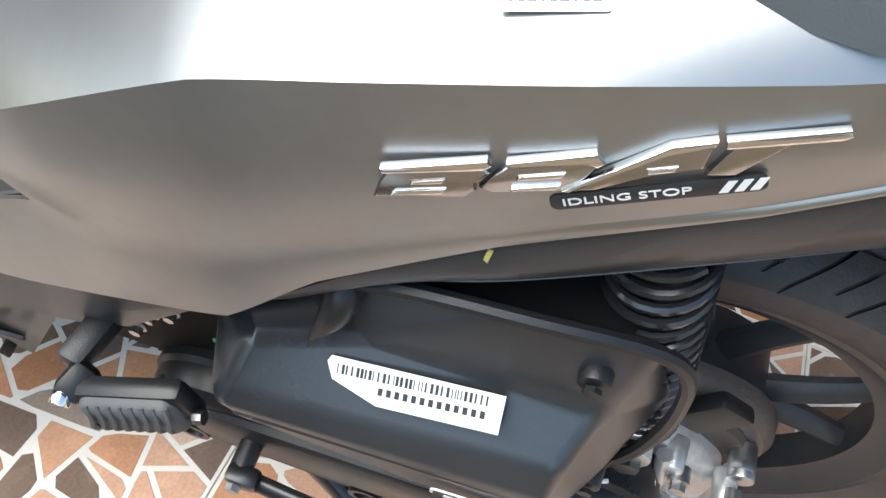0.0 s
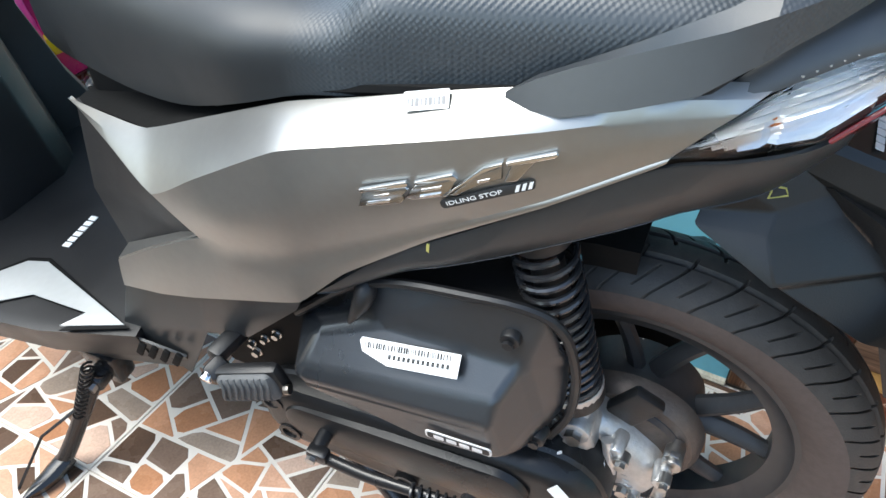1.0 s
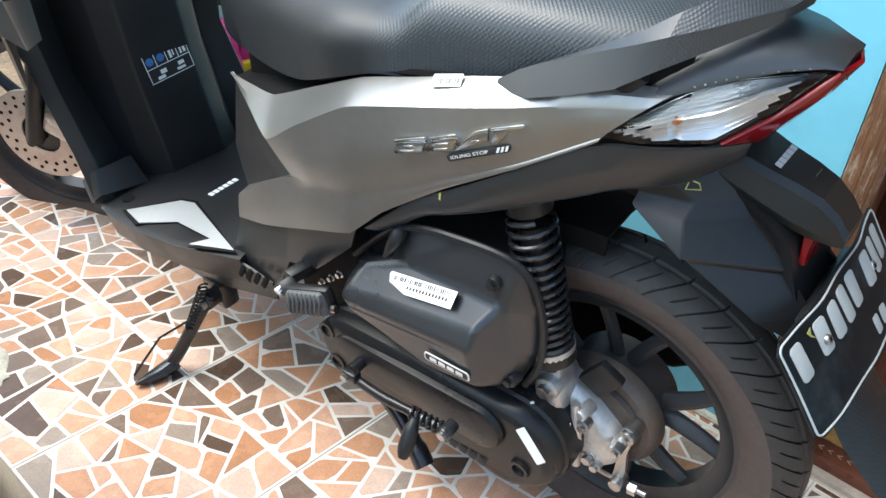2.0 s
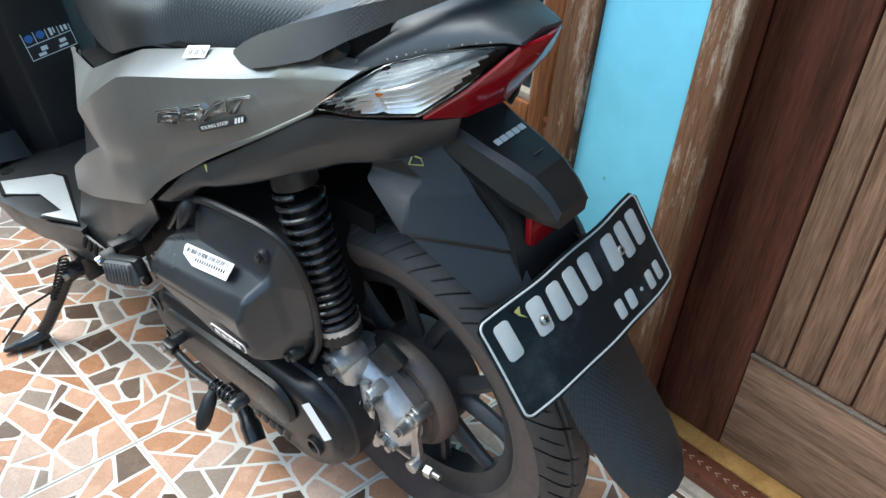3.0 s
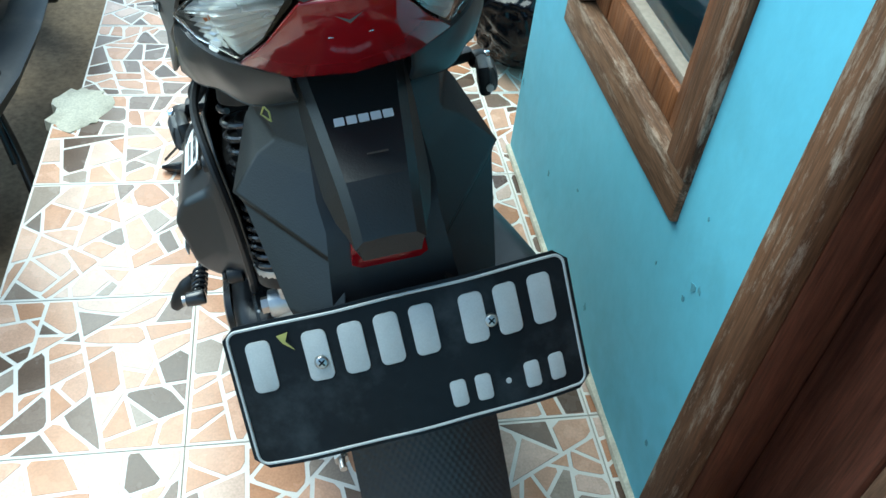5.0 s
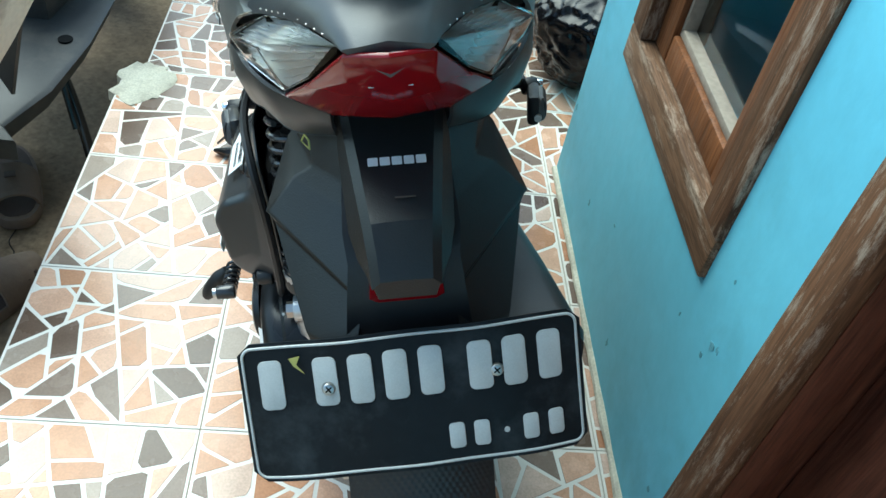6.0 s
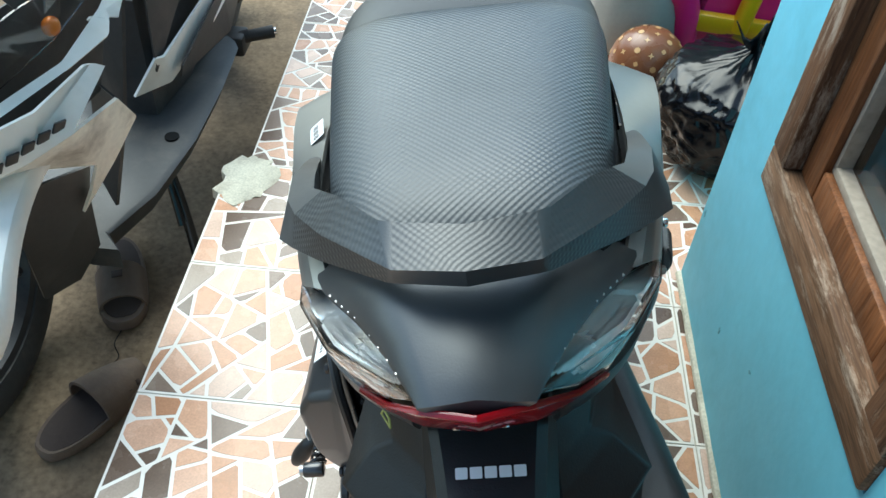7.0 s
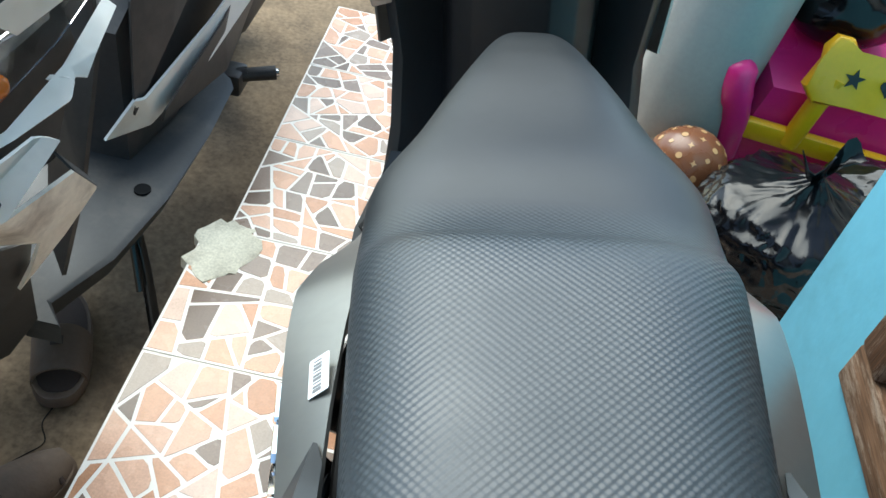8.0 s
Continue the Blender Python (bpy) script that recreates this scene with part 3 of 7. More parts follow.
# door: frame, leaf with stiles, rails and planks, tiled sill
door = empty("door_1", Matrix.Translation((WALL, -0.6, 0)), "closed dark brown wooden plank door in a worn frame", "door", kind="structure")
do = (WALL, -0.6, 0)
FW = 0.046
for y in (DY0 - FW / 2 - 0.002, DY1 + FW / 2 + 0.002):
    stick("door_frame", door, (0.030, FW, DZ1 - 0.06), (WALL + 0.0075, y, (DZ1 - 0.06) / 2 + 0.008), "frame_wood", "worn brown jamb with pale edges", 0.005, do)
    stick("door_reveal", door, (0.044, FW - 0.004, DZ1 - 0.06), (WALL + 0.0450, y, (DZ1 - 0.06) / 2 + 0.008), "stile_wood", "dark red-brown inner side of the jamb", 0.003, do)
    sgn = 1 if y > -0.5 else -1
    stick("door_stop", door, (0.094, 0.026, DZ1 - 0.07), (WALL + 0.116, y + sgn * 0.012, (DZ1 - 0.06) / 2 + 0.008), "stile_wood", "", 0.003, do)
stick("door_frame", door, (0.075, DY0 - DY1 - 0.004, 0.055), (WALL + 0.030, (DY0 + DY1) / 2, DZ1 - 0.03), "frame_wood_y", "", 0.005, do)
ly0, ly1, lz0, lz1, lx = DY0 - 0.030, DY1 + 0.030, 0.030, DZ1 - 0.062, 0.405
leaf = part("door_leaf", box(B(), (0.024, ly0 - ly1 - 0.008, lz1 - lz0), Vector((lx + 0.022, (ly0 + ly1) / 2, (lz0 + lz1) / 2)) - Vector(do), 0.002), "door_wood", door, "dark stained leaf")
SW = 0.122
for y in (ly0 - SW / 2, ly1 + SW / 2):
    stick("stile", leaf, (0.034, SW, lz1 - lz0), (lx - 0.006 + 0.017, y, (lz0 + lz1) / 2), "stile_wood", "dark brown stile", 0.004, do)
for z0, z1 in ((lz0, 0.212), (0.95, 1.07), (lz1 - 0.12, lz1)):
    stick("rail", leaf, (0.033, ly0 - ly1 - 2 * SW - 0.001, z1 - z0), (lx - 0.005 + 0.0165, (ly0 + ly1) / 2, (z0 + z1) / 2), "rail_wood", "scraped brown rail", 0.004, do)
inner = ly0 - ly1 - 2 * SW
npl = 11
for z0, z1 in ((0.214, 0.948), (1.072, lz1 - 0.122)):
    for k in range(npl):
        y = ly0 - SW - inner * (k + 0.5) / npl
        stick("plank", leaf, (0.016, inner / npl - 0.003, z1 - z0), (lx + 0.008, y, (z0 + z1) / 2), "plank_wood", "", 0.0035, do)
stick("bead", leaf, (0.006, ly0 - ly1 - 2 * SW - 0.002, 0.006), (lx - 0.006, (ly0 + ly1) / 2, 0.2135), "rail_edge", "worn greyish edge of the rail", 0.002, do)
# sill tiles: ochre step with a brown printed border along the front
for k in range(3):
    y0 = DY0 - 0.020 - 0.2785 * k
    stick("sill_tile", door, (0.094, 0.276, 0.022), (WALL + 0.117, y0 - 0.138, 0.0175), "sill_yellow", "marbled ochre ceramic sill tile", 0.002, do)
    bt = stick("border_tile", door, (0.046, 0.276, 0.022), (WALL + 0.0455, y0 - 0.138, 0.0165), "sill_brown", "brown printed border tile", 0.002, do)
    bm = B()
    for j in range(18):
        yy = y0 - 0.010 - 0.0153 * j
        for s in (-1, 1):
            box(bm, (0.0016, 0.009, 0.0006), Vector((WALL + 0.0455 + 0.002 * s, yy - 0.003, 0.0278)) - Vector(do), rot=(0, 0, 35 * s))
    part("border_pattern", bm, "border_print", bt, "pale zigzag print")
bm = B()
box(bm, (0.060, 0.058, 0.034), Vector((WALL + 0.030, DY0 - 0.026, 0.012)) - Vector(do), 0.008, (0, 0, 4))
part("mortar_foot", bm, "foot_mortar", door, "dark grey mortar block at the jamb's foot")
bm = B()
box(bm, (0.19, 0.9, 0.02), Vector((WALL + 0.1, -0.62, -0.004)) - Vector(do))
part("threshold_bed", bm, "joint", door)

# ---- the grey scooter: x to its right, y ahead, z up, from under the rear axle ----
HOME = pose(0.0212, -0.0629, -0.0373, 0.38, -9.28, 4.36) @ Matrix.Scale(1.025, 4)
scooter = empty("scooter", HOME, "matte titanium-grey automatic scooter leaning on its side stand", "scooter")
SIDES = ((-1, "left"), (1, "right"))


def P(name, bm, material, label="", parent=None, angle=38):
    return part(name, bm, material, parent or scooter, label, angle)


# body side panels: silver top slope, flank, lower lip; stations run from the front to the tail
PANEL = dict(
    a=((0.080, 0.558, 0.5635), (0.095, 0.500, 0.573), (0.110, 0.438, 0.586), (0.115, 0.360, 0.626), (0.119, 0.277, 0.668), (0.117, 0.210, 0.690), (0.112, 0.135, 0.714), (0.105, 0.060, 0.734), (0.097, 0.000, 0.748), (0.083, -0.054, 0.751)),
    b=((0.080, 0.557, 0.5630), (0.118, 0.483, 0.560), (0.1565, 0.408, 0.558), (0.163, 0.345, 0.604), (0.1615, 0.266, 0.656), (0.155, 0.210, 0.674), (0.143, 0.141, 0.692), (0.130, 0.077, 0.709), (0.116, 0.019, 0.726), (0.102, -0.036, 0.737)),
    c=(None, None, (0.160, 0.385, 0.542), (0.1685, 0.335, 0.566), (0.168, 0.266, 0.600), (0.160, 0.213, 0.620), (0.1475, 0.140, 0.652), (0.1335, 0.074, 0.681), (0.119, 0.014, 0.711), (0.1100, -0.019, 0.720)),
    d=((0.156, 0.486, 0.440), (0.160, 0.430, 0.483), (0.162, 0.363, 0.526), (0.1675, 0.325, 0.530), (0.1675, 0.266, 0.545), (0.159, 0.220, 0.568), (0.1445, 0.140, 0.612), (0.1325, 0.070, 0.653), (0.118, 0.009, 0.694), (0.1158, -0.003, 0.702)),
    e=((0.161, 0.487, 0.406), (0.167, 0.430, 0.425), (0.171, 0.385, 0.445), (0.1735, 0.328, 0.471), (0.1735, 0.262, 0.499), (0.1608, 0.221, 0.541), (0.1462, 0.150, 0.595), (0.1339, 0.069, 0.6485), (0.1188, 0.006, 0.692), (0.1165, -0.002, 0.698)))


def side_panel(s):
    """Rows a (under the seat), b (crease), c (swell of the flank), d (lip), e (lower edge)."""
    n, k = 6, 10

    def row(ch):
        pts = [Vector((s * p[0], *p[1:])) if p else None for p in PANEL[ch]]
        pts = [p if p else pts[2] for p in pts]
        sm = smooth_path(pts, n)
        return [v.lerp(pts[min(i // n, k - 2)].lerp(pts[min(i // n, k - 2) + 1], i / n - min(i // n, k - 2)), 0.55 if ch in "ab" else 0.7 if ch == "e" else 0.3) for i, v in enumerate(sm)]

    a, b, c, d, e = (row(ch) for ch in "abcde")
    bm = B()
    V = []
    for i in range(len(a)):
        lip = [d[i].lerp(e[i], q / 5) + Vector((s * 0.0006 * math.sin(math.pi * q / 5), 0, 0)) for q in range(6)]
        fl = smooth_path([b[i], c[i], d[i]], 5)[1:-1] if i >= 2 * n else [None] * 9
        V.append([None if p is None else bm.verts.new(p) for p in [a[i], a[i].lerp(b[i], 0.5) + Vector((s * 0.002, 0, 0.001)), b[i]] + fl + lip])
    for l, r in zip(V, V[1:]):
        for q in range(len(l) - 1):
            quad = [l[q], l[q + 1], r[q + 1], r[q]]
            if None not in quad:
                bm.faces.new(quad)
    bmesh.ops.remove_doubles(bm, verts=bm.verts, dist=0.0004)
    bmesh.ops.recalc_face_normals(bm, faces=bm.faces)
    if sum(f.normal.x * s * f.calc_area() for f in bm.faces) < 0:
        bmesh.ops.reverse_faces(bm, faces=bm.faces)
    bmesh.ops.solidify(bm, geom=list(bm.faces), thickness=0.003)
    return bm


for s, _ in SIDES:
    P("side_panel", side_panel(s), "paint", "satin titanium-grey painted body panel", angle=20)
# dark recess in front of the flank
for s, _ in SIDES:
    P("recess_panel", facets(dict(p=(0.072, 0.560, 0.556), q=(0.150, 0.408, 0.553), r=(0.152, 0.364, 0.524), t=(0.140, 0.400, 0.492), u=(0.138, 0.486, 0.440), v=(0.096, 0.556, 0.46)),
                             ["p q r t u v"], 0.003, s, 0), "black", "charcoal recess panel")
    P("lip_shelf", facets(dict(a=(0.1550, 0.4850, 0.4400), b=(0.1590, 0.430, 0.4830), c=(0.158, 0.366, 0.525), d=(0.139, 0.402, 0.496), e=(0.136, 0.486, 0.443)), ["a b d e", "b c d"], 0.002, s, 0), "paint", "painted shelf behind the lip")
# floor side cover below the lip
for s, _ in SIDES:
    P("side_cover", facets(dict(a=(0.154, 0.490, 0.408), b=(0.162, 0.385, 0.447), c=(0.164, 0.262, 0.499), d=(0.152, 0.285, 0.452), e=(0.166, 0.394, 0.384), f=(0.166, 0.436, 0.285), g=(0.170, 0.505, 0.338), h=(0.158, 0.345, 0.388)),
                           ["a b e g", "e f g", "b c d h e"], 0.003, s, 0.004), "dark", "charcoal cover under the panel")
# dark strip under the flank up to the tail
STRIP = (((0.161, 0.252, 0.505), (0.1470, 0.180, 0.574), (0.1408, 0.148, 0.593), (0.1288, 0.069, 0.6475), (0.1145, 0.004, 0.692), (0.099, -0.042, 0.700), (0.077, -0.078, 0.703), (0.040, -0.108, 0.703)),
         ((0.154, 0.235, 0.508), (0.1475, 0.172, 0.562), (0.1415, 0.140, 0.575), (0.1300, 0.080, 0.616), (0.117, 0.008, 0.662), (0.100, -0.030, 0.674), (0.077, -0.071, 0.681), (0.040, -0.104, 0.689)),
         ((0.140, 0.220, 0.512), (0.144, 0.172, 0.552), (0.139, 0.140, 0.566), (0.1265, 0.090, 0.588), (0.110, 0.016, 0.629), (0.096, -0.016, 0.644), (0.072, -0.062, 0.656), (0.038, -0.098, 0.676)))
for s, _ in SIDES:
    bm = loft(B(), [[(s * p.x, p.y, p.z) for p in smooth_path(r, 4)] for r in STRIP], closed=False, caps=False)
    thicken(bm, 0.003)
    rounded(bm, 0.003, 2, 18)
    P("under_panel", bm, "dark", "charcoal strip under the painted flank", angle=50)
# short yellow chalk tick on the strip, as at the works
bm = box(B(), (0.0014, 0.0022, 0.020), (-0.1450, 0.153, 0.579), rot=(4, -2, 0))
P("chalk_tick", bm, "mark", "yellow crayon tick")

# emblem: slanted chrome bars over plates coloured as shaded chrome, and a black pill with words
em = basis((-0.1604, 0.2000, 0.6290), (0.0292, -0.139, 0.057), (0.012, 0.02, 0.1)) @ Matrix.Diagonal((0.98, 0.98, 1, 1))
EMBLEM = (([(0.0008, -0.0022), (0.0341, -0.0056), (0.0390, -0.0025), (0.0376, 0.0017), (0.0452, 0.0047), (0.0436, 0.0075), (0.0098, 0.0095), (0.0040, 0.0030)],
           [[(0.0075, 0.0096), (0.0436, 0.0074), (0.0466, 0.0090), (0.0457, 0.0119), (0.0078, 0.0124)], [(0.0161, 0.0033), (0.0279, 0.0026), (0.0295, 0.0048), (0.0174, 0.0050)], [(0.0071, -0.0012), (0.0266, -0.0026), (0.0286, -0.0001), (0.0106, 0.0013)]]),
          ([(0.0446, -0.0042), (0.0684, -0.0058), (0.0731, -0.0040), (0.0818, 0.0048), (0.0796, 0.0081), (0.0515, 0.0074), (0.0452, 0.0028), (0.0400, -0.0014)],
           [[(0.0517, 0.0076), (0.0781, 0.0086), (0.0814, 0.0049), (0.0841, 0.0063), (0.0819, 0.0114), (0.0519, 0.0104)], [(0.0536, 0.0015), (0.0692, 0.0014), (0.0709, 0.0036), (0.0548, 0.0036)], [(0.0508, -0.0034), (0.0668, -0.0040), (0.0686, -0.0017), (0.0515, -0.0016)]]),
          ([(0.0723, -0.0058), (0.0802, -0.0063), (0.0984, 0.0002), (0.1145, 0.0002), (0.1182, 0.0102), (0.1046, 0.0098)],
           [[(0.0681, -0.0050), (0.0706, -0.0057), (0.1034, 0.0096), (0.1184, 0.0102), (0.1194, 0.0129), (0.1052, 0.0122)], [(0.0971, 0.0004), (0.1053, 0.0007), (0.1070, 0.0029), (0.0970, 0.0025)]]),
          ([(0.1151, -0.0026), (0.1244, -0.0035), (0.1425, 0.0096), (0.1248, 0.0096)],
           [[(0.1213, 0.0092), (0.1548, 0.0093), (0.1579, 0.0106), (0.1571, 0.0129), (0.1217, 0.0126)]]))
for plate_, bars in EMBLEM:
    eb = P("emblem", prism(B(), plate_, 0.0030, em, 0.0008), "gunmetal", "raised chrome emblem shape, shade put into its colour")
    for bar in bars:
        part("emblem_bar", prism(B(), bar, 0.0036, em @ Matrix.Translation((0, 0, 0.0006)), 0.0009), "chrome", eb, "polished chrome bar")
pm = em @ Matrix.Translation((0.0990, -0.0112, 0.0)) @ pose(0, 0, 0, 0, 0, 3.2) @ Matrix.Diagonal((0.82, 0.72, 1, 1))
P("badge", prism(B(), rrect(0.088, 0.0105, 0.004), 0.0012, pm, 0.0004), "ink", "black badge with silver words")
bm = lettering("IDLING STOP", 0.0105, 0.0002)
bmesh.ops.transform(bm, matrix=pm @ Matrix.Translation((-0.012, 0, 0.0015)) @ Matrix.Diagonal((0.86, 0.62, 1, 1)), verts=bm.verts)
P("badge_words", bm, "silver_ink", "silver lettering", angle=20)
bm = B()
for k in range(3):
    prism(bm, [(0.025 + 0.006 * k, -0.0035), (0.0285 + 0.006 * k, -0.0035), (0.0325 + 0.006 * k, 0.0035), (0.029 + 0.006 * k, 0.0035)], 0.0004, pm @ Matrix.Translation((0, 0, 0.0012)))
P("badge_mark", bm, "silver_ink", "three silver slashes")
# small white label under the seat
lm = basis((-0.1226, 0.160, 0.7052), (0.012, -0.069, 0.018), (0.031, 0.0, 0.022)) @ Matrix.Translation((0, 0, 0.0004))
P("paper_label", prism(B(), rrect(0.033, 0.014, 0.001), 0.0003, lm), "white_label", "small white paper label")
bm = B()
for k in range(9):
    prism(bm, rrect(0.0012 + 0.0008 * (k % 3), 0.006, 0.0002, 1), 0.0002, lm @ Matrix.Translation((-0.013 + 0.0032 * k, -0.001, 0.0003)))
P("label_print", bm, "grey_plate")

# seat
rings = []
seat_rows = ((-0.078, 0.020, 0.738, 0.750), (-0.070, 0.050, 0.730, 0.772), (-0.050, 0.074, 0.722, 0.789), (-0.012, 0.087, 0.714, 0.795), (0.05, 0.096, 0.706, 0.793), (0.12, 0.104, 0.698, 0.788), (0.185, 0.111, 0.690, 0.782),
             (0.212, 0.114, 0.686, 0.772), (0.235, 0.117, 0.681, 0.750), (0.27, 0.119, 0.673, 0.737), (0.33, 0.120, 0.648, 0.730), (0.40, 0.101, 0.614, 0.718), (0.47, 0.081, 0.596, 0.708),
             (0.54, 0.060, 0.588, 0.692), (0.592, 0.045, 0.588, 0.673), (0.620, 0.032, 0.594, 0.656), (0.634, 0.013, 0.606, 0.640))
Y = smooth_path([(r[0], r[1], r[2]) for r in seat_rows], 4)
Z = smooth_path([(r[0], r[3], 0) for r in seat_rows], 4)
for a, b in zip(Y, Z):
    y, w, z0, z1 = a.x, a.y, a.z, b.y
    ring = []
    for k in range(33):
        u = -1 + 2 * k / 32
        ang = u * math.pi / 2
        sx = math.copysign(abs(math.sin(ang)) ** 0.55, u)
        cz = abs(math.cos(ang)) ** 0.5
        ring.append((sx * w * (0.97 + 0.03 * cz), y, z0 + (z1 - z0) * cz))
    ring += [(w * 0.9, y, z0 - 0.002), (0, y, z0 - 0.004), (-w * 0.9, y, z0 - 0.002)]
    rings.append(ring)
bm = loft(B(), rings)
P("seat", bm, "seat", "black vinyl seat with a fine pip texture and a raised pillion step", angle=60)
# seat base lip
bm = B()
tube(bm, smooth_path([(-0.100, 0.36, 0.634), (-0.108, 0.27, 0.676), (-0.100, 0.12, 0.708), (-0.088, 0.0, 0.724)], 5), 0.007, 8)
tube(bm, smooth_path([(0.100, 0.36, 0.634), (0.108, 0.27, 0.676), (0.100, 0.12, 0.708), (0.088, 0.0, 0.724)], 5), 0.007, 8)
P("seat_rim", bm, "inner", "black rubber seat rim")
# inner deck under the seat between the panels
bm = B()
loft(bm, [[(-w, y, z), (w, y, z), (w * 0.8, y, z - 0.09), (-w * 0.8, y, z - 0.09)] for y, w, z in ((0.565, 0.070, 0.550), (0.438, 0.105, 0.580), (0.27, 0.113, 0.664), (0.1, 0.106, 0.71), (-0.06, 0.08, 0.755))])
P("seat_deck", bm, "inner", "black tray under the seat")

# grab rail: pointed arms beside the seat that join in a flat band behind it
RAIL = (((0.1130, 0.107, 0.7215), (0.1150, 0.107, 0.7220), (0.1160, 0.107, 0.7180), (0.1130, 0.107, 0.7170)),
        ((0.1060, 0.088, 0.7350), (0.1135, 0.088, 0.7360), (0.1225, 0.088, 0.7175), (0.1110, 0.088, 0.7180)),
        ((0.1030, 0.065, 0.7480), (0.1125, 0.065, 0.7500), (0.1270, 0.068, 0.7210), (0.1060, 0.066, 0.7240)),
        ((0.0970, 0.030, 0.7680), (0.1110, 0.028, 0.7690), (0.1240, 0.028, 0.7365), (0.0990, 0.030, 0.7380)),
        ((0.0870, -0.015, 0.7950), (0.1030, -0.017, 0.7890), (0.1180, -0.010, 0.7530), (0.0910, -0.012, 0.7620)),
        ((0.0760, -0.040, 0.8140), (0.0940, -0.040, 0.7990), (0.1020, -0.038, 0.7720), (0.0790, -0.034, 0.7790)),
        ((0.0620, -0.061, 0.8270), (0.0750, -0.068, 0.8085), (0.0800, -0.066, 0.7880), (0.0640, -0.054, 0.7960)),
        ((0.0410, -0.0845, 0.8310), (0.0370, -0.107, 0.8210), (0.0390, -0.104, 0.8080), (0.0400, -0.080, 0.8060)),
        ((0.0340, -0.0870, 0.8310), (0.0345, -0.110, 0.8225), (0.0350, -0.106, 0.8090), (0.0340, -0.082, 0.8070)),
        ((0.0, -0.0910, 0.8300), (0.0, -0.120, 0.8285), (0.0, -0.116, 0.8140), (0.0, -0.087, 0.8080)))
rings = [[(-p[0], p[1], p[2]) for p in r] for r in RAIL] + [list(r) for r in RAIL[-2::-1]]
bm = loft(B(), rings)
rounded(bm, 0.0022, 2, 24)
for f in bm.faces:  # the flat of the band and the grips carry a fine pip pattern
    c = f.calc_center_median()
    band = abs(c.x) < 0.0335 and f.normal.z > 0.4
    grip = 0.045 < abs(c.x) < 0.112 and -0.090 < c.y < -0.030 and abs(f.normal.x) > 0.35 and f.normal.z < 0.75
    if (band or grip) and f.calc_area() > 2e-5:
        f.material_index = 1
rail = P("grab_rail", bm, ["rail", "rail_pips"], "charcoal moulded grab rail", angle=24)
for s in (-1, 1):
    P("rail_mount", tube(B(), smooth_path([(s * 0.090, 0.02, 0.722), (s * 0.094, -0.005, 0.740), (s * 0.092, -0.022, 0.760)], 4), 0.008, 10), "black")
    P("rail_skirt", facets(dict(a=(0.101, 0.060, 0.730), b=(0.093, 0.000, 0.744), c=(0.079, -0.052, 0.748), d=(0.060, -0.056, 0.792), e=(0.074, -0.036, 0.776), f=(0.087, -0.012, 0.760), g=(0.096, 0.030, 0.738)), ["a b f g", "b c e f", "c d e"], 0.002, s, 0), "inner", "black filler between rail and panel")

# tail cowl behind the rail
rows = ((-0.002, 0.108, 0.742, 0.712), (-0.040, 0.094, 0.774, 0.742), (-0.064, 0.081, 0.788, 0.754), (-0.092, 0.062, 0.796, 0.765), (-0.122, 0.045, 0.796, 0.775), (-0.146, 0.033, 0.791, 0.780), (-0.158, 0.027, 0.785, 0.780))
rings = []
for y, w, z, ze in rows:
    rings.append([(-w, y, ze), (-w * 0.97, y, ze + (z - ze) * 0.25), (-w * 0.66, y, z - 0.003), (0, y, z), (w * 0.66, y, z - 0.003), (w * 0.97, y, ze + (z - ze) * 0.25), (w, y, ze), (0, y, ze - 0.02)])
bm = loft(B(), rings)
rounded(bm, 0.006, 3, 14)
P("tail_cowl", bm, "rail", "charcoal tail cowl", angle=60)

# closed tray under the cowl's outer edges
for s, _ in SIDES:
    P("tail_tray", facets(dict(a=(0.030, -0.092, 0.726), b=(0.074, -0.066, 0.722), c=(0.098, -0.038, 0.718), d=(0.111, 0.004, 0.708), e=(0.111, 0.045, 0.702), f=(0.030, 0.045, 0.716)), ["a b c d e f"], 0.003, s, 0), "inner", "black tray under the tail")
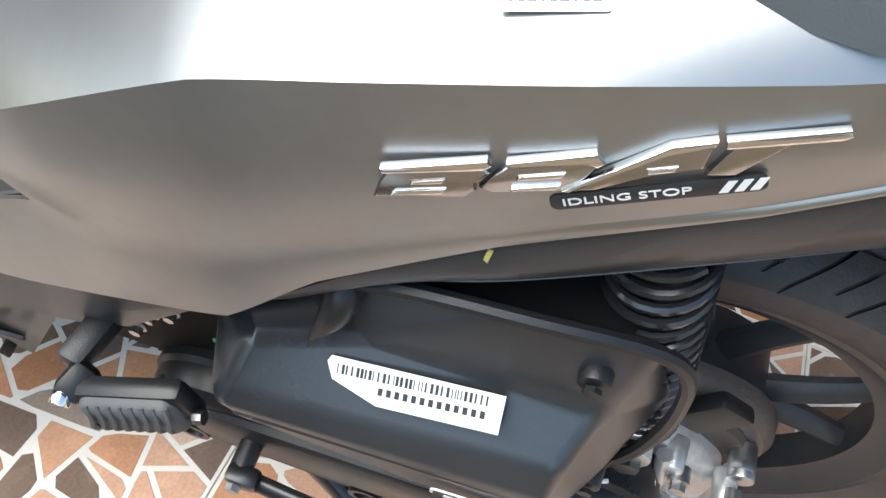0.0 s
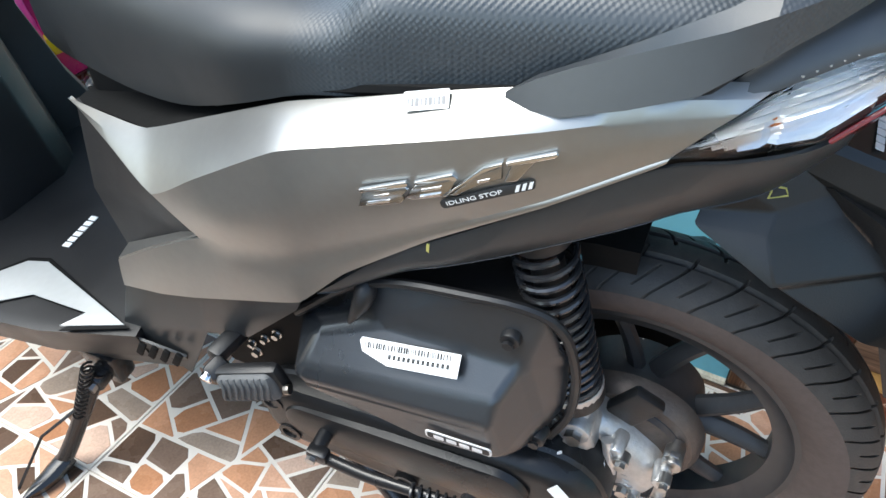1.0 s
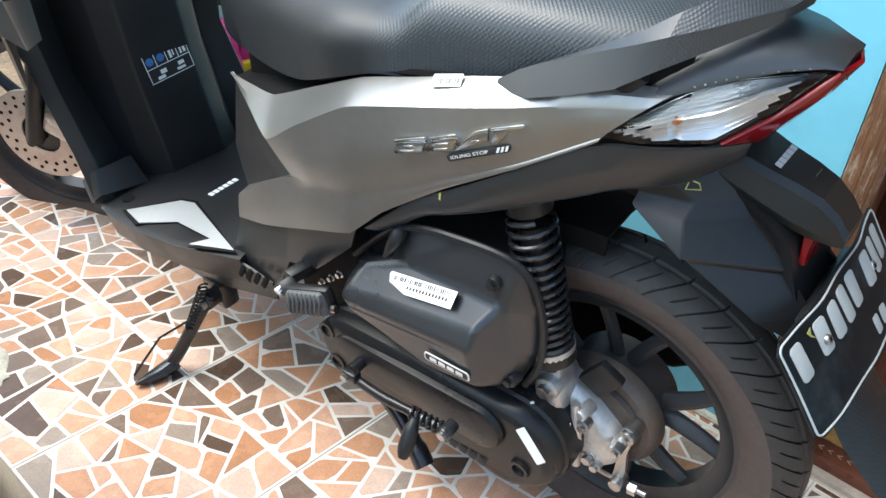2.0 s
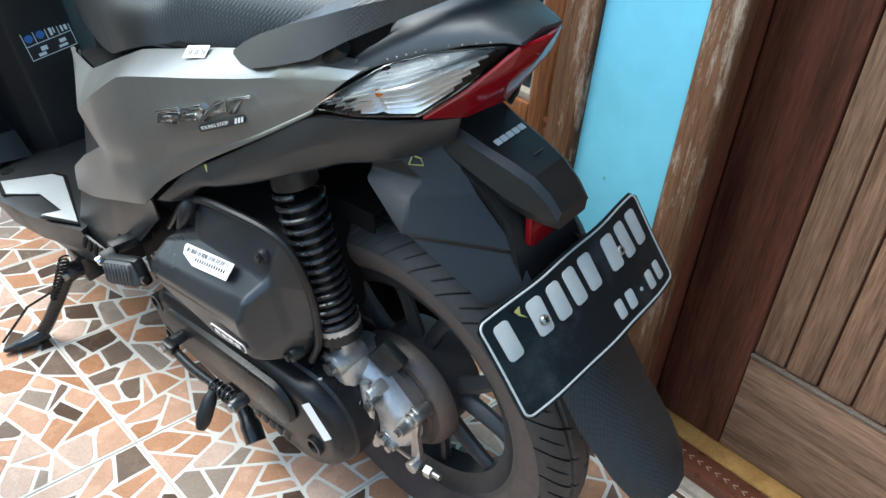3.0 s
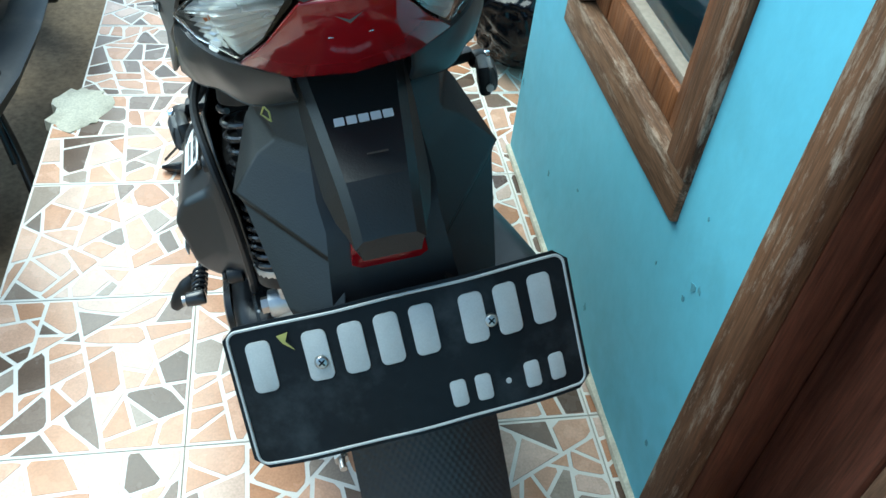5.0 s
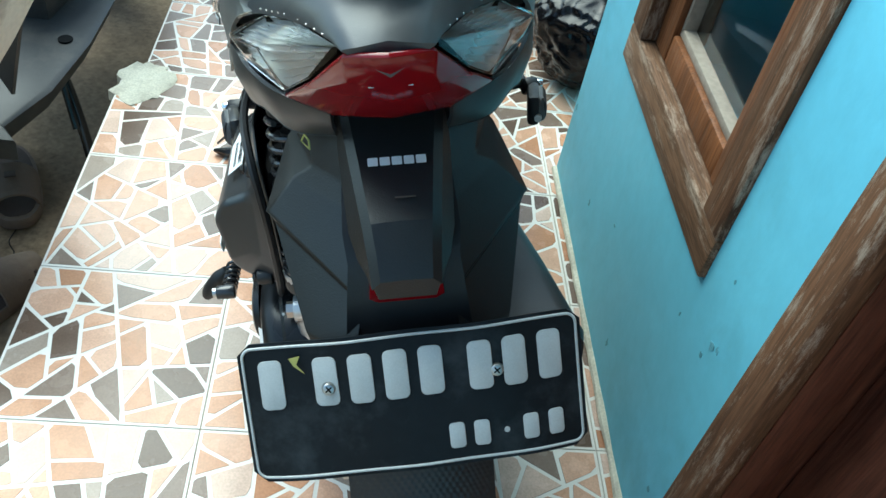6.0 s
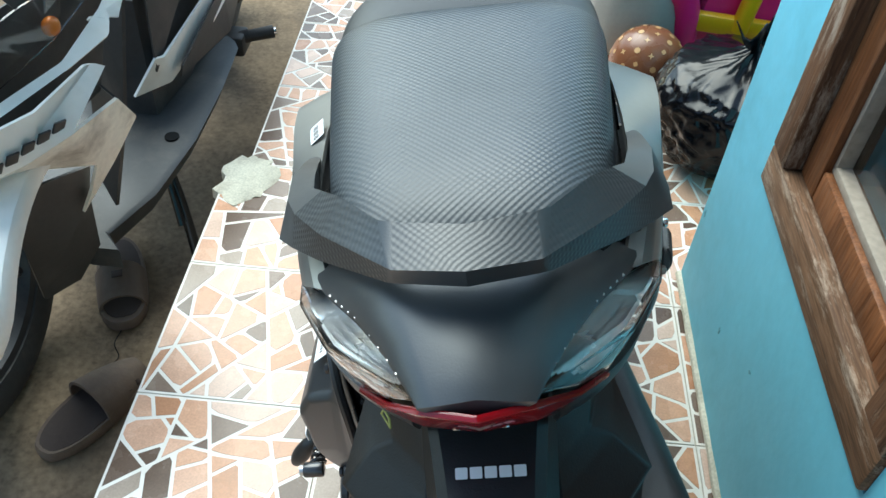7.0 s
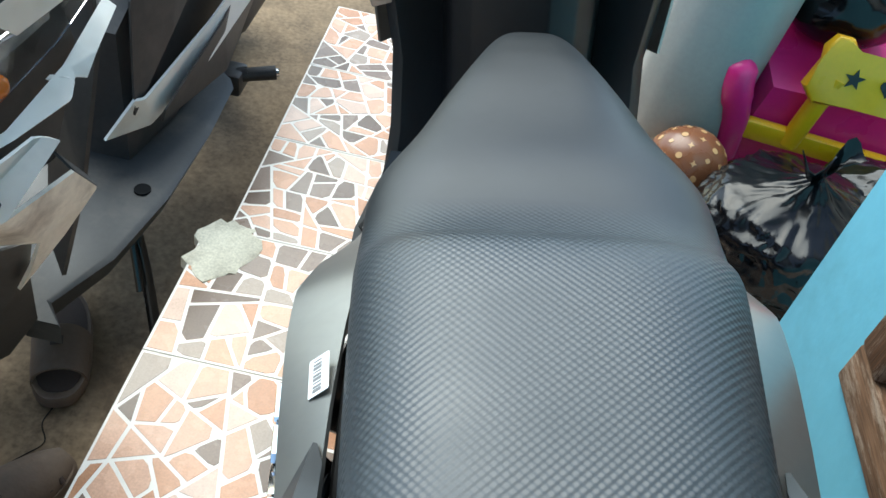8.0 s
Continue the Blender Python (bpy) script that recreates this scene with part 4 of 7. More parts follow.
# lamps: clear side lenses over ribbed reflectors, red centre
LENS = dict(t0=(0.118, 0.000, 0.703), t1=(0.081, -0.060, 0.751), t2=(0.056, -0.096, 0.765), t3=(0.027, -0.152, 0.778), m1=(0.110, -0.038, 0.724), m2=(0.085, -0.090, 0.746),
            b1=(0.100, -0.040, 0.702), b2=(0.072, -0.088, 0.708), b3=(0.051, -0.120, 0.738))
for s, _ in SIDES:
    lamp = P("tail_lamp", facets(LENS, ["t0 t1 m1", "t1 t2 m2 m1", "t2 t3 m2", "t0 m1 b1", "m1 m2 b2 b1", "m2 t3 b3", "m2 b3 b2"], 0.002, s, 0.003), "clear", "clear ribbed indicator lens")
    def along(keys, t):
        pts = [Vector(LENS[k]) for k in keys]
        u = min(t, 0.999) * (len(pts) - 1)
        return pts[int(u)].lerp(pts[int(u) + 1], u - int(u))

    rows, fine = [], 18
    for k in range(25):  # fine ribs run the length of the bowl
        t = 0.03 + 0.94 * k / 24
        top, mid, low = along(("t0", "t1", "t2", "t3"), t), along(("t0", "m1", "m2", "t3"), t), along(("b1", "b1", "b2", "b3"), t)
        ring = []
        for j in range(fine + 1):
            u = 2 * j / fine
            v = top.lerp(mid, u) if u < 1 else mid.lerp(low, u - 1)
            v = v.lerp(Vector((0.040, -0.045, 0.716)), 0.10 + (0.075 if j % 2 else 0.0) + 0.05 * (0.44 < t < 0.5))
            ring.append((s * v.x, v.y, v.z))
        rows.append(ring)
    bm = loft(B(), rows, closed=False, caps=False)
    part("reflector", bm, "reflector", lamp, "bright ribbed reflector", angle=15)
    bm = B()
    bmesh.ops.create_uvsphere(bm, u_segments=14, v_segments=10, radius=0.0052, matrix=Matrix.Translation((s * 0.084, -0.056, 0.726)))
    part("bulb", bm, "amber", lamp, "amber bulb")
    part("bulb_holder", cyl(B(), (s * 0.074, -0.052, 0.708), (s * 0.079, -0.056, 0.724), 0.0062, 0.0055, 16, 0.001), "white_label", lamp, "white bulb holder")
    for k in range(10):  # pale teeth along the upper seal
        p = along(("t1", "t2", "t3"), 0.05 + 0.09 * k) + Vector((0.001, 0.002, 0.0045))
        part("seal_tooth", box(B(), (0.0016, 0.0055, 0.0012), (s * p.x, p.y, p.z), 0.0003, (0, 0, s * 30)), "reflector", lamp)
RED = dict(a=(0.026, -0.155, 0.778), b=(0.0, -0.163, 0.781), c=(0.0, -0.146, 0.748), d=(0.0, -0.119, 0.706), e=(0.038, -0.109, 0.704), f=(0.070, -0.090, 0.709), g=(0.050, -0.122, 0.738), h=(0.026, -0.146, 0.755))
bm = B()
for s in (-1, 1):
    V = {k: bm.verts.new((s * w, y, z)) for k, (w, y, z) in RED.items()}
    for f in ("a b c h", "h c d e", "a h g", "g h e f"):
        bm.faces.new([V[k] for k in f.split()])
bmesh.ops.remove_doubles(bm, verts=bm.verts, dist=1e-5)
thicken(bm, 0.004)
rounded(bm, 0.0015, 2, 20)
red = P("tail_light", bm, "red_lens", "deep red tail lens", angle=20)
bm = B()
for k in range(5):
    box(bm, (0.0036, 0.0010, 0.0024), (-0.012 + 0.006 * k, -0.1478, 0.748), 0.0003, (-31, 0, 0))
part("lens_print", bm, "gunmetal", red, "row of small pale marks")
bm = B()
loft(bm, [[(-w, y, z), (-w * 0.6, y, z + h), (w * 0.6, y, z + h), (w, y, z), (0, y, z - 0.01)] for y, w, z, h in ((-0.120, 0.030, 0.738, 0.024), (-0.07, 0.055, 0.712, 0.045), (0.02, 0.070, 0.70, 0.045))])
P("lamp_housing", bm, "inner", "black lamp housing")

# rear mudguard: hood with a dropped nose, wings each side
rings = []
for y, zt, ht, zs, hs in ((-0.066, 0.690, 0.033, 0.668, 0.042), (-0.095, 0.683, 0.030, 0.657, 0.041), (-0.130, 0.6735, 0.026, 0.645, 0.039), (-0.158, 0.6670, 0.023, 0.636, 0.037), (-0.179, 0.6600, 0.0205, 0.630, 0.032), (-0.196, 0.6480, 0.0185, 0.627, 0.0265), (-0.208, 0.6335, 0.0175, 0.626, 0.0215)):
    rings.append([(u, y + 0.004 * (abs(u) < 0.03), z) for u, z in ((-hs * 0.9, zs - 0.010), (-hs, zs), (-ht - 0.006, zt - 0.007), (-ht, zt - 0.001), (0, zt), (ht, zt - 0.001), (ht + 0.006, zt - 0.007), (hs, zs), (hs * 0.9, zs - 0.010))])
bm = loft(B(), rings)
rounded(bm, 0.002, 1, 16)
fender = P("rear_mudguard", bm, "guard", "charcoal rear mudguard", angle=16)
WING = dict(f=(0.074, -0.028, 0.670), a=(0.038, -0.078, 0.676), p=(0.037, -0.112, 0.640), u1=(0.077, -0.030, 0.634), u2=(0.062, -0.080, 0.634), g=(0.084, -0.028, 0.623), wa=(0.078, -0.078, 0.623), ap=(0.038, -0.124, 0.627),
            h=(0.101, -0.092, 0.602), c=(0.036, -0.173, 0.583), h2=(0.096, -0.096, 0.596), c2=(0.033, -0.172, 0.578), k=(0.078, -0.168, 0.545), d=(0.042, -0.204, 0.552), e=(0.052, -0.216, 0.520))
for s, _ in SIDES:
    part("wing", facets(WING, ["a f u2 p", "f u1 u2", "u1 g wa u2", "u2 wa ap p", "g h wa", "wa h c ap", "h h2 c2 c", "h2 k d c2", "k e d"], 0.003, s, 0.0024), "guard", fender, "faceted charcoal wing", angle=180)
bm = B()
loft(bm, [[(-w, y, z), (w, y, z), (w * 0.8, y + 0.02, z - 0.01), (-w * 0.8, y + 0.02, z - 0.01)] for y, z, w in ((-0.110, 0.648, 0.040), (-0.150, 0.628, 0.042), (-0.166, 0.612, 0.040), (-0.178, 0.580, 0.044), (-0.205, 0.525, 0.050), (-0.232, 0.46, 0.054))])
part("back_plate", bm, "black", fender, "black panel behind the number plate")
bm = loft(B(), [[(-w, y, z), (w, y, z), (w * 0.9, y + 0.01, z - 0.05), (-w * 0.9, y + 0.01, z - 0.05)] for y, z, w in ((-0.020, 0.664, 0.066), (-0.075, 0.650, 0.046), (-0.115, 0.632, 0.034), (-0.150, 0.612, 0.033))])
part("inner_hood", bm, "inner", fender)
bm = B()
prism(bm, [(-0.034, -0.018), (-0.026, -0.022), (0.026, -0.022), (0.034, -0.018), (0.030, 0.012), (-0.030, 0.012)], 0.006, basis((0, -0.172, 0.606), (1, 0, 0), (0, 0.10, 1)) @ Matrix.Diagonal((0.8, 1, 1, 1)), 0.0012)
part("reflector", bm, "red_lens", fender, "red reflector under the hood")
bm = B()
hm = basis((0.0005, -0.130, 0.6740), (1, 0, 0), (0, 0.96, 0.28))
for k in range(5):
    prism(bm, rrect(0.0070, 0.0065, 0.0008), 0.0006, hm @ Matrix.Translation((-0.0165 + 0.0083 * k, 0, -0.0005)))
part("name_mark", bm, "silver_ink", fender, "row of small silver blocks")
bm = box(B(), (0.014, 0.0010, 0.0008), (0.004, -0.160, 0.6672))
part("scratch", bm, "dull_cast", fender, "short pale scratch")
bm = B()
tube(bm, [(-0.0600, -0.072, 0.668), (-0.0685, -0.070, 0.650), (-0.0620, -0.082, 0.651), (-0.0620, -0.079, 0.657), (-0.0650, -0.074, 0.659)], 0.0008, 5)
part("crayon_mark", bm, "mark", fender, "yellow crayon mark")

# number plate: bent back a little at both ends, embossed rim, bars in place of the characters
nm = basis((0.0, -0.2330, 0.5376), (1, 0, 0.035), (0, 0.594, 0.804))


def bent(bm):
    """Follows the plate's bend: its ends lean away from the rider behind."""
    back = nm.inverted()
    for v in bm.verts:
        q = back @ v.co
        q.z -= 0.011 * max(0.0, (abs(q.x) - 0.045) / 0.078) ** 1.4 + 0.0012 * math.sin(q.x * 70 + q.y * 30)
        v.co = nm @ q
    return bm


bm = B()
cols = 26
xs = [-0.1235 + 0.247 * k / cols for k in range(cols + 1)]


def half_height(x):
    d = abs(x) - (0.1235 - 0.008)
    return 0.052 if d <= 0 else 0.044 + math.sqrt(max(0.0, 0.008 ** 2 - d * d))


loft(bm, [[nm @ Vector((x, y, z)) for y, z in ((-half_height(x), 0), (0, 0), (half_height(x), 0), (half_height(x), 0.0015), (0, 0.0015), (-half_height(x), 0.0015))] for x in xs])
num = P("number_plate", bent(bm), "plate", "black embossed number plate with a white rim, slightly bent")
nm2 = nm @ Matrix.Translation((0, 0, 0.0015))
loop = [nm2 @ Vector((u, v, 0.0004)) for u, v in rrect(0.240, 0.097, 0.007, 5)]
fine = []
for a, b in zip(loop, loop[1:] + loop[:1]):
    n_ = max(1, round((b - a).length / 0.01))
    fine += [a.lerp(b, q / n_) for q in range(n_)]
part("plate_rim", bent(tube(B(), fine + fine[:1], 0.0011, 6)), "plate_white", num, "white embossed rim")
row1 = (-0.1010, -0.062, -0.037, -0.012, 0.013, 0.048, 0.073, 0.099)
for u in row1:
    part("plate_bar", bent(prism(B(), rrect(0.0172, 0.036, 0.0045), 0.0014, nm2 @ Matrix.Translation((u, 0.021, 0)), 0.0005)), "plate_white", num)
for u in (0.027, 0.045, 0.081, 0.100):
    part("plate_bar", bent(prism(B(), rrect(0.0115, 0.019, 0.003), 0.0012, nm2 @ Matrix.Translation((u, -0.030, 0)), 0.0005)), "plate_white", num)
part("plate_dot", bent(prism(B(), rrect(0.004, 0.004, 0.0019), 0.001, nm2 @ Matrix.Translation((0.063, -0.030, 0)))), "plate_white", num)
for u, v in ((-0.0605, 0.016), (0.0595, 0.016)):
    bm = B()
    cyl(bm, nm2 @ Vector((u, v, -0.002)), nm2 @ Vector((u, v, 0.0028)), 0.0056, 0.0042, 16, 0.0008)
    part("bolt", bm, "steel", num, "dull steel bolt")
    bm = B()
    for turn in (35, 125):
        prism(bm, rrect(0.0058, 0.0011, 0.0004, 1), 0.0005, nm2 @ pose(u, v, 0.0027, 0, 0, turn))
    part("bolt_slot", bm, "inner", num)
part("plate_decal", prism(B(), [(-0.086, 0.041), (-0.078, 0.042), (-0.081, 0.036), (-0.076, 0.029), (-0.083, 0.035)], 0.0004, nm2), "mark", num, "torn yellow-green decal")
bm = B()
for s in (-1, 1):
    box(bm, (0.03, 0.006, 0.05), (s * 0.05, -0.222, 0.538), 0.001, (-36, 0, 0))
box(bm, (0.13, 0.01, 0.012), (0, -0.200, 0.555), 0.002, (-36, 0, 0))
P("plate_bracket", bm, "black")
# mud flap
rings = []
for y, z, w in ((-0.205, 0.545, 0.050), (-0.245, 0.480, 0.056), (-0.285, 0.425, 0.056), (-0.325, 0.385, 0.053), (-0.348, 0.362, 0.046), (-0.356, 0.352, 0.030)):
    rings.append([(-w, y + 0.012, z), (-w * 0.6, y, z + 0.002), (0, y - 0.003, z + 0.003), (w * 0.6, y, z + 0.002), (w, y + 0.012, z), (w * 0.6, y + 0.007, z - 0.003), (0, y + 0.004, z - 0.002), (-w * 0.6, y + 0.007, z - 0.003)])
P("mud_flap", loft(B(), rings), "flap", "black rubber-like mud flap", angle=50)

# ---- wheels ----


def tyre(rad, half, bead, grooves):
    """A tyre with cut tread grooves and dusty side walls browned as if lit by the floor."""
    per = 24
    seg, prof = grooves * per, []
    m = 44
    for k in range(m + 1):
        a = -1 + 2 * k / m
        if abs(a) < 0.62:
            u = a / 0.62
            prof.append((rad - 0.020 * u * u - 0.004 * u ** 4, half * u))
        else:
            u = (abs(a) - 0.62) / 0.38
            prof.append((rad - 0.024 - (rad - 0.024 - bead) * u, math.copysign(half - (half * 0.42) * u ** 2.2 + 0.002 * math.sin(math.pi * u), a)))
    line = min(range(m + 1), key=lambda k: abs(prof[k][1] / half - 0.30)), min(range(m + 1), key=lambda k: abs(prof[k][1] / half + 0.30))
    bm = B()
    rings = []
    for s in range(seg):
        ring = []
        for k, (r, x) in enumerate(prof):
            q = abs(x) / half
            cut = 0.0
            # the mesh leans with the grooves, so that their edges stay clean
            th = 2 * math.pi / grooves * (s / per - 0.85 * q * q)
            if r > rad - 0.0245:
                ph = (s + (per // 2 if x > 0 else 0)) % per
                if ph == 0 and q > 0.12:
                    cut = 0.0060
                elif ph == per // 2 and 0.50 < q < 0.86:
                    cut = 0.0042
                if k in line:
                    cut = max(cut, 0.005)
            ring.append(bm.verts.new((x, (r - cut) * math.cos(th), (r - cut) * math.sin(th))))
        rings.append(ring)
    for s in range(seg):
        a, b = rings[s], rings[(s + 1) % seg]
        for k in range(m):
            f = bm.faces.new((a[k], a[k + 1], b[k + 1], b[k]))
            f.material_index = 1 if prof[k][0] < rad - 0.026 and prof[k + 1][0] < rad - 0.026 else 0
    return bm


def wheel(name, at, turn, rad, half, bead, spokes, label):
    w = empty(name, Matrix.Identity(4), "", "")
    w.parent = scooter
    w.matrix_local = Matrix.Translation(at) @ pose(0, 0, 0, 0, 0, turn)
    tagged(w, label)
    part("tyre", tyre(rad, half, bead, 34), ["rubber", "wall_rubber"], w, "worn black road tyre, dusty side walls with floor bounce painted in brown", angle=22)
    bm = lathe(B(), [(bead + 0.001, -half * 0.56), (bead + 0.003, -half * 0.62), (bead - 0.004, -half * 0.62), (bead - 0.012, -half * 0.42), (bead - 0.026, -half * 0.34), (bead - 0.028, half * 0.34), (bead - 0.012, half * 0.42), (bead - 0.004, half * 0.62),
                     (bead + 0.003, half * 0.62), (bead + 0.001, half * 0.56), (bead - 0.016, half * 0.25), (bead - 0.016, -half * 0.25)], 72)
    part("rim", bm, "rim", w, "black alloy rim")
    for k in range(spokes):
        a0 = 2 * math.pi * (k + 0.3) / spokes
        for br in (-0.16, 0.16):
            bm = B()
            pts = []
            for t in (0, 0.35, 0.7, 1.0):
                r = 0.035 + (bead - 0.060) * t
                a = a0 + br * (0.6 + 1.4 * t) * (1 if t else 0.4)
                pts.append((0.0, r * math.cos(a), r * math.sin(a)))
            tube(bm, smooth_path(pts, 4), [0.013 - 0.0035 * i / 12 for i in range(13)], 8, flat=0.75)
            part("spoke", bm, "rim", w)
    bm = lathe(B(), [(0.012, -0.052), (0.062, -0.050), (0.070, -0.03), (0.070, 0.03), (0.04, 0.045), (0.012, 0.045)], 40)
    part("hub", bm, "rim", w, "black hub")
    return w


rear = wheel("rear_wheel", (-0.010, -0.018, 0.279), 0, 0.240, 0.043, 0.169, 5, "rear wheel with black split-spoke alloy rim")
front = wheel("front_wheel", (-0.045, 1.195, 0.234), 24, 0.238, 0.041, 0.181, 5, "front wheel turned towards the yard")
bm = lathe(B(), [(0.040, -0.058), (0.095, -0.058), (0.095, -0.054), (0.040, -0.054)], 64)
dsc = part("brake_disc", bm, "disc", front, "rusty drilled brake disc")
bm = B()
for k in range(18):
    a = 2 * math.pi * k / 18
    for r in (0.066, 0.082):
        a2 = a + (r - 0.066) * 9
        cyl(bm, (-0.0586, r * math.cos(a2), r * math.sin(a2)), (-0.0530, r * math.cos(a2), r * math.sin(a2)), 0.004, seg=10)
part("disc_drilling", bm, "inner", dsc, "dark drilled holes")
bm = B()
box(bm, (0.05, 0.06, 0.075), (-0.062, -0.072, 0.052), 0.01, (25, 0, 0))
cyl(bm, (-0.092, -0.072, 0.065), (-0.06, -0.072, 0.065), 0.018, bevel=0.003)
part("caliper", bm, "steel", front, "bright brake caliper")
bm = B()
tube(bm, [(-0.075, 0.0, 0.0), (-0.082, -0.10, 0.26), (-0.085, -0.16, 0.42)], 0.017, 14)
tube(bm, [(0.075, 0.0, 0.0), (0.082, -0.10, 0.26), (0.085, -0.16, 0.42)], 0.017, 14)
cyl(bm, (-0.09, 0, 0), (0.09, 0, 0), 0.008)
part("fork", bm, "black", front, "black fork legs")
bm = B()
rows = []
for k in range(15):
    a = radians(20 + 140 * k / 14)
    rows.append([(x, 0.268 * math.cos(a) * rr, 0.268 * math.sin(a) * rr) for x, rr in ((-0.062, 0.86), (-0.058, 0.96), (-0.03, 1.0), (0, 1.01), (0.03, 1.0), (0.058, 0.96), (0.062, 0.86))])
loft(bm, rows, closed=False, caps=False)
thicken(bm, 0.003)
part("mudguard", bm, "paint", front, "titanium-grey front mudguard", angle=50)

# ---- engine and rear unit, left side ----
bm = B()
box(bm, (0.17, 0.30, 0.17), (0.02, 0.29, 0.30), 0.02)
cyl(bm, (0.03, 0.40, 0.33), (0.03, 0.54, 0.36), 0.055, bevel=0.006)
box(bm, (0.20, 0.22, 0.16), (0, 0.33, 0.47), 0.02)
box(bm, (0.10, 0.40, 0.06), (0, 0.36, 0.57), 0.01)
# block added to fill the open void with painted shade
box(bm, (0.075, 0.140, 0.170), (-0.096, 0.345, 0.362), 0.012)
P("engine", bm, "inner", "engine block, near-black in place of shade")
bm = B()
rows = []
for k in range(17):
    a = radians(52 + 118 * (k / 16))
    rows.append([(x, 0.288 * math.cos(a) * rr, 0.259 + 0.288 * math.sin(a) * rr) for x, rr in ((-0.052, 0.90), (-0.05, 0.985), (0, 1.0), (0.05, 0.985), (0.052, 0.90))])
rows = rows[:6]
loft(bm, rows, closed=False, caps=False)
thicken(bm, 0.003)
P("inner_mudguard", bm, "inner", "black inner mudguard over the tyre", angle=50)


def capsule(p, rp, q, rq, n=14):
    """Outline (y, z) round two circles."""
    (y0, z0), (y1, z1) = p, q
    d = math.atan2(z1 - z0, y1 - y0)
    ln = math.hypot(y1 - y0, z1 - z0)
    o = math.acos(max(-1, min(1, (rp - rq) / ln)))
    out = [(y0 + rp * math.cos(d + o + (2 * math.pi - 2 * o) * k / n), z0 + rp * math.sin(d + o + (2 * math.pi - 2 * o) * k / n)) for k in range(n + 1)]
    out += [(y1 + rq * math.cos(d - o + 2 * o * k / n), z1 + rq * math.sin(d - o + 2 * o * k / n)) for k in range(n + 1)]
    return out


bm = B()
rings = []
for x, g in ((-0.070, 0.0), (-0.140, 0.0), (-0.144, 0.003), (-0.150, 0.0035), (-0.160, 0.007), (-0.166, 0.014), (-0.168, 0.022)):
    rings.append([(x + 0.010 * max(0.0, min(1.0, (0.13 - y) / 0.13)), y, z) for y, z in capsule((0.300, 0.270), 0.056 - g, (0.050, 0.264), 0.076 - g)])
loft(bm, rings)
cvt = P("transmission_cover", bm, "case", "black painted transmission cover", angle=30)
bm = B()
loft(bm, [[(x, y, z) for y, z in capsule((0.290, 0.280), 0.028 - g, (0.080, 0.290), 0.034 - g)] for x, g in ((-0.164, 0), (-0.171, 0.003), (-0.173, 0.008))])
part("rib", bm, "case", cvt, "raised rib on the cover", angle=30)
for y, z in ((0.022, 0.246), (0.318, 0.240), (0.332, 0.292), (0.18, 0.226)):
    boss = part("bolt_boss", lathe(B(), [(0.0135, -0.158), (0.0135, -0.1735), (0.009, -0.1735), (0.007, -0.160)], 18, at=(0.009 if y < 0.1 else 0.004, y, z)), "case", cvt)
    part("bolt_recess", cyl(B(), ((-0.1520 if y < 0.1 else -0.1565), y, z), ((-0.1575 if y < 0.1 else -0.162), y, z), 0.0085, seg=12), "inner", cvt)
bm = B()
for k in range(5):
    box(bm, (0.0012, 0.011, 0.010), (-0.1640, 0.135 - 0.015 * k, 0.2180 + 0.0004 * k), 0.0003, (4, 18, 0))
part("name_mark", bm, "dark", cvt, "row of raised dark blocks")
lm = basis((-0.1600, 0.0105, 0.2995), (0.02, -0.615, -0.785), (-0.45, 0.70, -0.55))
lab = P("paper_label", prism(B(), rrect(0.052, 0.0115, 0.001), 0.0004, lm), "white_label", "white printed paper label")
bm = B()
for u, v, w, h in ((-0.017, 0.001, 0.009, 0.006), (-0.004, -0.002, 0.006, 0.003), (0.010, 0.001, 0.010, 0.002), (0.019, -0.001, 0.007, 0.005)):
    prism(bm, rrect(w, h, 0.0004, 1), 0.0002, lm @ Matrix.Translation((u, v, 0.0005)))
part("label_print", bm, "ink", lab)

# air cleaner box
BOX = dict(a=(0.125, 0.298, 0.420), b=(0.135, 0.215, 0.505), c=(0.137, 0.120, 0.534), d=(0.130, 0.060, 0.525), e=(0.122, 0.036, 0.470), f=(0.122, 0.034, 0.400), t=(0.130, 0.048, 0.362), s=(0.132, 0.150, 0.350), r=(0.130, 0.275, 0.368),
           h=(0.158, 0.262, 0.442), i=(0.150, 0.195, 0.474), j=(0.147, 0.070, 0.478), g1=(0.182, 0.268, 0.420), F3=(0.178, 0.082, 0.460), g2=(0.190, 0.278, 0.398), F4=(0.192, 0.080, 0.436), m=(0.150, 0.048, 0.410),
           n=(0.182, 0.266, 0.388), o=(0.184, 0.150, 0.362), q=(0.184, 0.072, 0.378), p=(0.165, 0.058, 0.372))
bm = facets(BOX, ["a b i h", "b c i", "c d j i", "d e j", "e f m j", "h i j F3 g1", "g1 F3 F4 g2", "a h g1", "a g1 g2", "g2 F4 q o n", "j m q F4 F3", "m p q", "q p o", "a g2 n r", "n o s r", "o p t s", "p m f t"], 0.003, -1, 0.0075, seg=4)
airbox = P("air_cleaner", bm, "airbox", "black faceted air cleaner box", angle=180)
bm = B()
box(bm, (0.10, 0.235, 0.15), (-0.080, 0.165, 0.432), 0.02, (-6, 0, 0))
part("back_half", bm, "inner", airbox)
bm = B()
tube(bm, smooth_path([(-0.135, 0.298, 0.424), (-0.141, 0.214, 0.511), (-0.143, 0.12, 0.540), (-0.134, 0.054, 0.530), (-0.127, 0.030, 0.47), (-0.127, 0.028, 0.400), (-0.131, 0.042, 0.358)], 5), 0.0045, 8)
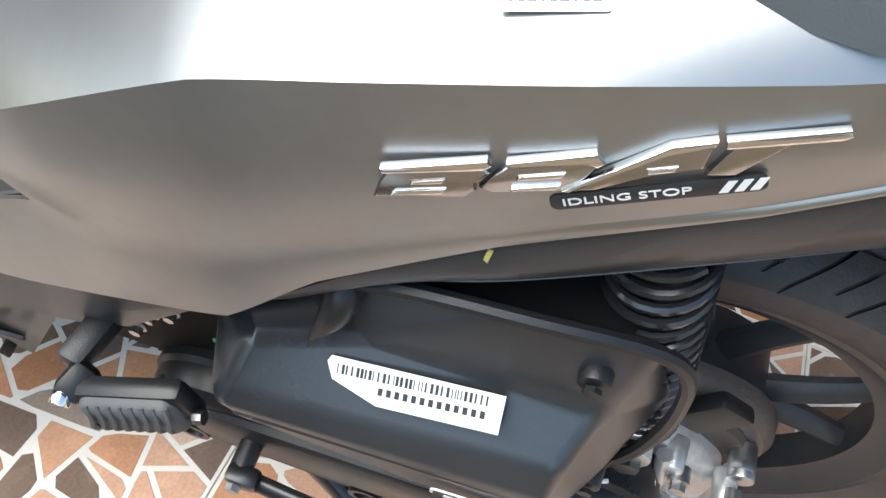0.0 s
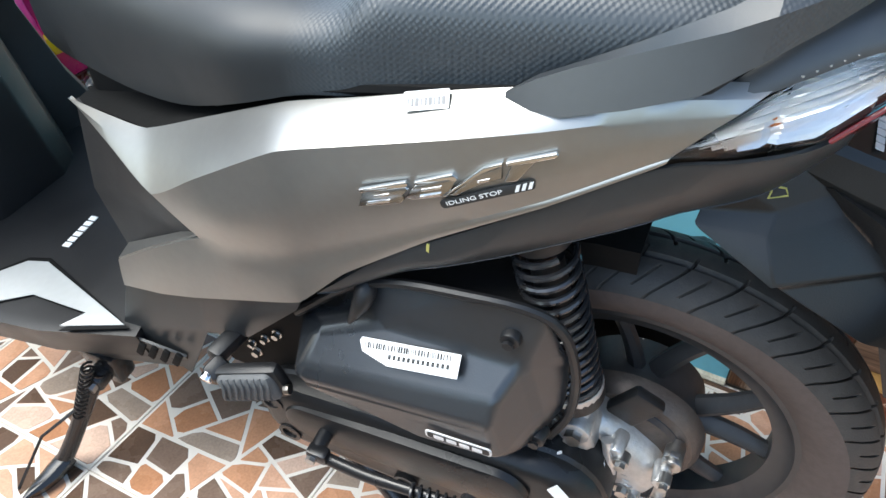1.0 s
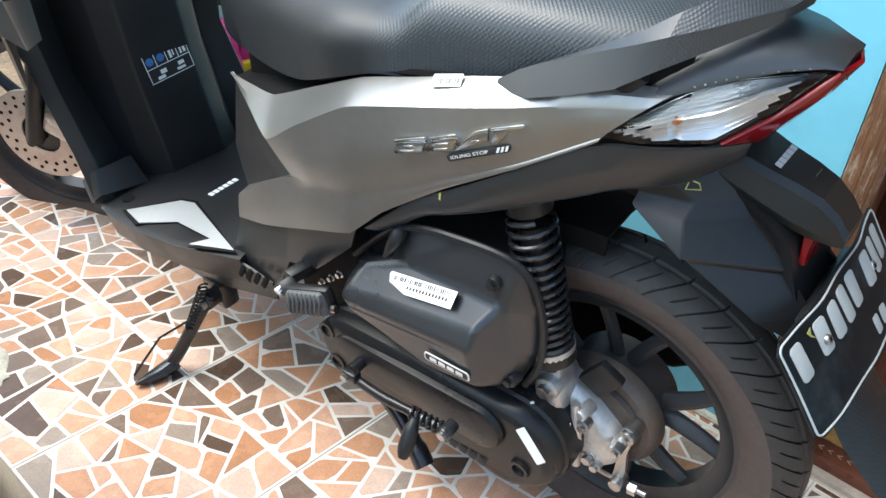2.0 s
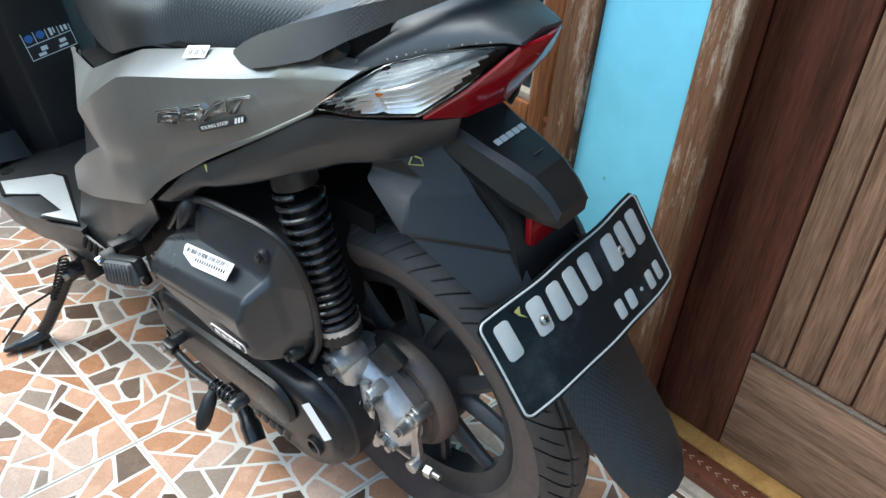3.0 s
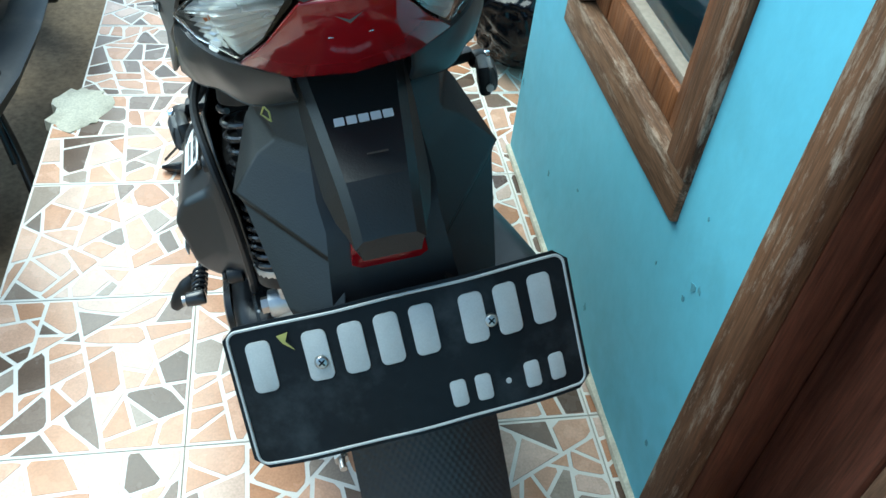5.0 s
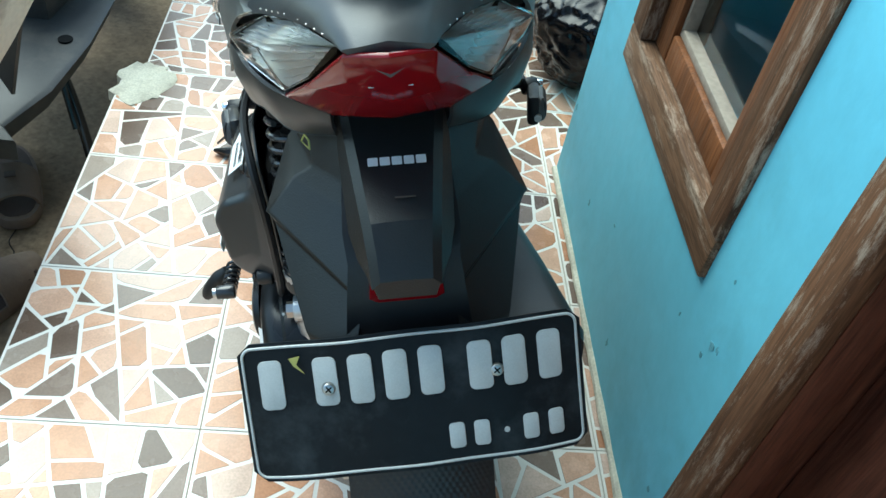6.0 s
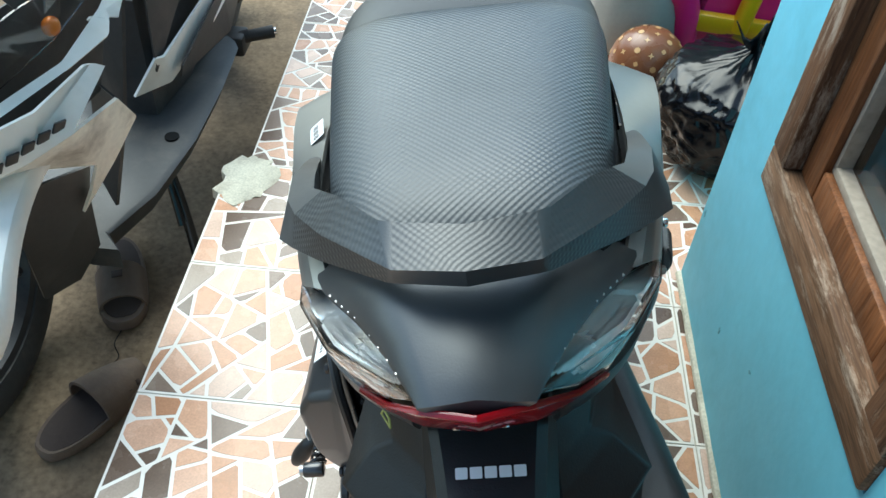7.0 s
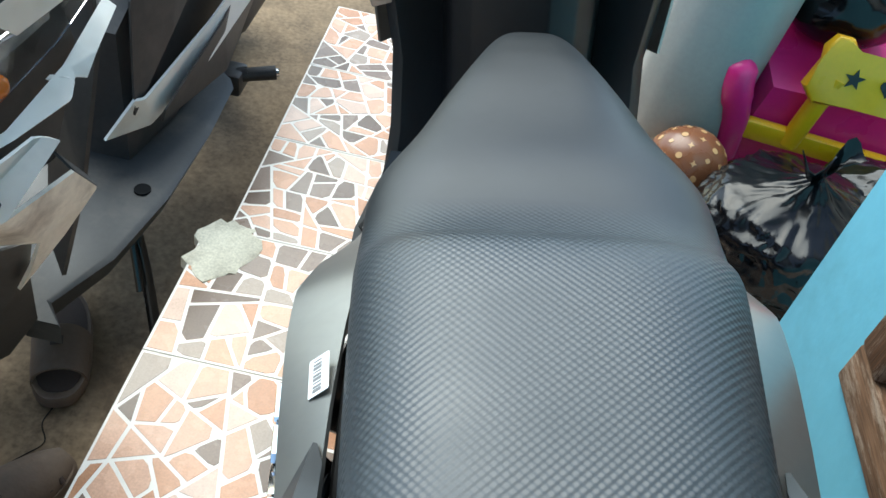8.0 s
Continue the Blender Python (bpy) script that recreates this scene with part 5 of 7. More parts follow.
part("seam_flange", bm, "black", airbox, "moulded seam")
for y, z, x in ((0.083, 0.501, -0.142), (0.050, 0.378, -0.150)):
    bm = B()
    cyl(bm, (x + 0.012, y, z), (x - 0.004, y, z), 0.010, 0.0085, 16, 0.001)
    cyl(bm, (x - 0.006, y, z), (x - 0.009, y, z), 0.005, seg=6)
    part("screw_boss", bm, "black", airbox)
bm = B()
tube(bm, smooth_path([(-0.138, 0.214, 0.512), (-0.150, 0.214, 0.498), (-0.160, 0.224, 0.474)], 4), [0.008, 0.009, 0.010, 0.0095, 0.009, 0.008, 0.006, 0.004, 0.002], 10)
part("clip", bm, "black", airbox)
lm = basis((-0.1600, 0.214, 0.4535), (0.004, -0.0966, 0.0215), (0.80, 0.05, 0.60))
lab = part("paper_label", prism(B(), [(0, 0), (0.004, -0.009), (0.030, -0.0185), (0.096, -0.0190), (0.097, 0.0015), (0.002, 0.0035)], 0.0006, lm @ Matrix.Translation((0, 0, 0.0024)), 0), "white_label", airbox, "white bar-code label with a torn corner")
bm = B()
rnd = random.Random(3)
u = 0.006
while u < 0.088:
    w = rnd.choice((0.0006, 0.001, 0.0016))
    prism(bm, [(u, -0.0055), (u + w, -0.0055), (u + w, -0.0002), (u, -0.0002)], 0.0002, lm @ Matrix.Translation((0, 0, 0.0031)))
    u += w + rnd.choice((0.0007, 0.0012, 0.002))
for k in range(13):
    prism(bm, [(0.030 + 0.0046 * k, -0.0125), (0.0326 + 0.0046 * k, -0.0125), (0.0326 + 0.0046 * k, -0.0085), (0.030 + 0.0046 * k, -0.0085)], 0.0002, lm @ Matrix.Translation((0, 0, 0.0031)))
part("label_print", bm, "ink", lab)
gm = basis((-0.1905, 0.1410, 0.3955), (0.03, -0.99, 0.03), (-0.10, 0.0, 1))
bdg = part("badge", prism(B(), rrect(0.062, 0.014, 0.004), 0.001, gm @ Matrix.Translation((0.032, 0, 0.001))), "silver_ink", airbox, "silver outlined badge")
part("badge_face", prism(B(), rrect(0.058, 0.0105, 0.003), 0.0004, gm @ Matrix.Translation((0.032, 0, 0.0021))), "ink", bdg)
bm = B()
for k in range(4):
    prism(bm, rrect(0.0095, 0.0062, 0.001), 0.0003, gm @ Matrix.Translation((0.014 + 0.012 * k, 0, 0.0026)))
part("badge_print", bm, "silver_ink", bdg)

# shock absorber
top, bot = Vector((-0.088, 0.085, 0.590)), Vector((-0.096, 0.022, 0.352))
ax = (bot - top).normalized()
shock = P("shock_absorber", cyl(cyl(cyl(B(), top - ax * 0.02, top + ax * 0.022, 0.022, 0.026, 24, 0.003), top + ax * 0.04, bot - ax * 0.02, 0.015, seg=16), bot - ax * 0.055, bot - ax * 0.030, 0.028, seg=24, bevel=0.004), "black", "black rear shock absorber")
pts = []
s0, s1 = top + ax * 0.026, bot - ax * 0.052
e1 = ax.orthogonal().normalized()
e2 = ax.cross(e1)
turns = 14.5
for k in range(int(turns * 24) + 1):
    t = k / (turns * 24)
    tt = t + 0.035 * math.sin(math.pi * t)
    a = 2 * math.pi * turns * t
    pts.append(s0.lerp(s1, tt ** 0.96) + 0.0255 * (math.cos(a) * e1 + math.sin(a) * e2))
part("collar", cyl(B(), bot - ax * 0.052, bot - ax * 0.038, 0.029, 0.027, 28, 0.002), "alu", shock, "bare metal spring seat")
part("coil_spring", tube(B(), pts, 0.0032, 8), "coil", shock, "glossy black coil spring")
bm = B()
cyl(bm, bot + Vector((-0.022, 0, 0)), bot + Vector((0.022, 0, 0)), 0.015, seg=18, bevel=0.002)
box(bm, (0.02, 0.03, 0.05), bot - ax * 0.022, 0.004)
part("clevis", bm, "alu", shock, "cast aluminium lower eye")
bm = cyl(B(), bot + Vector((-0.030, 0, 0)), bot + Vector((-0.020, 0, 0)), 0.009, seg=6)
part("bolt", bm, "steel", shock, "zinc bolt head")

# gear case, brake panel and linkage
bm = B()
loft(bm, [[(x, y, z) for y, z in capsule((0.022, 0.300), 0.046 - g, (-0.024, 0.264), 0.046 - g, 26)] for x, g in ((-0.045, 0.0), (-0.080, 0.002), (-0.092, 0.010), (-0.096, 0.022))])
loft(bm, [[(x, y, z) for y, z in capsule((0.024, 0.338), 0.021 - g, (0.014, 0.250), 0.028 - g, 26)] for x, g in ((-0.080, 0.0), (-0.106, 0.002), (-0.114, 0.007), (-0.117, 0.013))])
tube(bm, smooth_path([(-0.106, 0.040, 0.318), (-0.118, 0.020, 0.300), (-0.106, -0.010, 0.300)], 4), [0.010] * 9, 10)
tube(bm, smooth_path([(-0.098, -0.008, 0.330), (-0.103, -0.018, 0.285), (-0.098, -0.020, 0.225)], 4), [0.006] * 9, 8)
for y, z in ((-0.018, 0.318), (-0.066, 0.292)):
    cyl(bm, (-0.078, y, z), (-0.104, y, z), 0.010, 0.008, 16, 0.002)
gear = P("gear_case", bm, "alu", "bare cast aluminium gear case", angle=50)
bm = lathe(B(), [(0.015, -0.060), (0.060, -0.060), (0.062, -0.053), (0.072, -0.052), (0.079, -0.044), (0.081, -0.030), (0.015, -0.030)], 56, at=(-0.006, -0.018, 0.279))
pan_ = P("brake_panel", bm, "dull_cast", "dull cast brake panel")
bm = B()
prism(bm, [(-0.009, 0.010), (-0.004, 0.016), (0.005, 0.014), (0.008, 0.004), (0.002, -0.030), (0.006, -0.060), (0.004, -0.084), (-0.006, -0.088), (-0.010, -0.080), (-0.007, -0.055), (-0.012, -0.028)], 0.006,
      basis((-0.076, -0.072, 0.300), (0, -1, 0), (0, 0, 1)), 0.001)
cyl(bm, (-0.060, -0.072, 0.304), (-0.088, -0.072, 0.304), 0.010, seg=16, bevel=0.0015)
cyl(bm, (-0.070, -0.072, 0.217), (-0.094, -0.072, 0.217), 0.0085, seg=14, bevel=0.001)
part("brake_arm", bm, "steel", gear, "zinc brake arm")
bm = B()
tube(bm, smooth_path([(-0.082, -0.072, 0.217), (-0.081, -0.045, 0.213), (-0.080, -0.010, 0.212)], 4), 0.0028, 8)
cyl(bm, (-0.080, -0.018, 0.212), (-0.079, 0.004, 0.212), 0.0065, seg=12, bevel=0.001)
part("brake_rod", bm, "steel", gear, "brake rod with its end sleeve")
bm = B()
cyl(bm, (-0.080, -0.084, 0.214), (-0.079, -0.108, 0.216), 0.004, seg=10)
cyl(bm, (-0.080, -0.086, 0.214), (-0.0795, -0.096, 0.215), 0.0085, seg=6)
part("adjuster_nut", bm, "steel", gear, "brake adjuster nut on its thread")
pts = [Vector((-0.088, -0.020, 0.302)).lerp(Vector((-0.092, -0.046, 0.240)), k / 90) + 0.006 * Vector((math.cos(k * math.pi / 6), math.sin(k * math.pi / 6), 0)) for k in range(91)]
part("return_spring", tube(B(), pts, 0.0012, 5), "steel", gear, "zinc return spring")
for (y, z), r, x in (((-0.026, 0.312), 0.0075, -0.108), ((-0.034, 0.246), 0.0085, -0.098), ((-0.046, 0.243), 0.007, -0.100), ((0.045, 0.345), 0.006, -0.108), ((-0.070, 0.298), 0.0062, -0.106), ((0.012, 0.232), 0.006, -0.112)):
    bm = B()
    cyl(bm, (x + 0.012, y, z), (x, y, z), r * 1.05, seg=16)
    cyl(bm, (x, y, z), (x - 0.006, y, z), r * 0.75, seg=6)
    part("bolt", bm, "steel", gear, "zinc case bolt")
bm = B()
box(bm, (0.014, 0.036, 0.046), (-0.072, -0.024, 0.362), 0.004, (34, 0, 8))
part("guard", bm, "black", gear, "charcoal plastic cable guard")
bm = B()
tube(bm, smooth_path([(-0.122, 0.070, 0.322), (-0.126, 0.042, 0.302), (-0.128, 0.022, 0.286)], 4), 0.0055, 10)
cyl(bm, (-0.124, 0.036, 0.300), (-0.127, 0.014, 0.305), 0.0075, seg=12)
part("clamp", bm, "black", gear, "black cable clamp")
bm = cyl(B(), (-0.129, 0.026, 0.287), (-0.137, 0.024, 0.283), 0.007, seg=6)
part("bolt", bm, "steel", gear, "bright clamp bolt")
bm = B()
tube(bm, smooth_path([(-0.120, 0.090, 0.315), (-0.130, 0.070, 0.325), (-0.134, 0.040, 0.330), (-0.132, 0.028, 0.338)], 4), 0.0016, 6)
part("cable_tie", bm, "white_label", gear, "white cable tie end")
bm = B()
tube(bm, smooth_path([(-0.108, 0.004, 0.225), (-0.122, 0.006, 0.250), (-0.124, 0.010, 0.285)], 4), [0.011, 0.012, 0.012, 0.012, 0.011, 0.010, 0.009, 0.008, 0.006], 10)
part("rubber_boot", bm, "black", gear, "black rubber boot")
# kick starter
bm = B()
cyl(bm, (-0.150, 0.276, 0.282), (-0.205, 0.276, 0.280), 0.0085, seg=18, bevel=0.002)
box(bm, (0.015, 0.024, 0.018), (-0.200, 0.272, 0.280), 0.004)
tube(bm, smooth_path([(-0.199, 0.27, 0.275), (-0.204, 0.215, 0.282), (-0.206, 0.16, 0.294), (-0.207, 0.105, 0.304)], 5), [0.0068] * 8 + [0.0060] * 8, 12, flat=0.75)
kick = P("kick_starter", bm, "spring", "gloss black kick-start lever")
kick.location = (0.004, -0.010, -0.002)
bm = B()
pts = [Vector((-0.207, 0.165, 0.293)).lerp(Vector((-0.208, 0.112, 0.303)), k / 72) + 0.0080 * Vector((math.cos(k * 2 * math.pi / 12), 0, math.sin(k * 2 * math.pi / 12))) for k in range(73)]
tube(bm, pts, 0.0019, 6)
part("return_spring", bm, "coil", kick, "dark coil spring on the lever")
bm = B()
cyl(bm, (-0.198, 0.106, 0.310), (-0.220, 0.106, 0.310), 0.0085, seg=16, bevel=0.002)
part("pedal_hub", bm, "coil", kick, "bright pedal hub")
bm = tube(B(), smooth_path([(-0.214, 0.152, 0.300), (-0.229, 0.150, 0.283), (-0.246, 0.147, 0.260)], 4), [0.005, 0.0065, 0.0085, 0.0095, 0.0095, 0.010, 0.010, 0.009, 0.006], 12, flat=1.0)
part("pedal", bm, "black", kick, "black rubber folding pedal")
part("bolt", cyl(B(), (-0.207, 0.276, 0.280), (-0.212, 0.276, 0.280), 0.0055, seg=6), "steel", kick, "bright bolt head")
part("bolt", cyl(B(), (-0.220, 0.106, 0.310), (-0.224, 0.106, 0.310), 0.0060, seg=12), "steel", kick, "bright bolt head")

# centre stand, folded up
bm = B()
for s in (-1, 1):
    tube(bm, smooth_path([(s * 0.11, 0.34, 0.175), (s * 0.13, 0.25, 0.150), (s * 0.145, 0.205, 0.128), (s * 0.155, 0.178, 0.108)], 4), [0.012] * 9 + [0.015] * 4, 10)
cyl(bm, (-0.12, 0.35, 0.18), (0.12, 0.35, 0.18), 0.012)
P("centre_stand", bm, "spring", "black centre stand folded up")
# side stand on the floor
bm = B()
box(bm, (0.03, 0.05, 0.05), (-0.155, 0.585, 0.215), 0.006)
cyl(bm, (-0.150, 0.582, 0.212), (-0.190, 0.582, 0.210), 0.014, seg=18, bevel=0.002)
tube(bm, smooth_path([(-0.178, 0.580, 0.222), (-0.203, 0.596, 0.176), (-0.232, 0.616, 0.120), (-0.252, 0.628, 0.090)], 5), 0.0105, 12)
tube(bm, smooth_path([(-0.240, 0.626, 0.0920), (-0.274, 0.632, 0.0865), (-0.310, 0.637, 0.0930)], 4), [0.012, 0.013, 0.013, 0.013, 0.012, 0.011, 0.009, 0.006, 0.003], 10, flat=1.3)
stand = P("side_stand", bm, "spring", "black side stand standing on the floor")
bm = cyl(B(), (-0.190, 0.582, 0.210), (-0.198, 0.582, 0.209), 0.008, seg=6)
part("bolt", bm, "steel", stand, "bright pivot bolt")
bm = B()
pts = [Vector((-0.186, 0.580, 0.242)).lerp(Vector((-0.215, 0.600, 0.166)), k / 120) + 0.0075 * Vector((math.cos(k * math.pi / 5), math.sin(k * math.pi / 5), 0)) for k in range(121)]
tube(bm, pts, 0.0017, 5)
tube(bm, [(-0.216, 0.600, 0.180), (-0.250, 0.636, 0.148), (-0.303, 0.648, 0.099)], 0.0022, 6)
part("spring", bm, "spring", stand, "thin return spring and wire")

# folded pillion pegs: a black knuckle with a bright pin, and a flat rubber block with slanting ridges
for s, _ in SIDES:
    bm = B()
    box(bm, (0.056, 0.020, 0.018), (s * 0.164, 0.362, 0.384), 0.006, (0, 0, s * 10))
    box(bm, (0.024, 0.020, 0.022), (s * 0.197, 0.359, 0.378), 0.006, (25, s * 15, s * 20))
    peg = P("pillion_peg", bm, "black", "black folded foot-peg bracket")
    p0, p1 = Vector((s * 0.206, 0.348, 0.368)), Vector((s * 0.195, 0.290, 0.388))
    d = (p1 - p0).normalized()
    out = Vector((s * 0.86, -0.06, 0.0)).normalized()
    out = (out - d * out.dot(d)).normalized()
    up = d.cross(out) * (-s)
    if up.z < 0:
        up = -up
    frame_ = Matrix((d, up, out)).transposed().to_4x4()
    frame_.translation = p0.lerp(p1, 0.5)
    ln = (p1 - p0).length
    bm = box(B(), (ln + 0.010, 0.040, 0.016), (0, 0, -0.006), 0.006)
    bmesh.ops.transform(bm, matrix=frame_, verts=bm.verts)
    part("peg_frame", bm, "black", peg)
    bm = box(B(), (ln, 0.034, 0.018), (0, 0, 0), 0.007, seg=3)
    bmesh.ops.transform(bm, matrix=frame_, verts=bm.verts)
    part("rubber", bm, "peg_rubber", peg, "grey peg rubber with slanting ridges", angle=50)
    for k in range(8):
        u = -ln / 2 + ln * (k + 0.7) / 8.6
        pts = [frame_ @ Vector((u + 0.004 * math.sin(v * 150), v, 0.0095 - 0.0035 * (abs(v) / 0.015) ** 4)) for v in (-0.0155, -0.010, -0.005, 0, 0.005, 0.010, 0.0155)]
        part("rubber_rib", tube(B(), pts, 0.0021, 6), "peg_rubber", peg)
    part("pin", cyl(B(), (s * 0.206, 0.362, 0.380), (s * 0.214, 0.362, 0.378), 0.0065, seg=12, bevel=0.001), "chrome", peg, "bright pin head")
    part("end_bolt", cyl(B(), frame_ @ Vector((ln / 2 + 0.003, -0.008, 0)), frame_ @ Vector((ln / 2 + 0.009, -0.008, 0)), 0.005, seg=8), "steel", peg, "bright end bolt")
# small fixings in the dark ahead of the air cleaner
for x, y, z, r in ((-0.135, 0.364, 0.323, 0.0055), (-0.135, 0.331, 0.370, 0.005), (-0.135, 0.367, 0.337, 0.004), (-0.135, 0.348, 0.354, 0.0045)):
    P("bolt", cyl(cyl(B(), (x + 0.012, y, z), (x, y, z), r * 1.25, seg=14, bevel=0.001), (x, y, z), (x - 0.005, y, z), r * 0.8, seg=6), "steel", "small bright bolt")
P("paint_dab", cyl(B(), (-0.126, 0.302, 0.347), (-0.1345, 0.302, 0.347), 0.0042, seg=10, bevel=0.001), "green_dab", "green paint dab")
P("hose", tube(B(), smooth_path([(-0.100, 0.385, 0.340), (-0.122, 0.350, 0.385), (-0.126, 0.318, 0.400), (-0.110, 0.285, 0.420)], 5), 0.006, 10), "black", "black rubber hose")
# exhaust on the right: a deep rounded box that rises towards its tail
bm = B()
rings = []
for y, x, z, w, h in ((0.42, 0.092, 0.165, 0.014, 0.014), (0.36, 0.100, 0.180, 0.030, 0.034), (0.30, 0.107, 0.200, 0.042, 0.048), (0.10, 0.122, 0.258, 0.046, 0.056), (-0.050, 0.133, 0.303, 0.047, 0.058), (-0.066, 0.134, 0.307, 0.041, 0.052), (-0.070, 0.134, 0.308, 0.028, 0.036)):
    rings.append([(x + u, y, z + v) for u, v in rrect(2 * w, 2 * h, min(w, h) * 0.55, 5)])
loft(bm, rings)
muff = P("exhaust", bm, "inner", "matte black exhaust silencer", angle=40)
bm = B()
rings = []
for y, x, z, w, h in ((0.290, 0.109, 0.205, 0.046, 0.052), (0.10, 0.124, 0.262, 0.050, 0.060), (-0.040, 0.135, 0.304, 0.051, 0.062), (-0.054, 0.136, 0.308, 0.047, 0.057)):
    rings.append([(x + u, y, z + v) for u, v in rrect(2 * w, 2 * h, 0.026, 6)][-6:] + [(x + u, y, z + v) for u, v in rrect(2 * w, 2 * h, 0.026, 6)][:12])
loft(bm, rings, closed=False, caps=False)
thicken(bm, 0.003)
part("heat_guard", bm, "black", muff, "black heat guard", angle=30)

# ---- front: floorboard, leg shield ----
FB = ((0.86, 0.280), (0.79, 0.294), (0.70, 0.311), (0.60, 0.329), (0.48, 0.350))
bm = B()
rings = []
for (y, z), w in zip(FB, (0.172, 0.198, 0.208, 0.204, 0.180)):
    rings.append([(-w, y, z - 0.004), (-w * 0.93, y, z), (w * 0.93, y, z), (w, y, z - 0.004), (w * 0.96, y, z - 0.05), (w * 0.75, y, z - 0.10), (-w * 0.75, y, z - 0.10), (-w * 0.96, y, z - 0.05)])
loft(bm, rings)
rounded(bm, 0.004, 2, 30)
floorb = P("floorboard", bm, "black", "charcoal footboard")
bm = B()
for k in range(4):
    box(bm, (0.004, 0.008, 0.020), (-0.1810, 0.478 - 0.016 * k, 0.3270 + 0.002 * k), 0.001, (25, 8, 0))
part("vent", bm, "inner", floorb, "four dark vent slots")
for s in (-1, 1):
    out = [(0.182, 0.752), (0.122, 0.690), (0.117, 0.662), (0.174, 0.497), (0.195, 0.572), (0.171, 0.553), (0.165, 0.640), (0.196, 0.696)]
    fm = Matrix(((s, 0, 0, 0), (0, 1, 0, 0), (0, -0.182, 1, 0.4390), (0, 0, 0, 1)))
    # larger near-black plate underneath paints the dark groove round the foot plate
    part("groove_shade", prism(B(), [(0.160 + (x - 0.160) * 1.16, 0.625 + (y - 0.625) * 1.06) for x, y in out], 0.0012, fm, 0.0004), "inner", floorb)
    part("footplate", prism(B(), out, 0.0025, fm, 0.0006), "aluplate", floorb, "pale metallic foot plate")
for s in (-1, 1):
    part("plug", cyl(B(), (s * 0.158, 0.785, 0.285), (s * 0.158, 0.785, 0.2975), 0.010, seg=16), "inner", floorb, "round black plug")
bm = facets(dict(a=(0.186, 0.815, 0.304), b=(0.104, 0.806, 0.290), c=(0.108, 0.832, 0.334), d=(0.174, 0.836, 0.337), e=(0.188, 0.850, 0.275), f=(0.178, 0.880, 0.300)), ["a b c d", "a d f e"], 0.004, -1, 0.003)
part("ramp", bm, "dark", floorb, "raised front of the footboard")
# front end of the lower side below the boards
for s, _ in SIDES:
    P("lower_side", facets(dict(a=(0.190, 0.82, 0.280), b=(0.207, 0.70, 0.304), c=(0.180, 0.49, 0.342), d=(0.170, 0.43, 0.322), e=(0.150, 0.45, 0.265), f=(0.164, 0.60, 0.225), g=(0.152, 0.80, 0.21)), ["a b f g", "b c d e f"], 0.003, s, 0.004), "dark", "charcoal lower fairing")
# leg shield: inner face and wings
rows = []
for z, y, w, cy in ((0.275, 0.840, 0.181, 0.015), (0.35, 0.885, 0.170, 0.02), (0.45, 0.930, 0.168, 0.03), (0.58, 0.930, 0.182, 0.035), (0.72, 0.895, 0.178, 0.04), (0.84, 0.855, 0.145, 0.03), (0.90, 0.83, 0.11, 0.02)):
    rows.append([(-w, y, z), (-w * 0.93, y - 0.02, z), (-w * 0.6, y + cy, z), (0, y + cy * 0.6, z), (w * 0.6, y + cy, z), (w * 0.93, y - 0.02, z), (w, y, z)])
bm = loft(B(), rows, closed=False, caps=False)
thicken(bm, 0.01)
rounded(bm, 0.003, 2, 30)
P("leg_shield", bm, "dark", "black inner leg shield", angle=50)
rows = []
for z, y, w in ((0.25, 0.795, 0.082), (0.33, 0.815, 0.084), (0.46, 0.845, 0.082), (0.60, 0.86, 0.084), (0.74, 0.84, 0.080), (0.86, 0.82, 0.07)):
    rows.append([(-w - 0.02, y + 0.12, z), (-w, y + 0.018, z), (-0.060, y - 0.010, z), (0.030, y - 0.026, z), (0.062, y - 0.010, z), (w, y + 0.018, z), (w + 0.02, y + 0.12, z)])
bm = loft(B(), rows, closed=False, caps=False)
thicken(bm, 0.008)
rounded(bm, 0.004, 2, 25)
P("centre_cover", bm, "black", "black centre cover with the key switch", angle=50)
tm = basis((-0.0075, 0.8265, 0.4636), (1, -0.174, 0.0), (0.0, 0.20, 1)) @ pose(0, 0, 0.0090, 0, 0, 6) @ Matrix.Diagonal((1.06, 1.0, 1, 1))
warn = P("warning_label", prism(B(), rrect(0.072, 0.048, 0.001), 0.0006, tm), "ink", "black label with white ruled boxes")
bm = B()
for v in (-0.023, 0.0, 0.023):
    box(bm, (0.072, 0.0011, 0.0004), (0, v, 0.0008))
for u in (-0.0355, -0.018, 0.0, 0.018, 0.0355):
    box(bm, (0.0011, 0.047 if abs(u) > 0.03 else 0.024, 0.0004), (u, 0 if abs(u) > 0.03 else 0.0115, 0.0008))
for u, v, w, h in ((0.007, 0.011, 0.004, 0.014), (0.012, 0.011, 0.002, 0.010), (0.024, 0.011, 0.003, 0.015), (0.030, 0.009, 0.004, 0.010), (-0.012, -0.010, 0.01, 0.007), (-0.018, -0.018, 0.012, 0.005), (0.018, -0.009, 0.010, 0.006), (0.016, -0.017, 0.014, 0.004)):
    box(bm, (w, h, 0.0004), (u, v, 0.0008))
bmesh.ops.transform(bm, matrix=tm, verts=bm.verts)
part("label_ruling", bm, "white_label", warn, "white rules and small pictures as blocks")
bm = B()
for u in (-0.027, -0.009):
    cyl(bm, tm @ Vector((u, 0.0115, 0.0004)), tm @ Vector((u, 0.0115, 0.0012)), 0.0065, seg=18)
part("label_print", bm, "blue_ink", warn, "two blue discs")
bm = B()
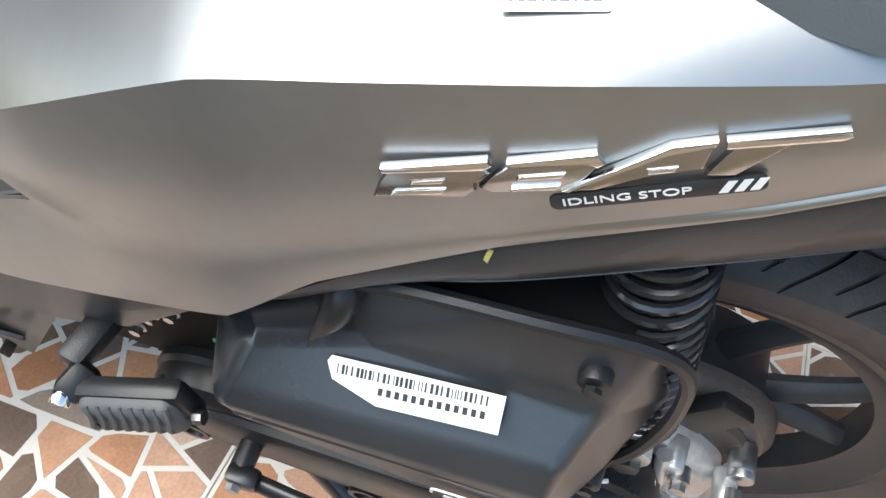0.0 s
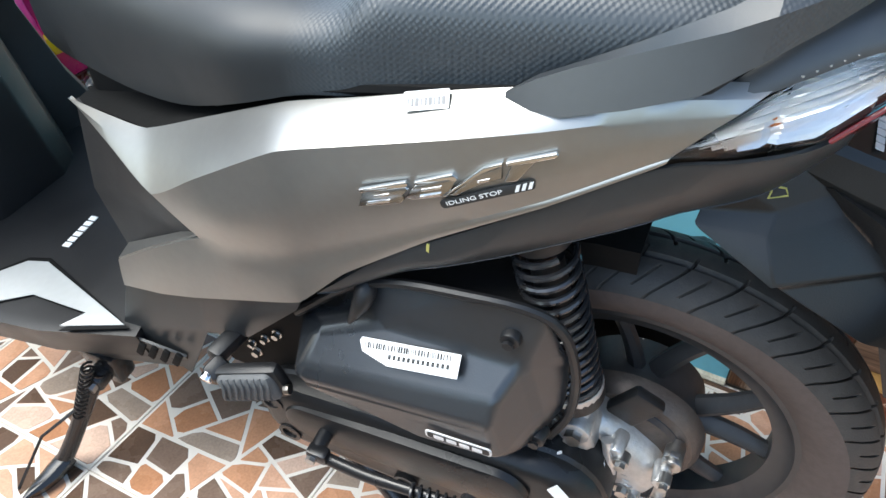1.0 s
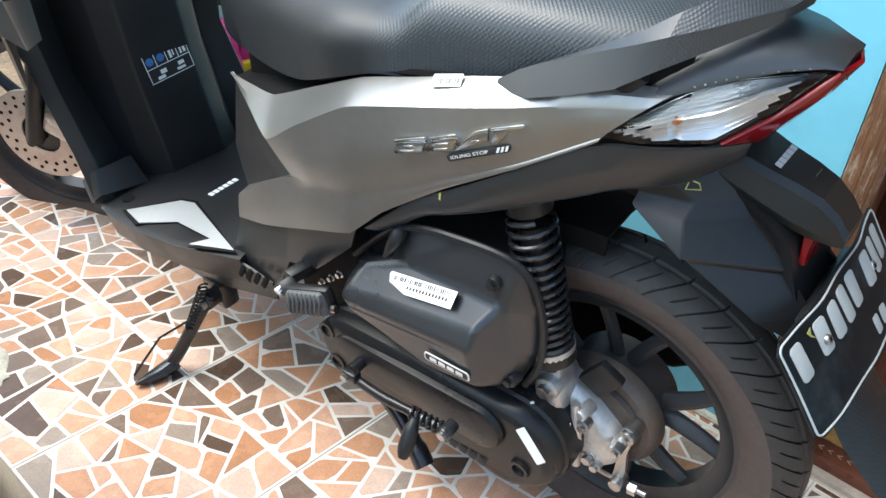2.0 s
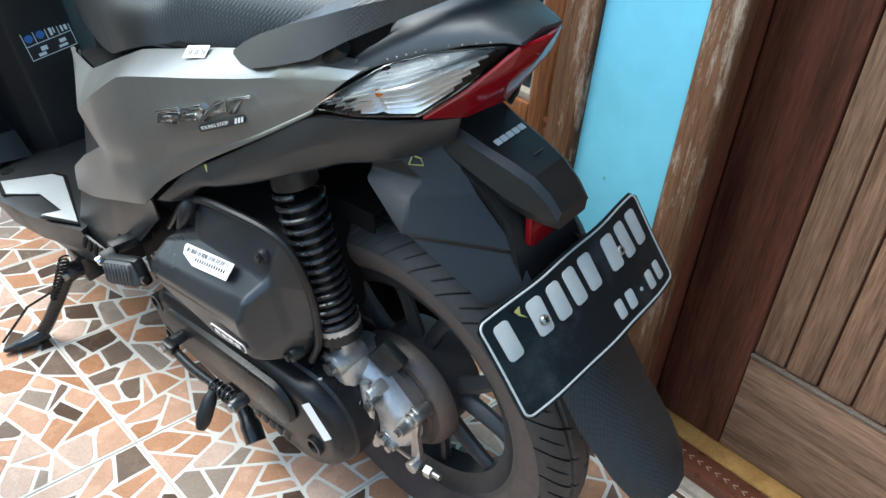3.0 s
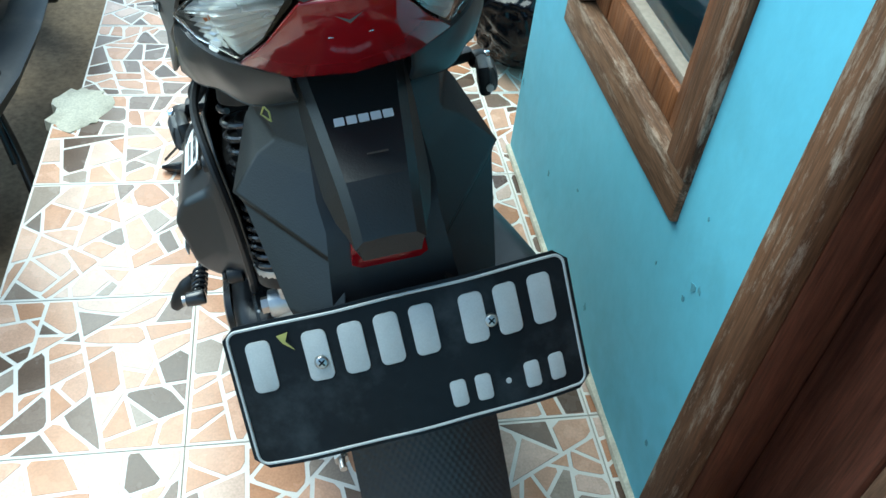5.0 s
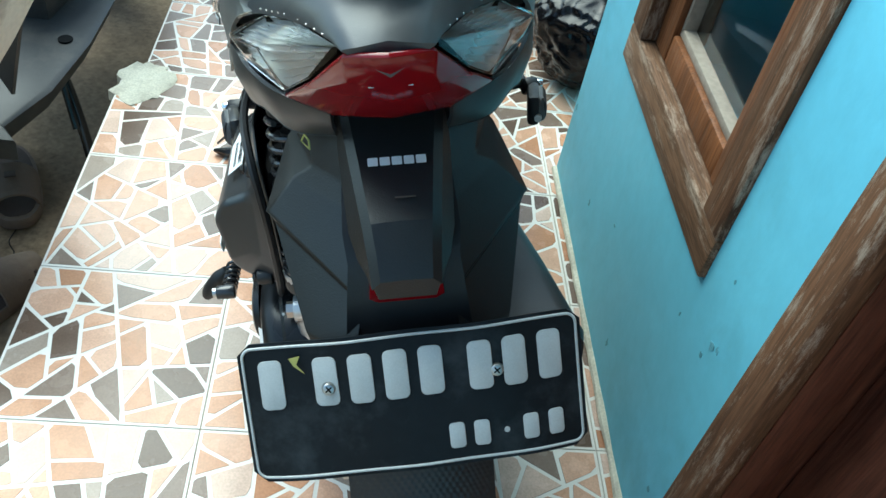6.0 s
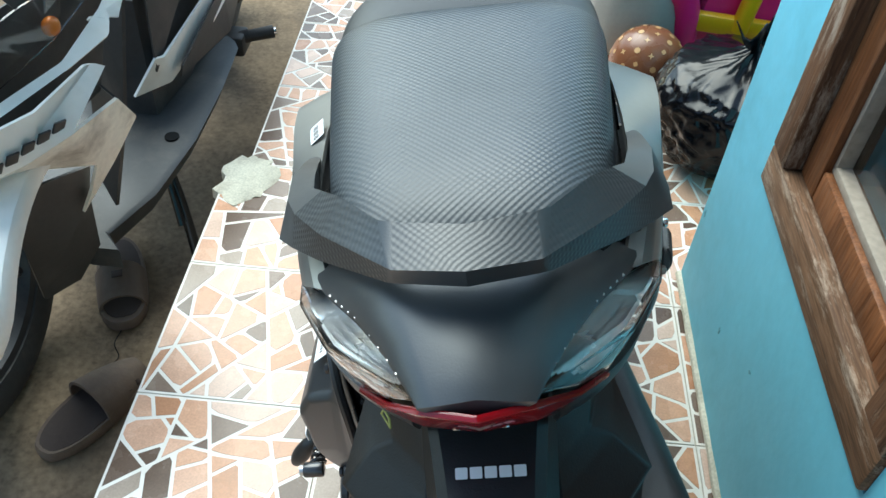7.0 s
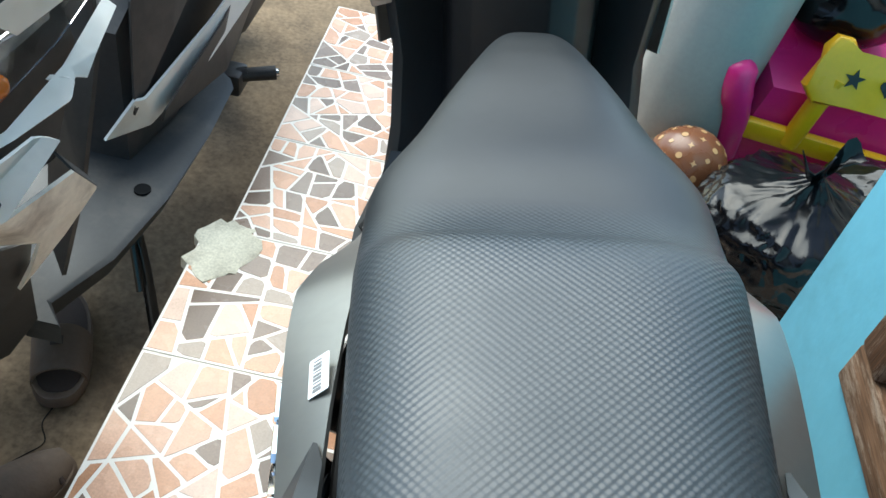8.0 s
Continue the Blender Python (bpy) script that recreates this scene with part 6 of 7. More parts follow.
for k in range(6):
    box(bm, (0.007, 0.011, 0.0012), (-0.086 + 0.0095 * k, 0.660, 0.3200), 0, (-10, 0, 0))
P("floor_lettering", bm, "white_label", "row of small white blocks on the footboard")
# outer front panels, light grey
for s, _ in SIDES:
    P("front_panel", facets(dict(a=(0.196, 0.925, 0.46), b=(0.205, 0.925, 0.62), c=(0.185, 0.885, 0.78), d=(0.13, 0.90, 0.90), e=(0.06, 1.06, 0.86), f=(0.11, 1.11, 0.66), g=(0.12, 1.09, 0.50), h=(0.165, 0.99, 0.44)), ["a b f g h", "b c e f", "c d e"], 0.004, s, 0.005), "paint", "titanium-grey front panel")
P("shield_edge", facets(dict(a=(0.206, 0.866, 0.620), b=(0.166, 0.872, 0.612), c=(0.168, 0.872, 0.549), d=(0.194, 0.872, 0.541), e=(0.208, 0.905, 0.560), f=(0.214, 0.900, 0.630)), ["a b c d", "a d e f"], 0.004, -1, 0.002), "paint", "titanium-grey edge piece of the front panel")
bm = B()
loft(bm, [[(-w, y, z), (0, y + d, z + 0.01), (w, y, z), (0, y - 0.12, z)] for y, z, w, d in ((1.07, 0.5, 0.12, 0.02), (1.09, 0.66, 0.11, 0.04), (1.05, 0.86, 0.06, 0.03))])
P("nose", bm, "dark", "charcoal nose panel")

# ---- the white scooter in the yard, facing the other way: x to its right, y ahead, from under its rear axle ----
other = empty("scooter", pose(-0.83, 1.615, LOW, 0, 0, 180), "old white scooter with mud-stained fairing parked in the yard", "scooter")


def Q(name, bm, material, label="", parent=None, angle=40):
    return part(name, bm, material, parent or other, label, angle)


# leaning towards the terrace: w is given as the side next to the terrace stands, the far side leans the other way
def lean(d, s):
    return {n: (w if s < 0 else w - 0.22 * (z - 0.1), y, z) for n, (w, y, z) in d.items()}


def upright(d, s):
    return {n: (w - s * 0.11 * (z - 0.1), y, z) for n, (w, y, z) in d.items()}


for s in (-1, 1):
    lip = Q("fairing_lip", facets(lean(dict(r=(0.219, 1.068, 0.496), t=(0.222, 1.118, 0.562), w=(0.207, 1.236, 0.583), l=(0.160, 1.279, 0.562), k=(0.100, 1.345, 0.550), g=(0.086, 1.280, 0.515), b=(0.134, 1.205, 0.492), n=(0.184, 1.150, 0.466),
                                            p=(0.138, 1.150, 0.362), m=(0.186, 1.104, 0.436), q=(0.162, 1.150, 0.412)), s),
                                  ["r t w n", "w l b n", "l k g b", "r n q m", "m q p"], 0.005, s, 0.004, seg=3), "dirty_white", "beige lower fairing with brown mud stains", angle=60)
    part("lip_return", facets(lean(dict(a=(0.221, 1.116, 0.562), b=(0.218, 1.066, 0.496), c=(0.186, 1.100, 0.436), d=(0.170, 1.090, 0.440), e=(0.196, 1.052, 0.500), f=(0.196, 1.108, 0.578)), s), ["a b e f", "b c d e"], 0.003, s, 0.002), "old_grey", lip, "grey folded edge of the fairing")
    wl = Q("fairing_wing", facets(lean(dict(a=(0.241, 1.166, 0.648), b=(0.230, 1.172, 0.655), c=(0.219, 1.177, 0.653), d=(0.187, 1.265, 0.638), e=(0.120, 1.350, 0.630), f=(0.178, 1.262, 0.596), g=(0.130, 1.335, 0.586), h=(0.108, 1.348, 0.562), i=(0.160, 1.277, 0.562), j=(0.208, 1.235, 0.584)), s),
                                  ["a b f j", "b c d f", "d e g f", "f g h i j"], 0.004, s, 0.003, seg=3), "white_plastic", "white fairing wing with a creased face", angle=30)
    if s < 0:
        for q in range(5):
            p = Vector((-0.199, 1.243, 0.602)).lerp(Vector((-0.146, 1.318, 0.584)), q / 4)
            part("name_mark", box(B(), (0.003, 0.017, 0.020), p, 0.0005, (10, -24, -33)), "ink", wl, "black block")
    Q("headlight_surround", facets(lean(dict(a=(0.128, 1.330, 0.632), b=(0.132, 1.310, 0.648), c=(0.196, 1.188, 0.663), d=(0.216, 1.085, 0.684), e=(0.217, 0.990, 0.720), f=(0.229, 0.985, 0.708), g=(0.234, 1.050, 0.690), h=(0.230, 1.074, 0.666), i=(0.224, 1.090, 0.676), j=(0.232, 1.111, 0.664), k=(0.204, 1.190, 0.655)), s),
                                   ["a b c k", "c d j k", "d i j", "d g h i", "d e f g"], 0.006, s, 0.004, seg=3), "white_plastic", "white stepped band under the headlight", angle=30)
    Q("gap_panel", facets(upright(dict(a=(0.040, 1.31, 0.50), b=(0.140, 1.10, 0.56), c=(0.140, 1.04, 0.68), d=(0.128, 1.05, 0.74), e=(0.05, 1.29, 0.65)), s), ["a b c d e"], 0.004, s, 0), "old_black", "black gap behind the fairing")
    hl = dict(a=(0.146, 1.285, 0.664), b=(0.188, 1.175, 0.686), c=(0.206, 1.080, 0.708), d=(0.211, 1.000, 0.730), e=(0.205, 1.018, 0.742), f=(0.196, 1.135, 0.746), g=(0.176, 1.220, 0.750), h=(0.130, 1.300, 0.725))
    Q("headlight", facets(lean(hl, s), ["a b f g h", "b c d e f"], 0.003, s, 0.002), "glass", "clear scratched headlight lens")
    bowl = Q("headlight_bowl", facets(lean({n: (w - 0.022, y - 0.012, z - 0.004) for n, (w, y, z) in hl.items()}, s), ["a b f g h", "b c d e f"], 0.003, s, 0.002), "old_grey", "grey reflector bowl")
    part("reflector", facets(lean(dict(a=(0.176, 1.160, 0.715), b=(0.194, 1.060, 0.728), c=(0.192, 1.066, 0.742), d=(0.178, 1.150, 0.738)), s), ["a b c d"], 0.003, s, 0), "reflector", bowl, "bright reflector strip")
    bm = B()
    bmesh.ops.create_uvsphere(bm, u_segments=14, v_segments=10, radius=0.013, matrix=Matrix.Translation((-0.182, 1.165, 0.700) if s < 0 else (0.060, 1.165, 0.700)))
    Q("indicator", bm, "amber", "amber indicator bulb")
    cw = Q("upper_cowl", facets(lean(dict(a=(0.203, 1.145, 0.752), b=(0.213, 1.012, 0.748), c=(0.226, 0.995, 0.772), d=(0.226, 1.120, 0.812), e=(0.196, 1.185, 0.790)), s), ["a b c d e"], 0.004, s, 0.003), "white_plastic", "white upper cowl over the headlight")
    if s < 0:
        for q, ink in enumerate(("blue_ink", "red_lens", "blue_ink")):
            part("decal_bar", box(B(), (0.003, 0.009, 0.030), (-0.2245 + 0.002 * q, 1.100 - 0.022 * q, 0.7850 - 0.002 * q), 0.0005, (8, -62, 8)), ink, cw, "coloured decal bar")
    Q("cowl_seam", facets(lean(dict(a=(0.180, 1.222, 0.752), b=(0.196, 1.188, 0.786), c=(0.222, 1.122, 0.815), d=(0.205, 1.150, 0.835), e=(0.160, 1.235, 0.790)), s), ["a b c d e"], 0.004, s, 0), "old_black", "black trim beside the cowl")
    # leg shield and lower dark body
    Q("leg_shield", facets(upright(dict(a=(0.120, 1.05, 0.290), b=(0.150, 1.045, 0.47), c=(0.150, 1.00, 0.66), d=(0.12, 0.97, 0.84), e=(0.06, 0.93, 0.84), f=(0.07, 0.96, 0.60), g=(0.07, 0.99, 0.30)), s), ["a b f g", "b c e f", "c d e"], 0.006, s, 0.004), "old_black", "dusty black inner leg shield")
    Q("lower_fairing", facets(upright(dict(a=(0.100, 1.10, 0.240), b=(0.112, 1.13, 0.38), c=(0.125, 1.14, 0.45), d=(0.04, 1.24, 0.46), e=(0.04, 1.20, 0.20), f=(0.070, 1.13, 0.18)), s), ["a b e f", "b c d e"], 0.004, s, 0.004), "old_black", "dusty black lower fairing")
    Q("side_blade", facets(lean(dict(a=(0.085, 0.785, 0.322), b=(0.124, 0.694, 0.302), c=(0.179, 0.550, 0.362), d=(0.212, 0.405, 0.422), e=(0.212, 0.10, 0.590), f=(0.200, 0.03, 0.655), g=(0.205, 0.390, 0.480), h=(0.172, 0.535, 0.424), i=(0.136, 0.733, 0.384), j=(0.124, 0.747, 0.387)), s),
                           ["a b i j", "b c h i", "c d g h", "d e f g"], 0.005, s, 0.005, seg=3), "white_plastic", "white side blade panel", angle=40)
    Q("side_panel", facets(upright(dict(a=(0.125, 0.70, 0.320), b=(0.165, 0.48, 0.300), c=(0.150, 0.20, 0.40), d=(0.14, 0.10, 0.58), e=(0.155, 0.5, 0.42), f=(0.128, 0.70, 0.345)), s), ["a b e f", "b c d e"], 0.004, s, 0.004), "old_black", "dusty brown-black lower side panel")
    Q("upper_panel", facets(upright(dict(a=(0.095, 0.75, 0.36), b=(0.110, 0.64, 0.46), c=(0.115, 0.40, 0.60), d=(0.12, 0.05, 0.70), e=(0.08, 0.05, 0.75), f=(0.08, 0.55, 0.68), g=(0.07, 0.72, 0.55)), s), ["a b f g", "b c d e f"], 0.004, s, 0.004), "old_black", "dark upper side panel")
# footboard with its plugs
bm = B()
rings = []
for y, w, z in ((1.085, 0.03, 0.215), (1.05, 0.085, 0.222), (0.95, 0.140, 0.236), (0.80, 0.172, 0.250), (0.62, 0.178, 0.252), (0.46, 0.170, 0.250), (0.40, 0.14, 0.250)):
    o = -0.022 - (0.085 if y > 1.06 else 0.0)
    rings.append([(o - w, y, z - 0.006), (o - w * 0.92, y, z), (o + w * 0.92, y, z), (o + w, y, z - 0.006), (o + w * 0.9, y, z - 0.045), (o - w * 0.9, y, z - 0.045)])
loft(bm, rings)
rounded(bm, 0.004, 2, 30)
fb = Q("footboard", bm, "old_grey", "worn grey plastic footboard")
for s in (-1, 1):
    part("plug", cyl(B(), (s * 0.127 - 0.022, 0.804, 0.240), (s * 0.127 - 0.022, 0.804, 0.2525), 0.014, seg=18), "inner", fb, "round black plug")
# tunnel, seat block, tail as one dark body with a seat
bm = B()
loft(bm, [[(-0.05 - w, y, z0), (-0.05 + w, y, z0), (-0.06 + w * 0.8, y, z1), (-0.06 - w * 0.8, y, z1)] for y, w, z0, z1 in ((0.74, 0.05, 0.25, 0.50), (0.6, 0.08, 0.26, 0.60), (0.3, 0.10, 0.35, 0.66), (-0.1, 0.08, 0.5, 0.70))])
Q("body_core", bm, "old_black", "dark inner body")
bm = B()
rings = []
for y, w, z0, z1 in ((0.70, 0.03, 0.60, 0.66), (0.62, 0.07, 0.60, 0.70), (0.4, 0.11, 0.62, 0.72), (0.15, 0.11, 0.66, 0.78), (-0.1, 0.08, 0.68, 0.78), (-0.16, 0.04, 0.69, 0.75)):
    rings.append([(-0.075 + w * math.sin(a), y, z0 + (z1 - z0) * (0.5 - 0.5 * math.cos(a)) ** 0.6) for a in (2 * math.pi * q / 20 for q in range(20))])
Q("seat", loft(bm, rings), "old_black", "black vinyl seat")
# wheels, fork cover and mudguard


def plain_wheel(name, y):
    w = empty(name, Matrix.Identity(4), "", "")
    w.parent = other
    w.matrix_local = pose(0.055 if y > 1 else 0, y, 0.2495, 0, 0, 0)
    part("tyre", lathe(B(), [(0.182, -0.03), (0.205, -0.04), (0.235, -0.036), (0.248, -0.015), (0.2495, 0), (0.248, 0.015), (0.235, 0.036), (0.205, 0.04), (0.182, 0.03)], 64), "rubber", w)
    part("rim", lathe(B(), [(0.187, -0.028), (0.170, -0.022), (0.162, 0), (0.170, 0.022), (0.187, 0.028)], 48), "rim", w)
    for q in range(5):
        a = 2 * math.pi * q / 5
        part("spoke", tube(B(), [(0, 0.02 * math.cos(a), 0.02 * math.sin(a)), (0, 0.168 * math.cos(a), 0.168 * math.sin(a))], [0.016, 0.011], 8), "rim", w)
    part("hub", lathe(B(), [(0.010, -0.045), (0.036, -0.045), (0.042, 0.03), (0.010, 0.045)], 28), "rim", w)
    return tagged(w, "black alloy wheel with a dusty tyre")


plain_wheel("front_wheel", 1.235)
plain_wheel("rear_wheel", 0.0)
bm = B()
rows = []
for q in range(15):
    a = radians(31 + 83 * q / 14)
    wd = 0.090 - 0.022 * max(0.0, (3 - q) / 3) ** 2
    rows.append([(-0.050 - 0.033 * (14 - q) / 14 + u * wd, 1.235 + 0.284 * math.cos(a) * rr, 0.249 + 0.284 * math.sin(a) * rr) for u, rr in ((-1, 0.90), (-1, 0.965), (-0.94, 1.005), (-0.5, 1.025), (0, 1.03), (0.5, 1.025), (0.94, 1.005), (1, 0.965), (1, 0.90))])
loft(bm, rows, closed=False, caps=False)
thicken(bm, 0.004)
rounded(bm, 0.003, 2, 28)
Q("mudguard", bm, "white_plastic", "white front mudguard", angle=30)
bm = B()
for s in (-1, 1):
    tube(bm, [(s * 0.052 + 0.055, 1.235, 0.249), (s * 0.052 - 0.030, 1.13, 0.52)], 0.015, 12)
Q("fork", bm, "old_black", "dark fork legs")
bm = B()
tube(bm, smooth_path([(-0.13, 0.82, 0.215), (-0.165, 0.86, 0.13), (-0.197, 0.91, 0.035), (-0.205, 0.925, 0.009)], 4), 0.011, 10)
tube(bm, [(-0.197, 0.90, 0.012), (-0.208, 0.96, 0.010)], 0.010, 10)
tube(bm, [(-0.140, 0.845, 0.205), (-0.175, 0.905, 0.11)], 0.0065, 8)
Q("side_stand", bm, "spring", "black side stand")
bm = B()
box(bm, (0.05, 0.06, 0.05), (-0.17, 0.40, 0.225), 0.008)
cyl(bm, (-0.18, 0.40, 0.235), (-0.20, 0.392, 0.238), 0.016, seg=14)
tube(bm, [(-0.195, 0.395, 0.237), (-0.253, 0.372, 0.243)], [0.014, 0.015], 12)
pg = Q("pillion_peg", bm, "old_black", "dusty foot peg")
part("end_cap", cyl(B(), (-0.253, 0.372, 0.243), (-0.258, 0.370, 0.2435), 0.009, seg=12), "chrome", pg, "bright end cap")
bm = B()
box(bm, (0.12, 0.16, 0.13), (-0.03, 0.34, 0.27), 0.02)
box(bm, (0.09, 0.30, 0.10), (-0.11, 0.12, 0.28), 0.03)
Q("engine", bm, "old_black", "dusty engine and drive case")
# plain grey front plate above the headlight
fp = Q("number_plate", box(B(), (0.19, 0.004, 0.085), (-0.075, 1.17, 0.905), 0.002, (-38, 0, 0)), "grey_plate", "dark grey number plate with pale bars")
for q in range(5):
    part("plate_bar", box(B(), (0.016, 0.003, 0.034), (-0.145 + 0.033 * q, 1.1725, 0.908), 0.001, (-38, 0, 0)), "plate_white", fp)

# ---- sandals on the yard floor ----


def sandal(m, strap_closed, label):
    s = empty("sandal", m, label, "sandal", group="pair of sandals")
    out = []
    for q in range(28):
        a = 2 * math.pi * q / 28
        y = (0.113 if strap_closed else 0.122) * math.copysign(abs(math.cos(a)) ** 0.7, math.cos(a))
        w = 0.045 + 0.004 * math.cos(a) - 0.003 * math.cos(2 * a)
        out.append((w * math.copysign(abs(math.sin(a)) ** 0.68, math.sin(a)), y))
    bm = B()
    loft(bm, [[(x * f, y * f, z) for x, y in out] for f, z in ((0.94, 0.0), (1.0, 0.006), (1.0, 0.020), (0.97, 0.026), (0.86, 0.024), (0.5, 0.022), (0.05, 0.0215))])
    part("sole", bm, "sandal", s, "worn brown foam sole")
    bm = B()
    loft(bm, [[(x * f * 0.86, y * f * 0.9 - 0.004, z) for x, y in out] for f, z in ((1.0, 0.0215), (0.98, 0.0255), (0.1, 0.0250))])
    part("footbed", bm, "sandal_in", s, "worn dark footbed")
    rows = []
    for q in range(11):
        t = q / 10
        y = -0.005 + t * (0.112 if strap_closed else 0.085)
        shrink = math.sqrt(max(0.02, 1 - (y / 0.118) ** 2)) if strap_closed else 1 - 0.10 * t
        h = (0.078 - 0.046 * t) if strap_closed else 0.062 - 0.012 * t
        rows.append([((0.049 * shrink) * math.cos(a), y, 0.014 + (h - 0.006) * math.sin(a) ** 0.8) for a in (math.pi * k / 14 for k in range(15))])
    bm = loft(B(), rows, closed=False, caps=False)
    thicken(bm, 0.005)
    st = part("strap", bm, "sandal", s, "wide brown foam strap", angle=50)
    if strap_closed:
        for q in range(3):
            bm = B()
            cyl(bm, (0.030, 0.03 + 0.022 * q, 0.036), (0.0415 - 0.002 * q, 0.03 + 0.022 * q, 0.0365 - 0.003 * q), 0.005, seg=10)
            part("vent", bm, "sandal_in", st)
    else:
        part("stamp", box(B(), (0.02, 0.018, 0.002), (0, 0.03, 0.0685), 0.0008), "sandal_in", st, "square stamped mark")
    return s


sandal(pose(-0.767, 0.632, LOW + 0.001, 0, 0, 202), False, "worn brown foam slide sandal on the concrete")
sandal(pose(-0.712, 0.335, LOW + 0.001, 0, 0, -27), True, "worn brown foam clog sandal on the concrete")

# ---- recess: bag, ball, roll, toys ----


def bin_bag(m, r, h, seed, label):
    rnd = random.Random(seed)
    bm = B()
    bmesh.ops.create_icosphere(bm, subdivisions=6, radius=1.0)
    for v in bm.verts:
        d = v.co.normalized()
        a = math.atan2(d.y, d.x)
        z = d.z
        sv = Vector((seed, 2 * seed, 0))
        warp = d + 0.25 * noise.noise_vector(d * 3 + sv)
        fold = 0.14 * noise.noise(d * 2.0 + sv) - 0.12 * abs(noise.noise(warp * 3.2 + sv)) - 0.06 * abs(noise.noise(warp * 7.5 + sv)) + 0.05
        neck = max(0.0, (z - 0.55) / 0.45)
        rad = (1 - 0.80 * neck ** 0.8) * (1 + fold)
        pleat = 1 + 0.10 * neck * math.sin(9 * a + 2)
        zz = max(-0.82, z) if z < 0 else z
        v.co = Vector((d.x * r * rad * pleat, d.y * r * rad * pleat, (zz + 0.82) / 1.82 * h * (1 + 0.08 * fold)))
    b = thing("bin_bag", bm, "bag", label, "bag", m=m, angle=70)
    bm = B()
    rows = []
    for q in range(15):
        a = math.pi * q / 14
        rows.append([(0.060 * math.cos(a) * f, 0.030 * math.sin(2 * a) * f, h * 0.94 + 0.015 + 0.055 * (f - 0.3) + 0.012 * math.sin(5 * a + f * 4)) for f in (0.15, 0.5, 0.8, 1.0, 1.15)])
    loft(bm, rows, closed=False, caps=False)
    thicken(bm, 0.002)
    part("knot", bm, "bag", b, "crumpled tied top", angle=70)
    return b


bin_bag(pose(0.430, 0.985, 0.001, 0, 0, 20), 0.165, 0.262, 4, "shiny black bin bag tied at the top")
bin_bag(pose(0.66, 1.10, 0.001, 0, 0, 70), 0.15, 0.24, 9, "low shiny black bin bag leaning on the wall")
# ball with a small printed pattern
BR = 0.083
bm = B()
bmesh.ops.create_uvsphere(bm, u_segments=40, v_segments=24, radius=BR)
ball = thing("ball", bm, "ball", "brown vinyl ball with a small tan print", "ball", m=pose(0.272, 1.180, BR + 0.001, 20, 15, 0))
bm = B()
gold = math.pi * (3 - math.sqrt(5))
for k in range(90):
    z = 1 - 2 * (k + 0.5) / 90
    r = math.sqrt(1 - z * z)
    n_ = Vector((r * math.cos(gold * k), r * math.sin(gold * k), z))
    t = n_.orthogonal().normalized()
    mm = basis(n_ * (BR - 0.0004), t, n_.cross(t))
    if k % 3 == 0:
        out = [(0.0065 * math.cos(a), 0.0065 * math.sin(a)) for a in (2 * math.pi * q / 12 for q in range(12))]
    elif k % 3 == 1:
        out = [((0.007 if q % 2 else 0.003) * math.cos(a), (0.007 if q % 2 else 0.003) * math.sin(a)) for q, a in ((q, 2 * math.pi * q / 8) for q in range(8))]
    else:
        out = rrect(0.009, 0.009, 0.002, 2)
    prism(bm, out, 0.0009, mm)
part("print", bm, "ball_print", ball, "tan printed motifs")
# grey rolled cover
rings = []
for z, r in ((0.0, 0.112), (0.02, 0.120), (0.2, 0.124), (0.45, 0.124), (0.7, 0.122), (0.8, 0.115), (0.815, 0.10)):
    rings.append([((r + 0.005 * math.sin(5 * a + z * 6) + 0.003 * math.sin(11 * a)) * math.cos(a) + 0.02 * z, (r + 0.005 * math.sin(5 * a + z * 6)) * math.sin(a), z) for a in (2 * math.pi * q / 48 for q in range(48))])
roll = thing("rolled_mat", loft(B(), rings), "grey_cloth", "pale grey rolled mat standing on its end", "mat", m=pose(0.258, 1.375, 0.022, -10, 5, 0), angle=50)
# ride-on toy: pink body, yellow frame with a rounded panel
toy = empty("ride_on_toy", pose(0.615, 1.345, 0.001, 0, 0, 0), "pink and yellow plastic ride-on toy", "toy")
bm = B()
loft(bm, [[(x0, y, z0), (x1, y, z0), (x1 - 0.02, y, z1), (x0 + 0.03, y, z1)] for y, x0, x1, z0, z1 in ((-0.02, -0.23, 0.30, 0.03, 0.22), (0.10, -0.26, 0.32, 0.02, 0.275), (0.30, -0.26, 0.32, 0.02, 0.38), (0.36, -0.2, 0.3, 0.04, 0.38))])
rounded(bm, 0.03, 4, 20)
part("body", bm, "pink", toy, "bright pink moulded body", angle=60)
bm = B()
tube(bm, smooth_path([(-0.24, -0.03, 0.05), (-0.255, -0.045, 0.15), (-0.280, -0.045, 0.22), (-0.285, -0.03, 0.275)], 5), [0.030] * 8 + [0.034] * 6 + [0.026, 0.012], 14)
part("side_post", bm, "pink", toy, "pink side post", angle=60)
bm = B()
box(bm, (0.56, 0.03, 0.045), (0.04, -0.045, 0.115), 0.010, (0, 4, 0))
part("band", bm, "yellow", toy, "yellow band")
bm = B()
out = [(-0.16, -0.02), (-0.145, 0.035), (-0.15, 0.06), (-0.135, 0.085), (-0.105, 0.085), (-0.088, 0.062), (0.088, 0.062), (0.105, 0.085), (0.135, 0.085), (0.15, 0.06), (0.145, 0.035), (0.16, -0.02), (0.13, -0.05), (0.06, -0.035), (-0.06, -0.035), (-0.13, -0.05)]
pmx = basis((-0.008, -0.055, 0.275), (1, 0, -0.04), (0, 0.25, 1))
prism(bm, out, 0.022, pmx @ Matrix.Translation((0, 0, -0.01)), 0.006)
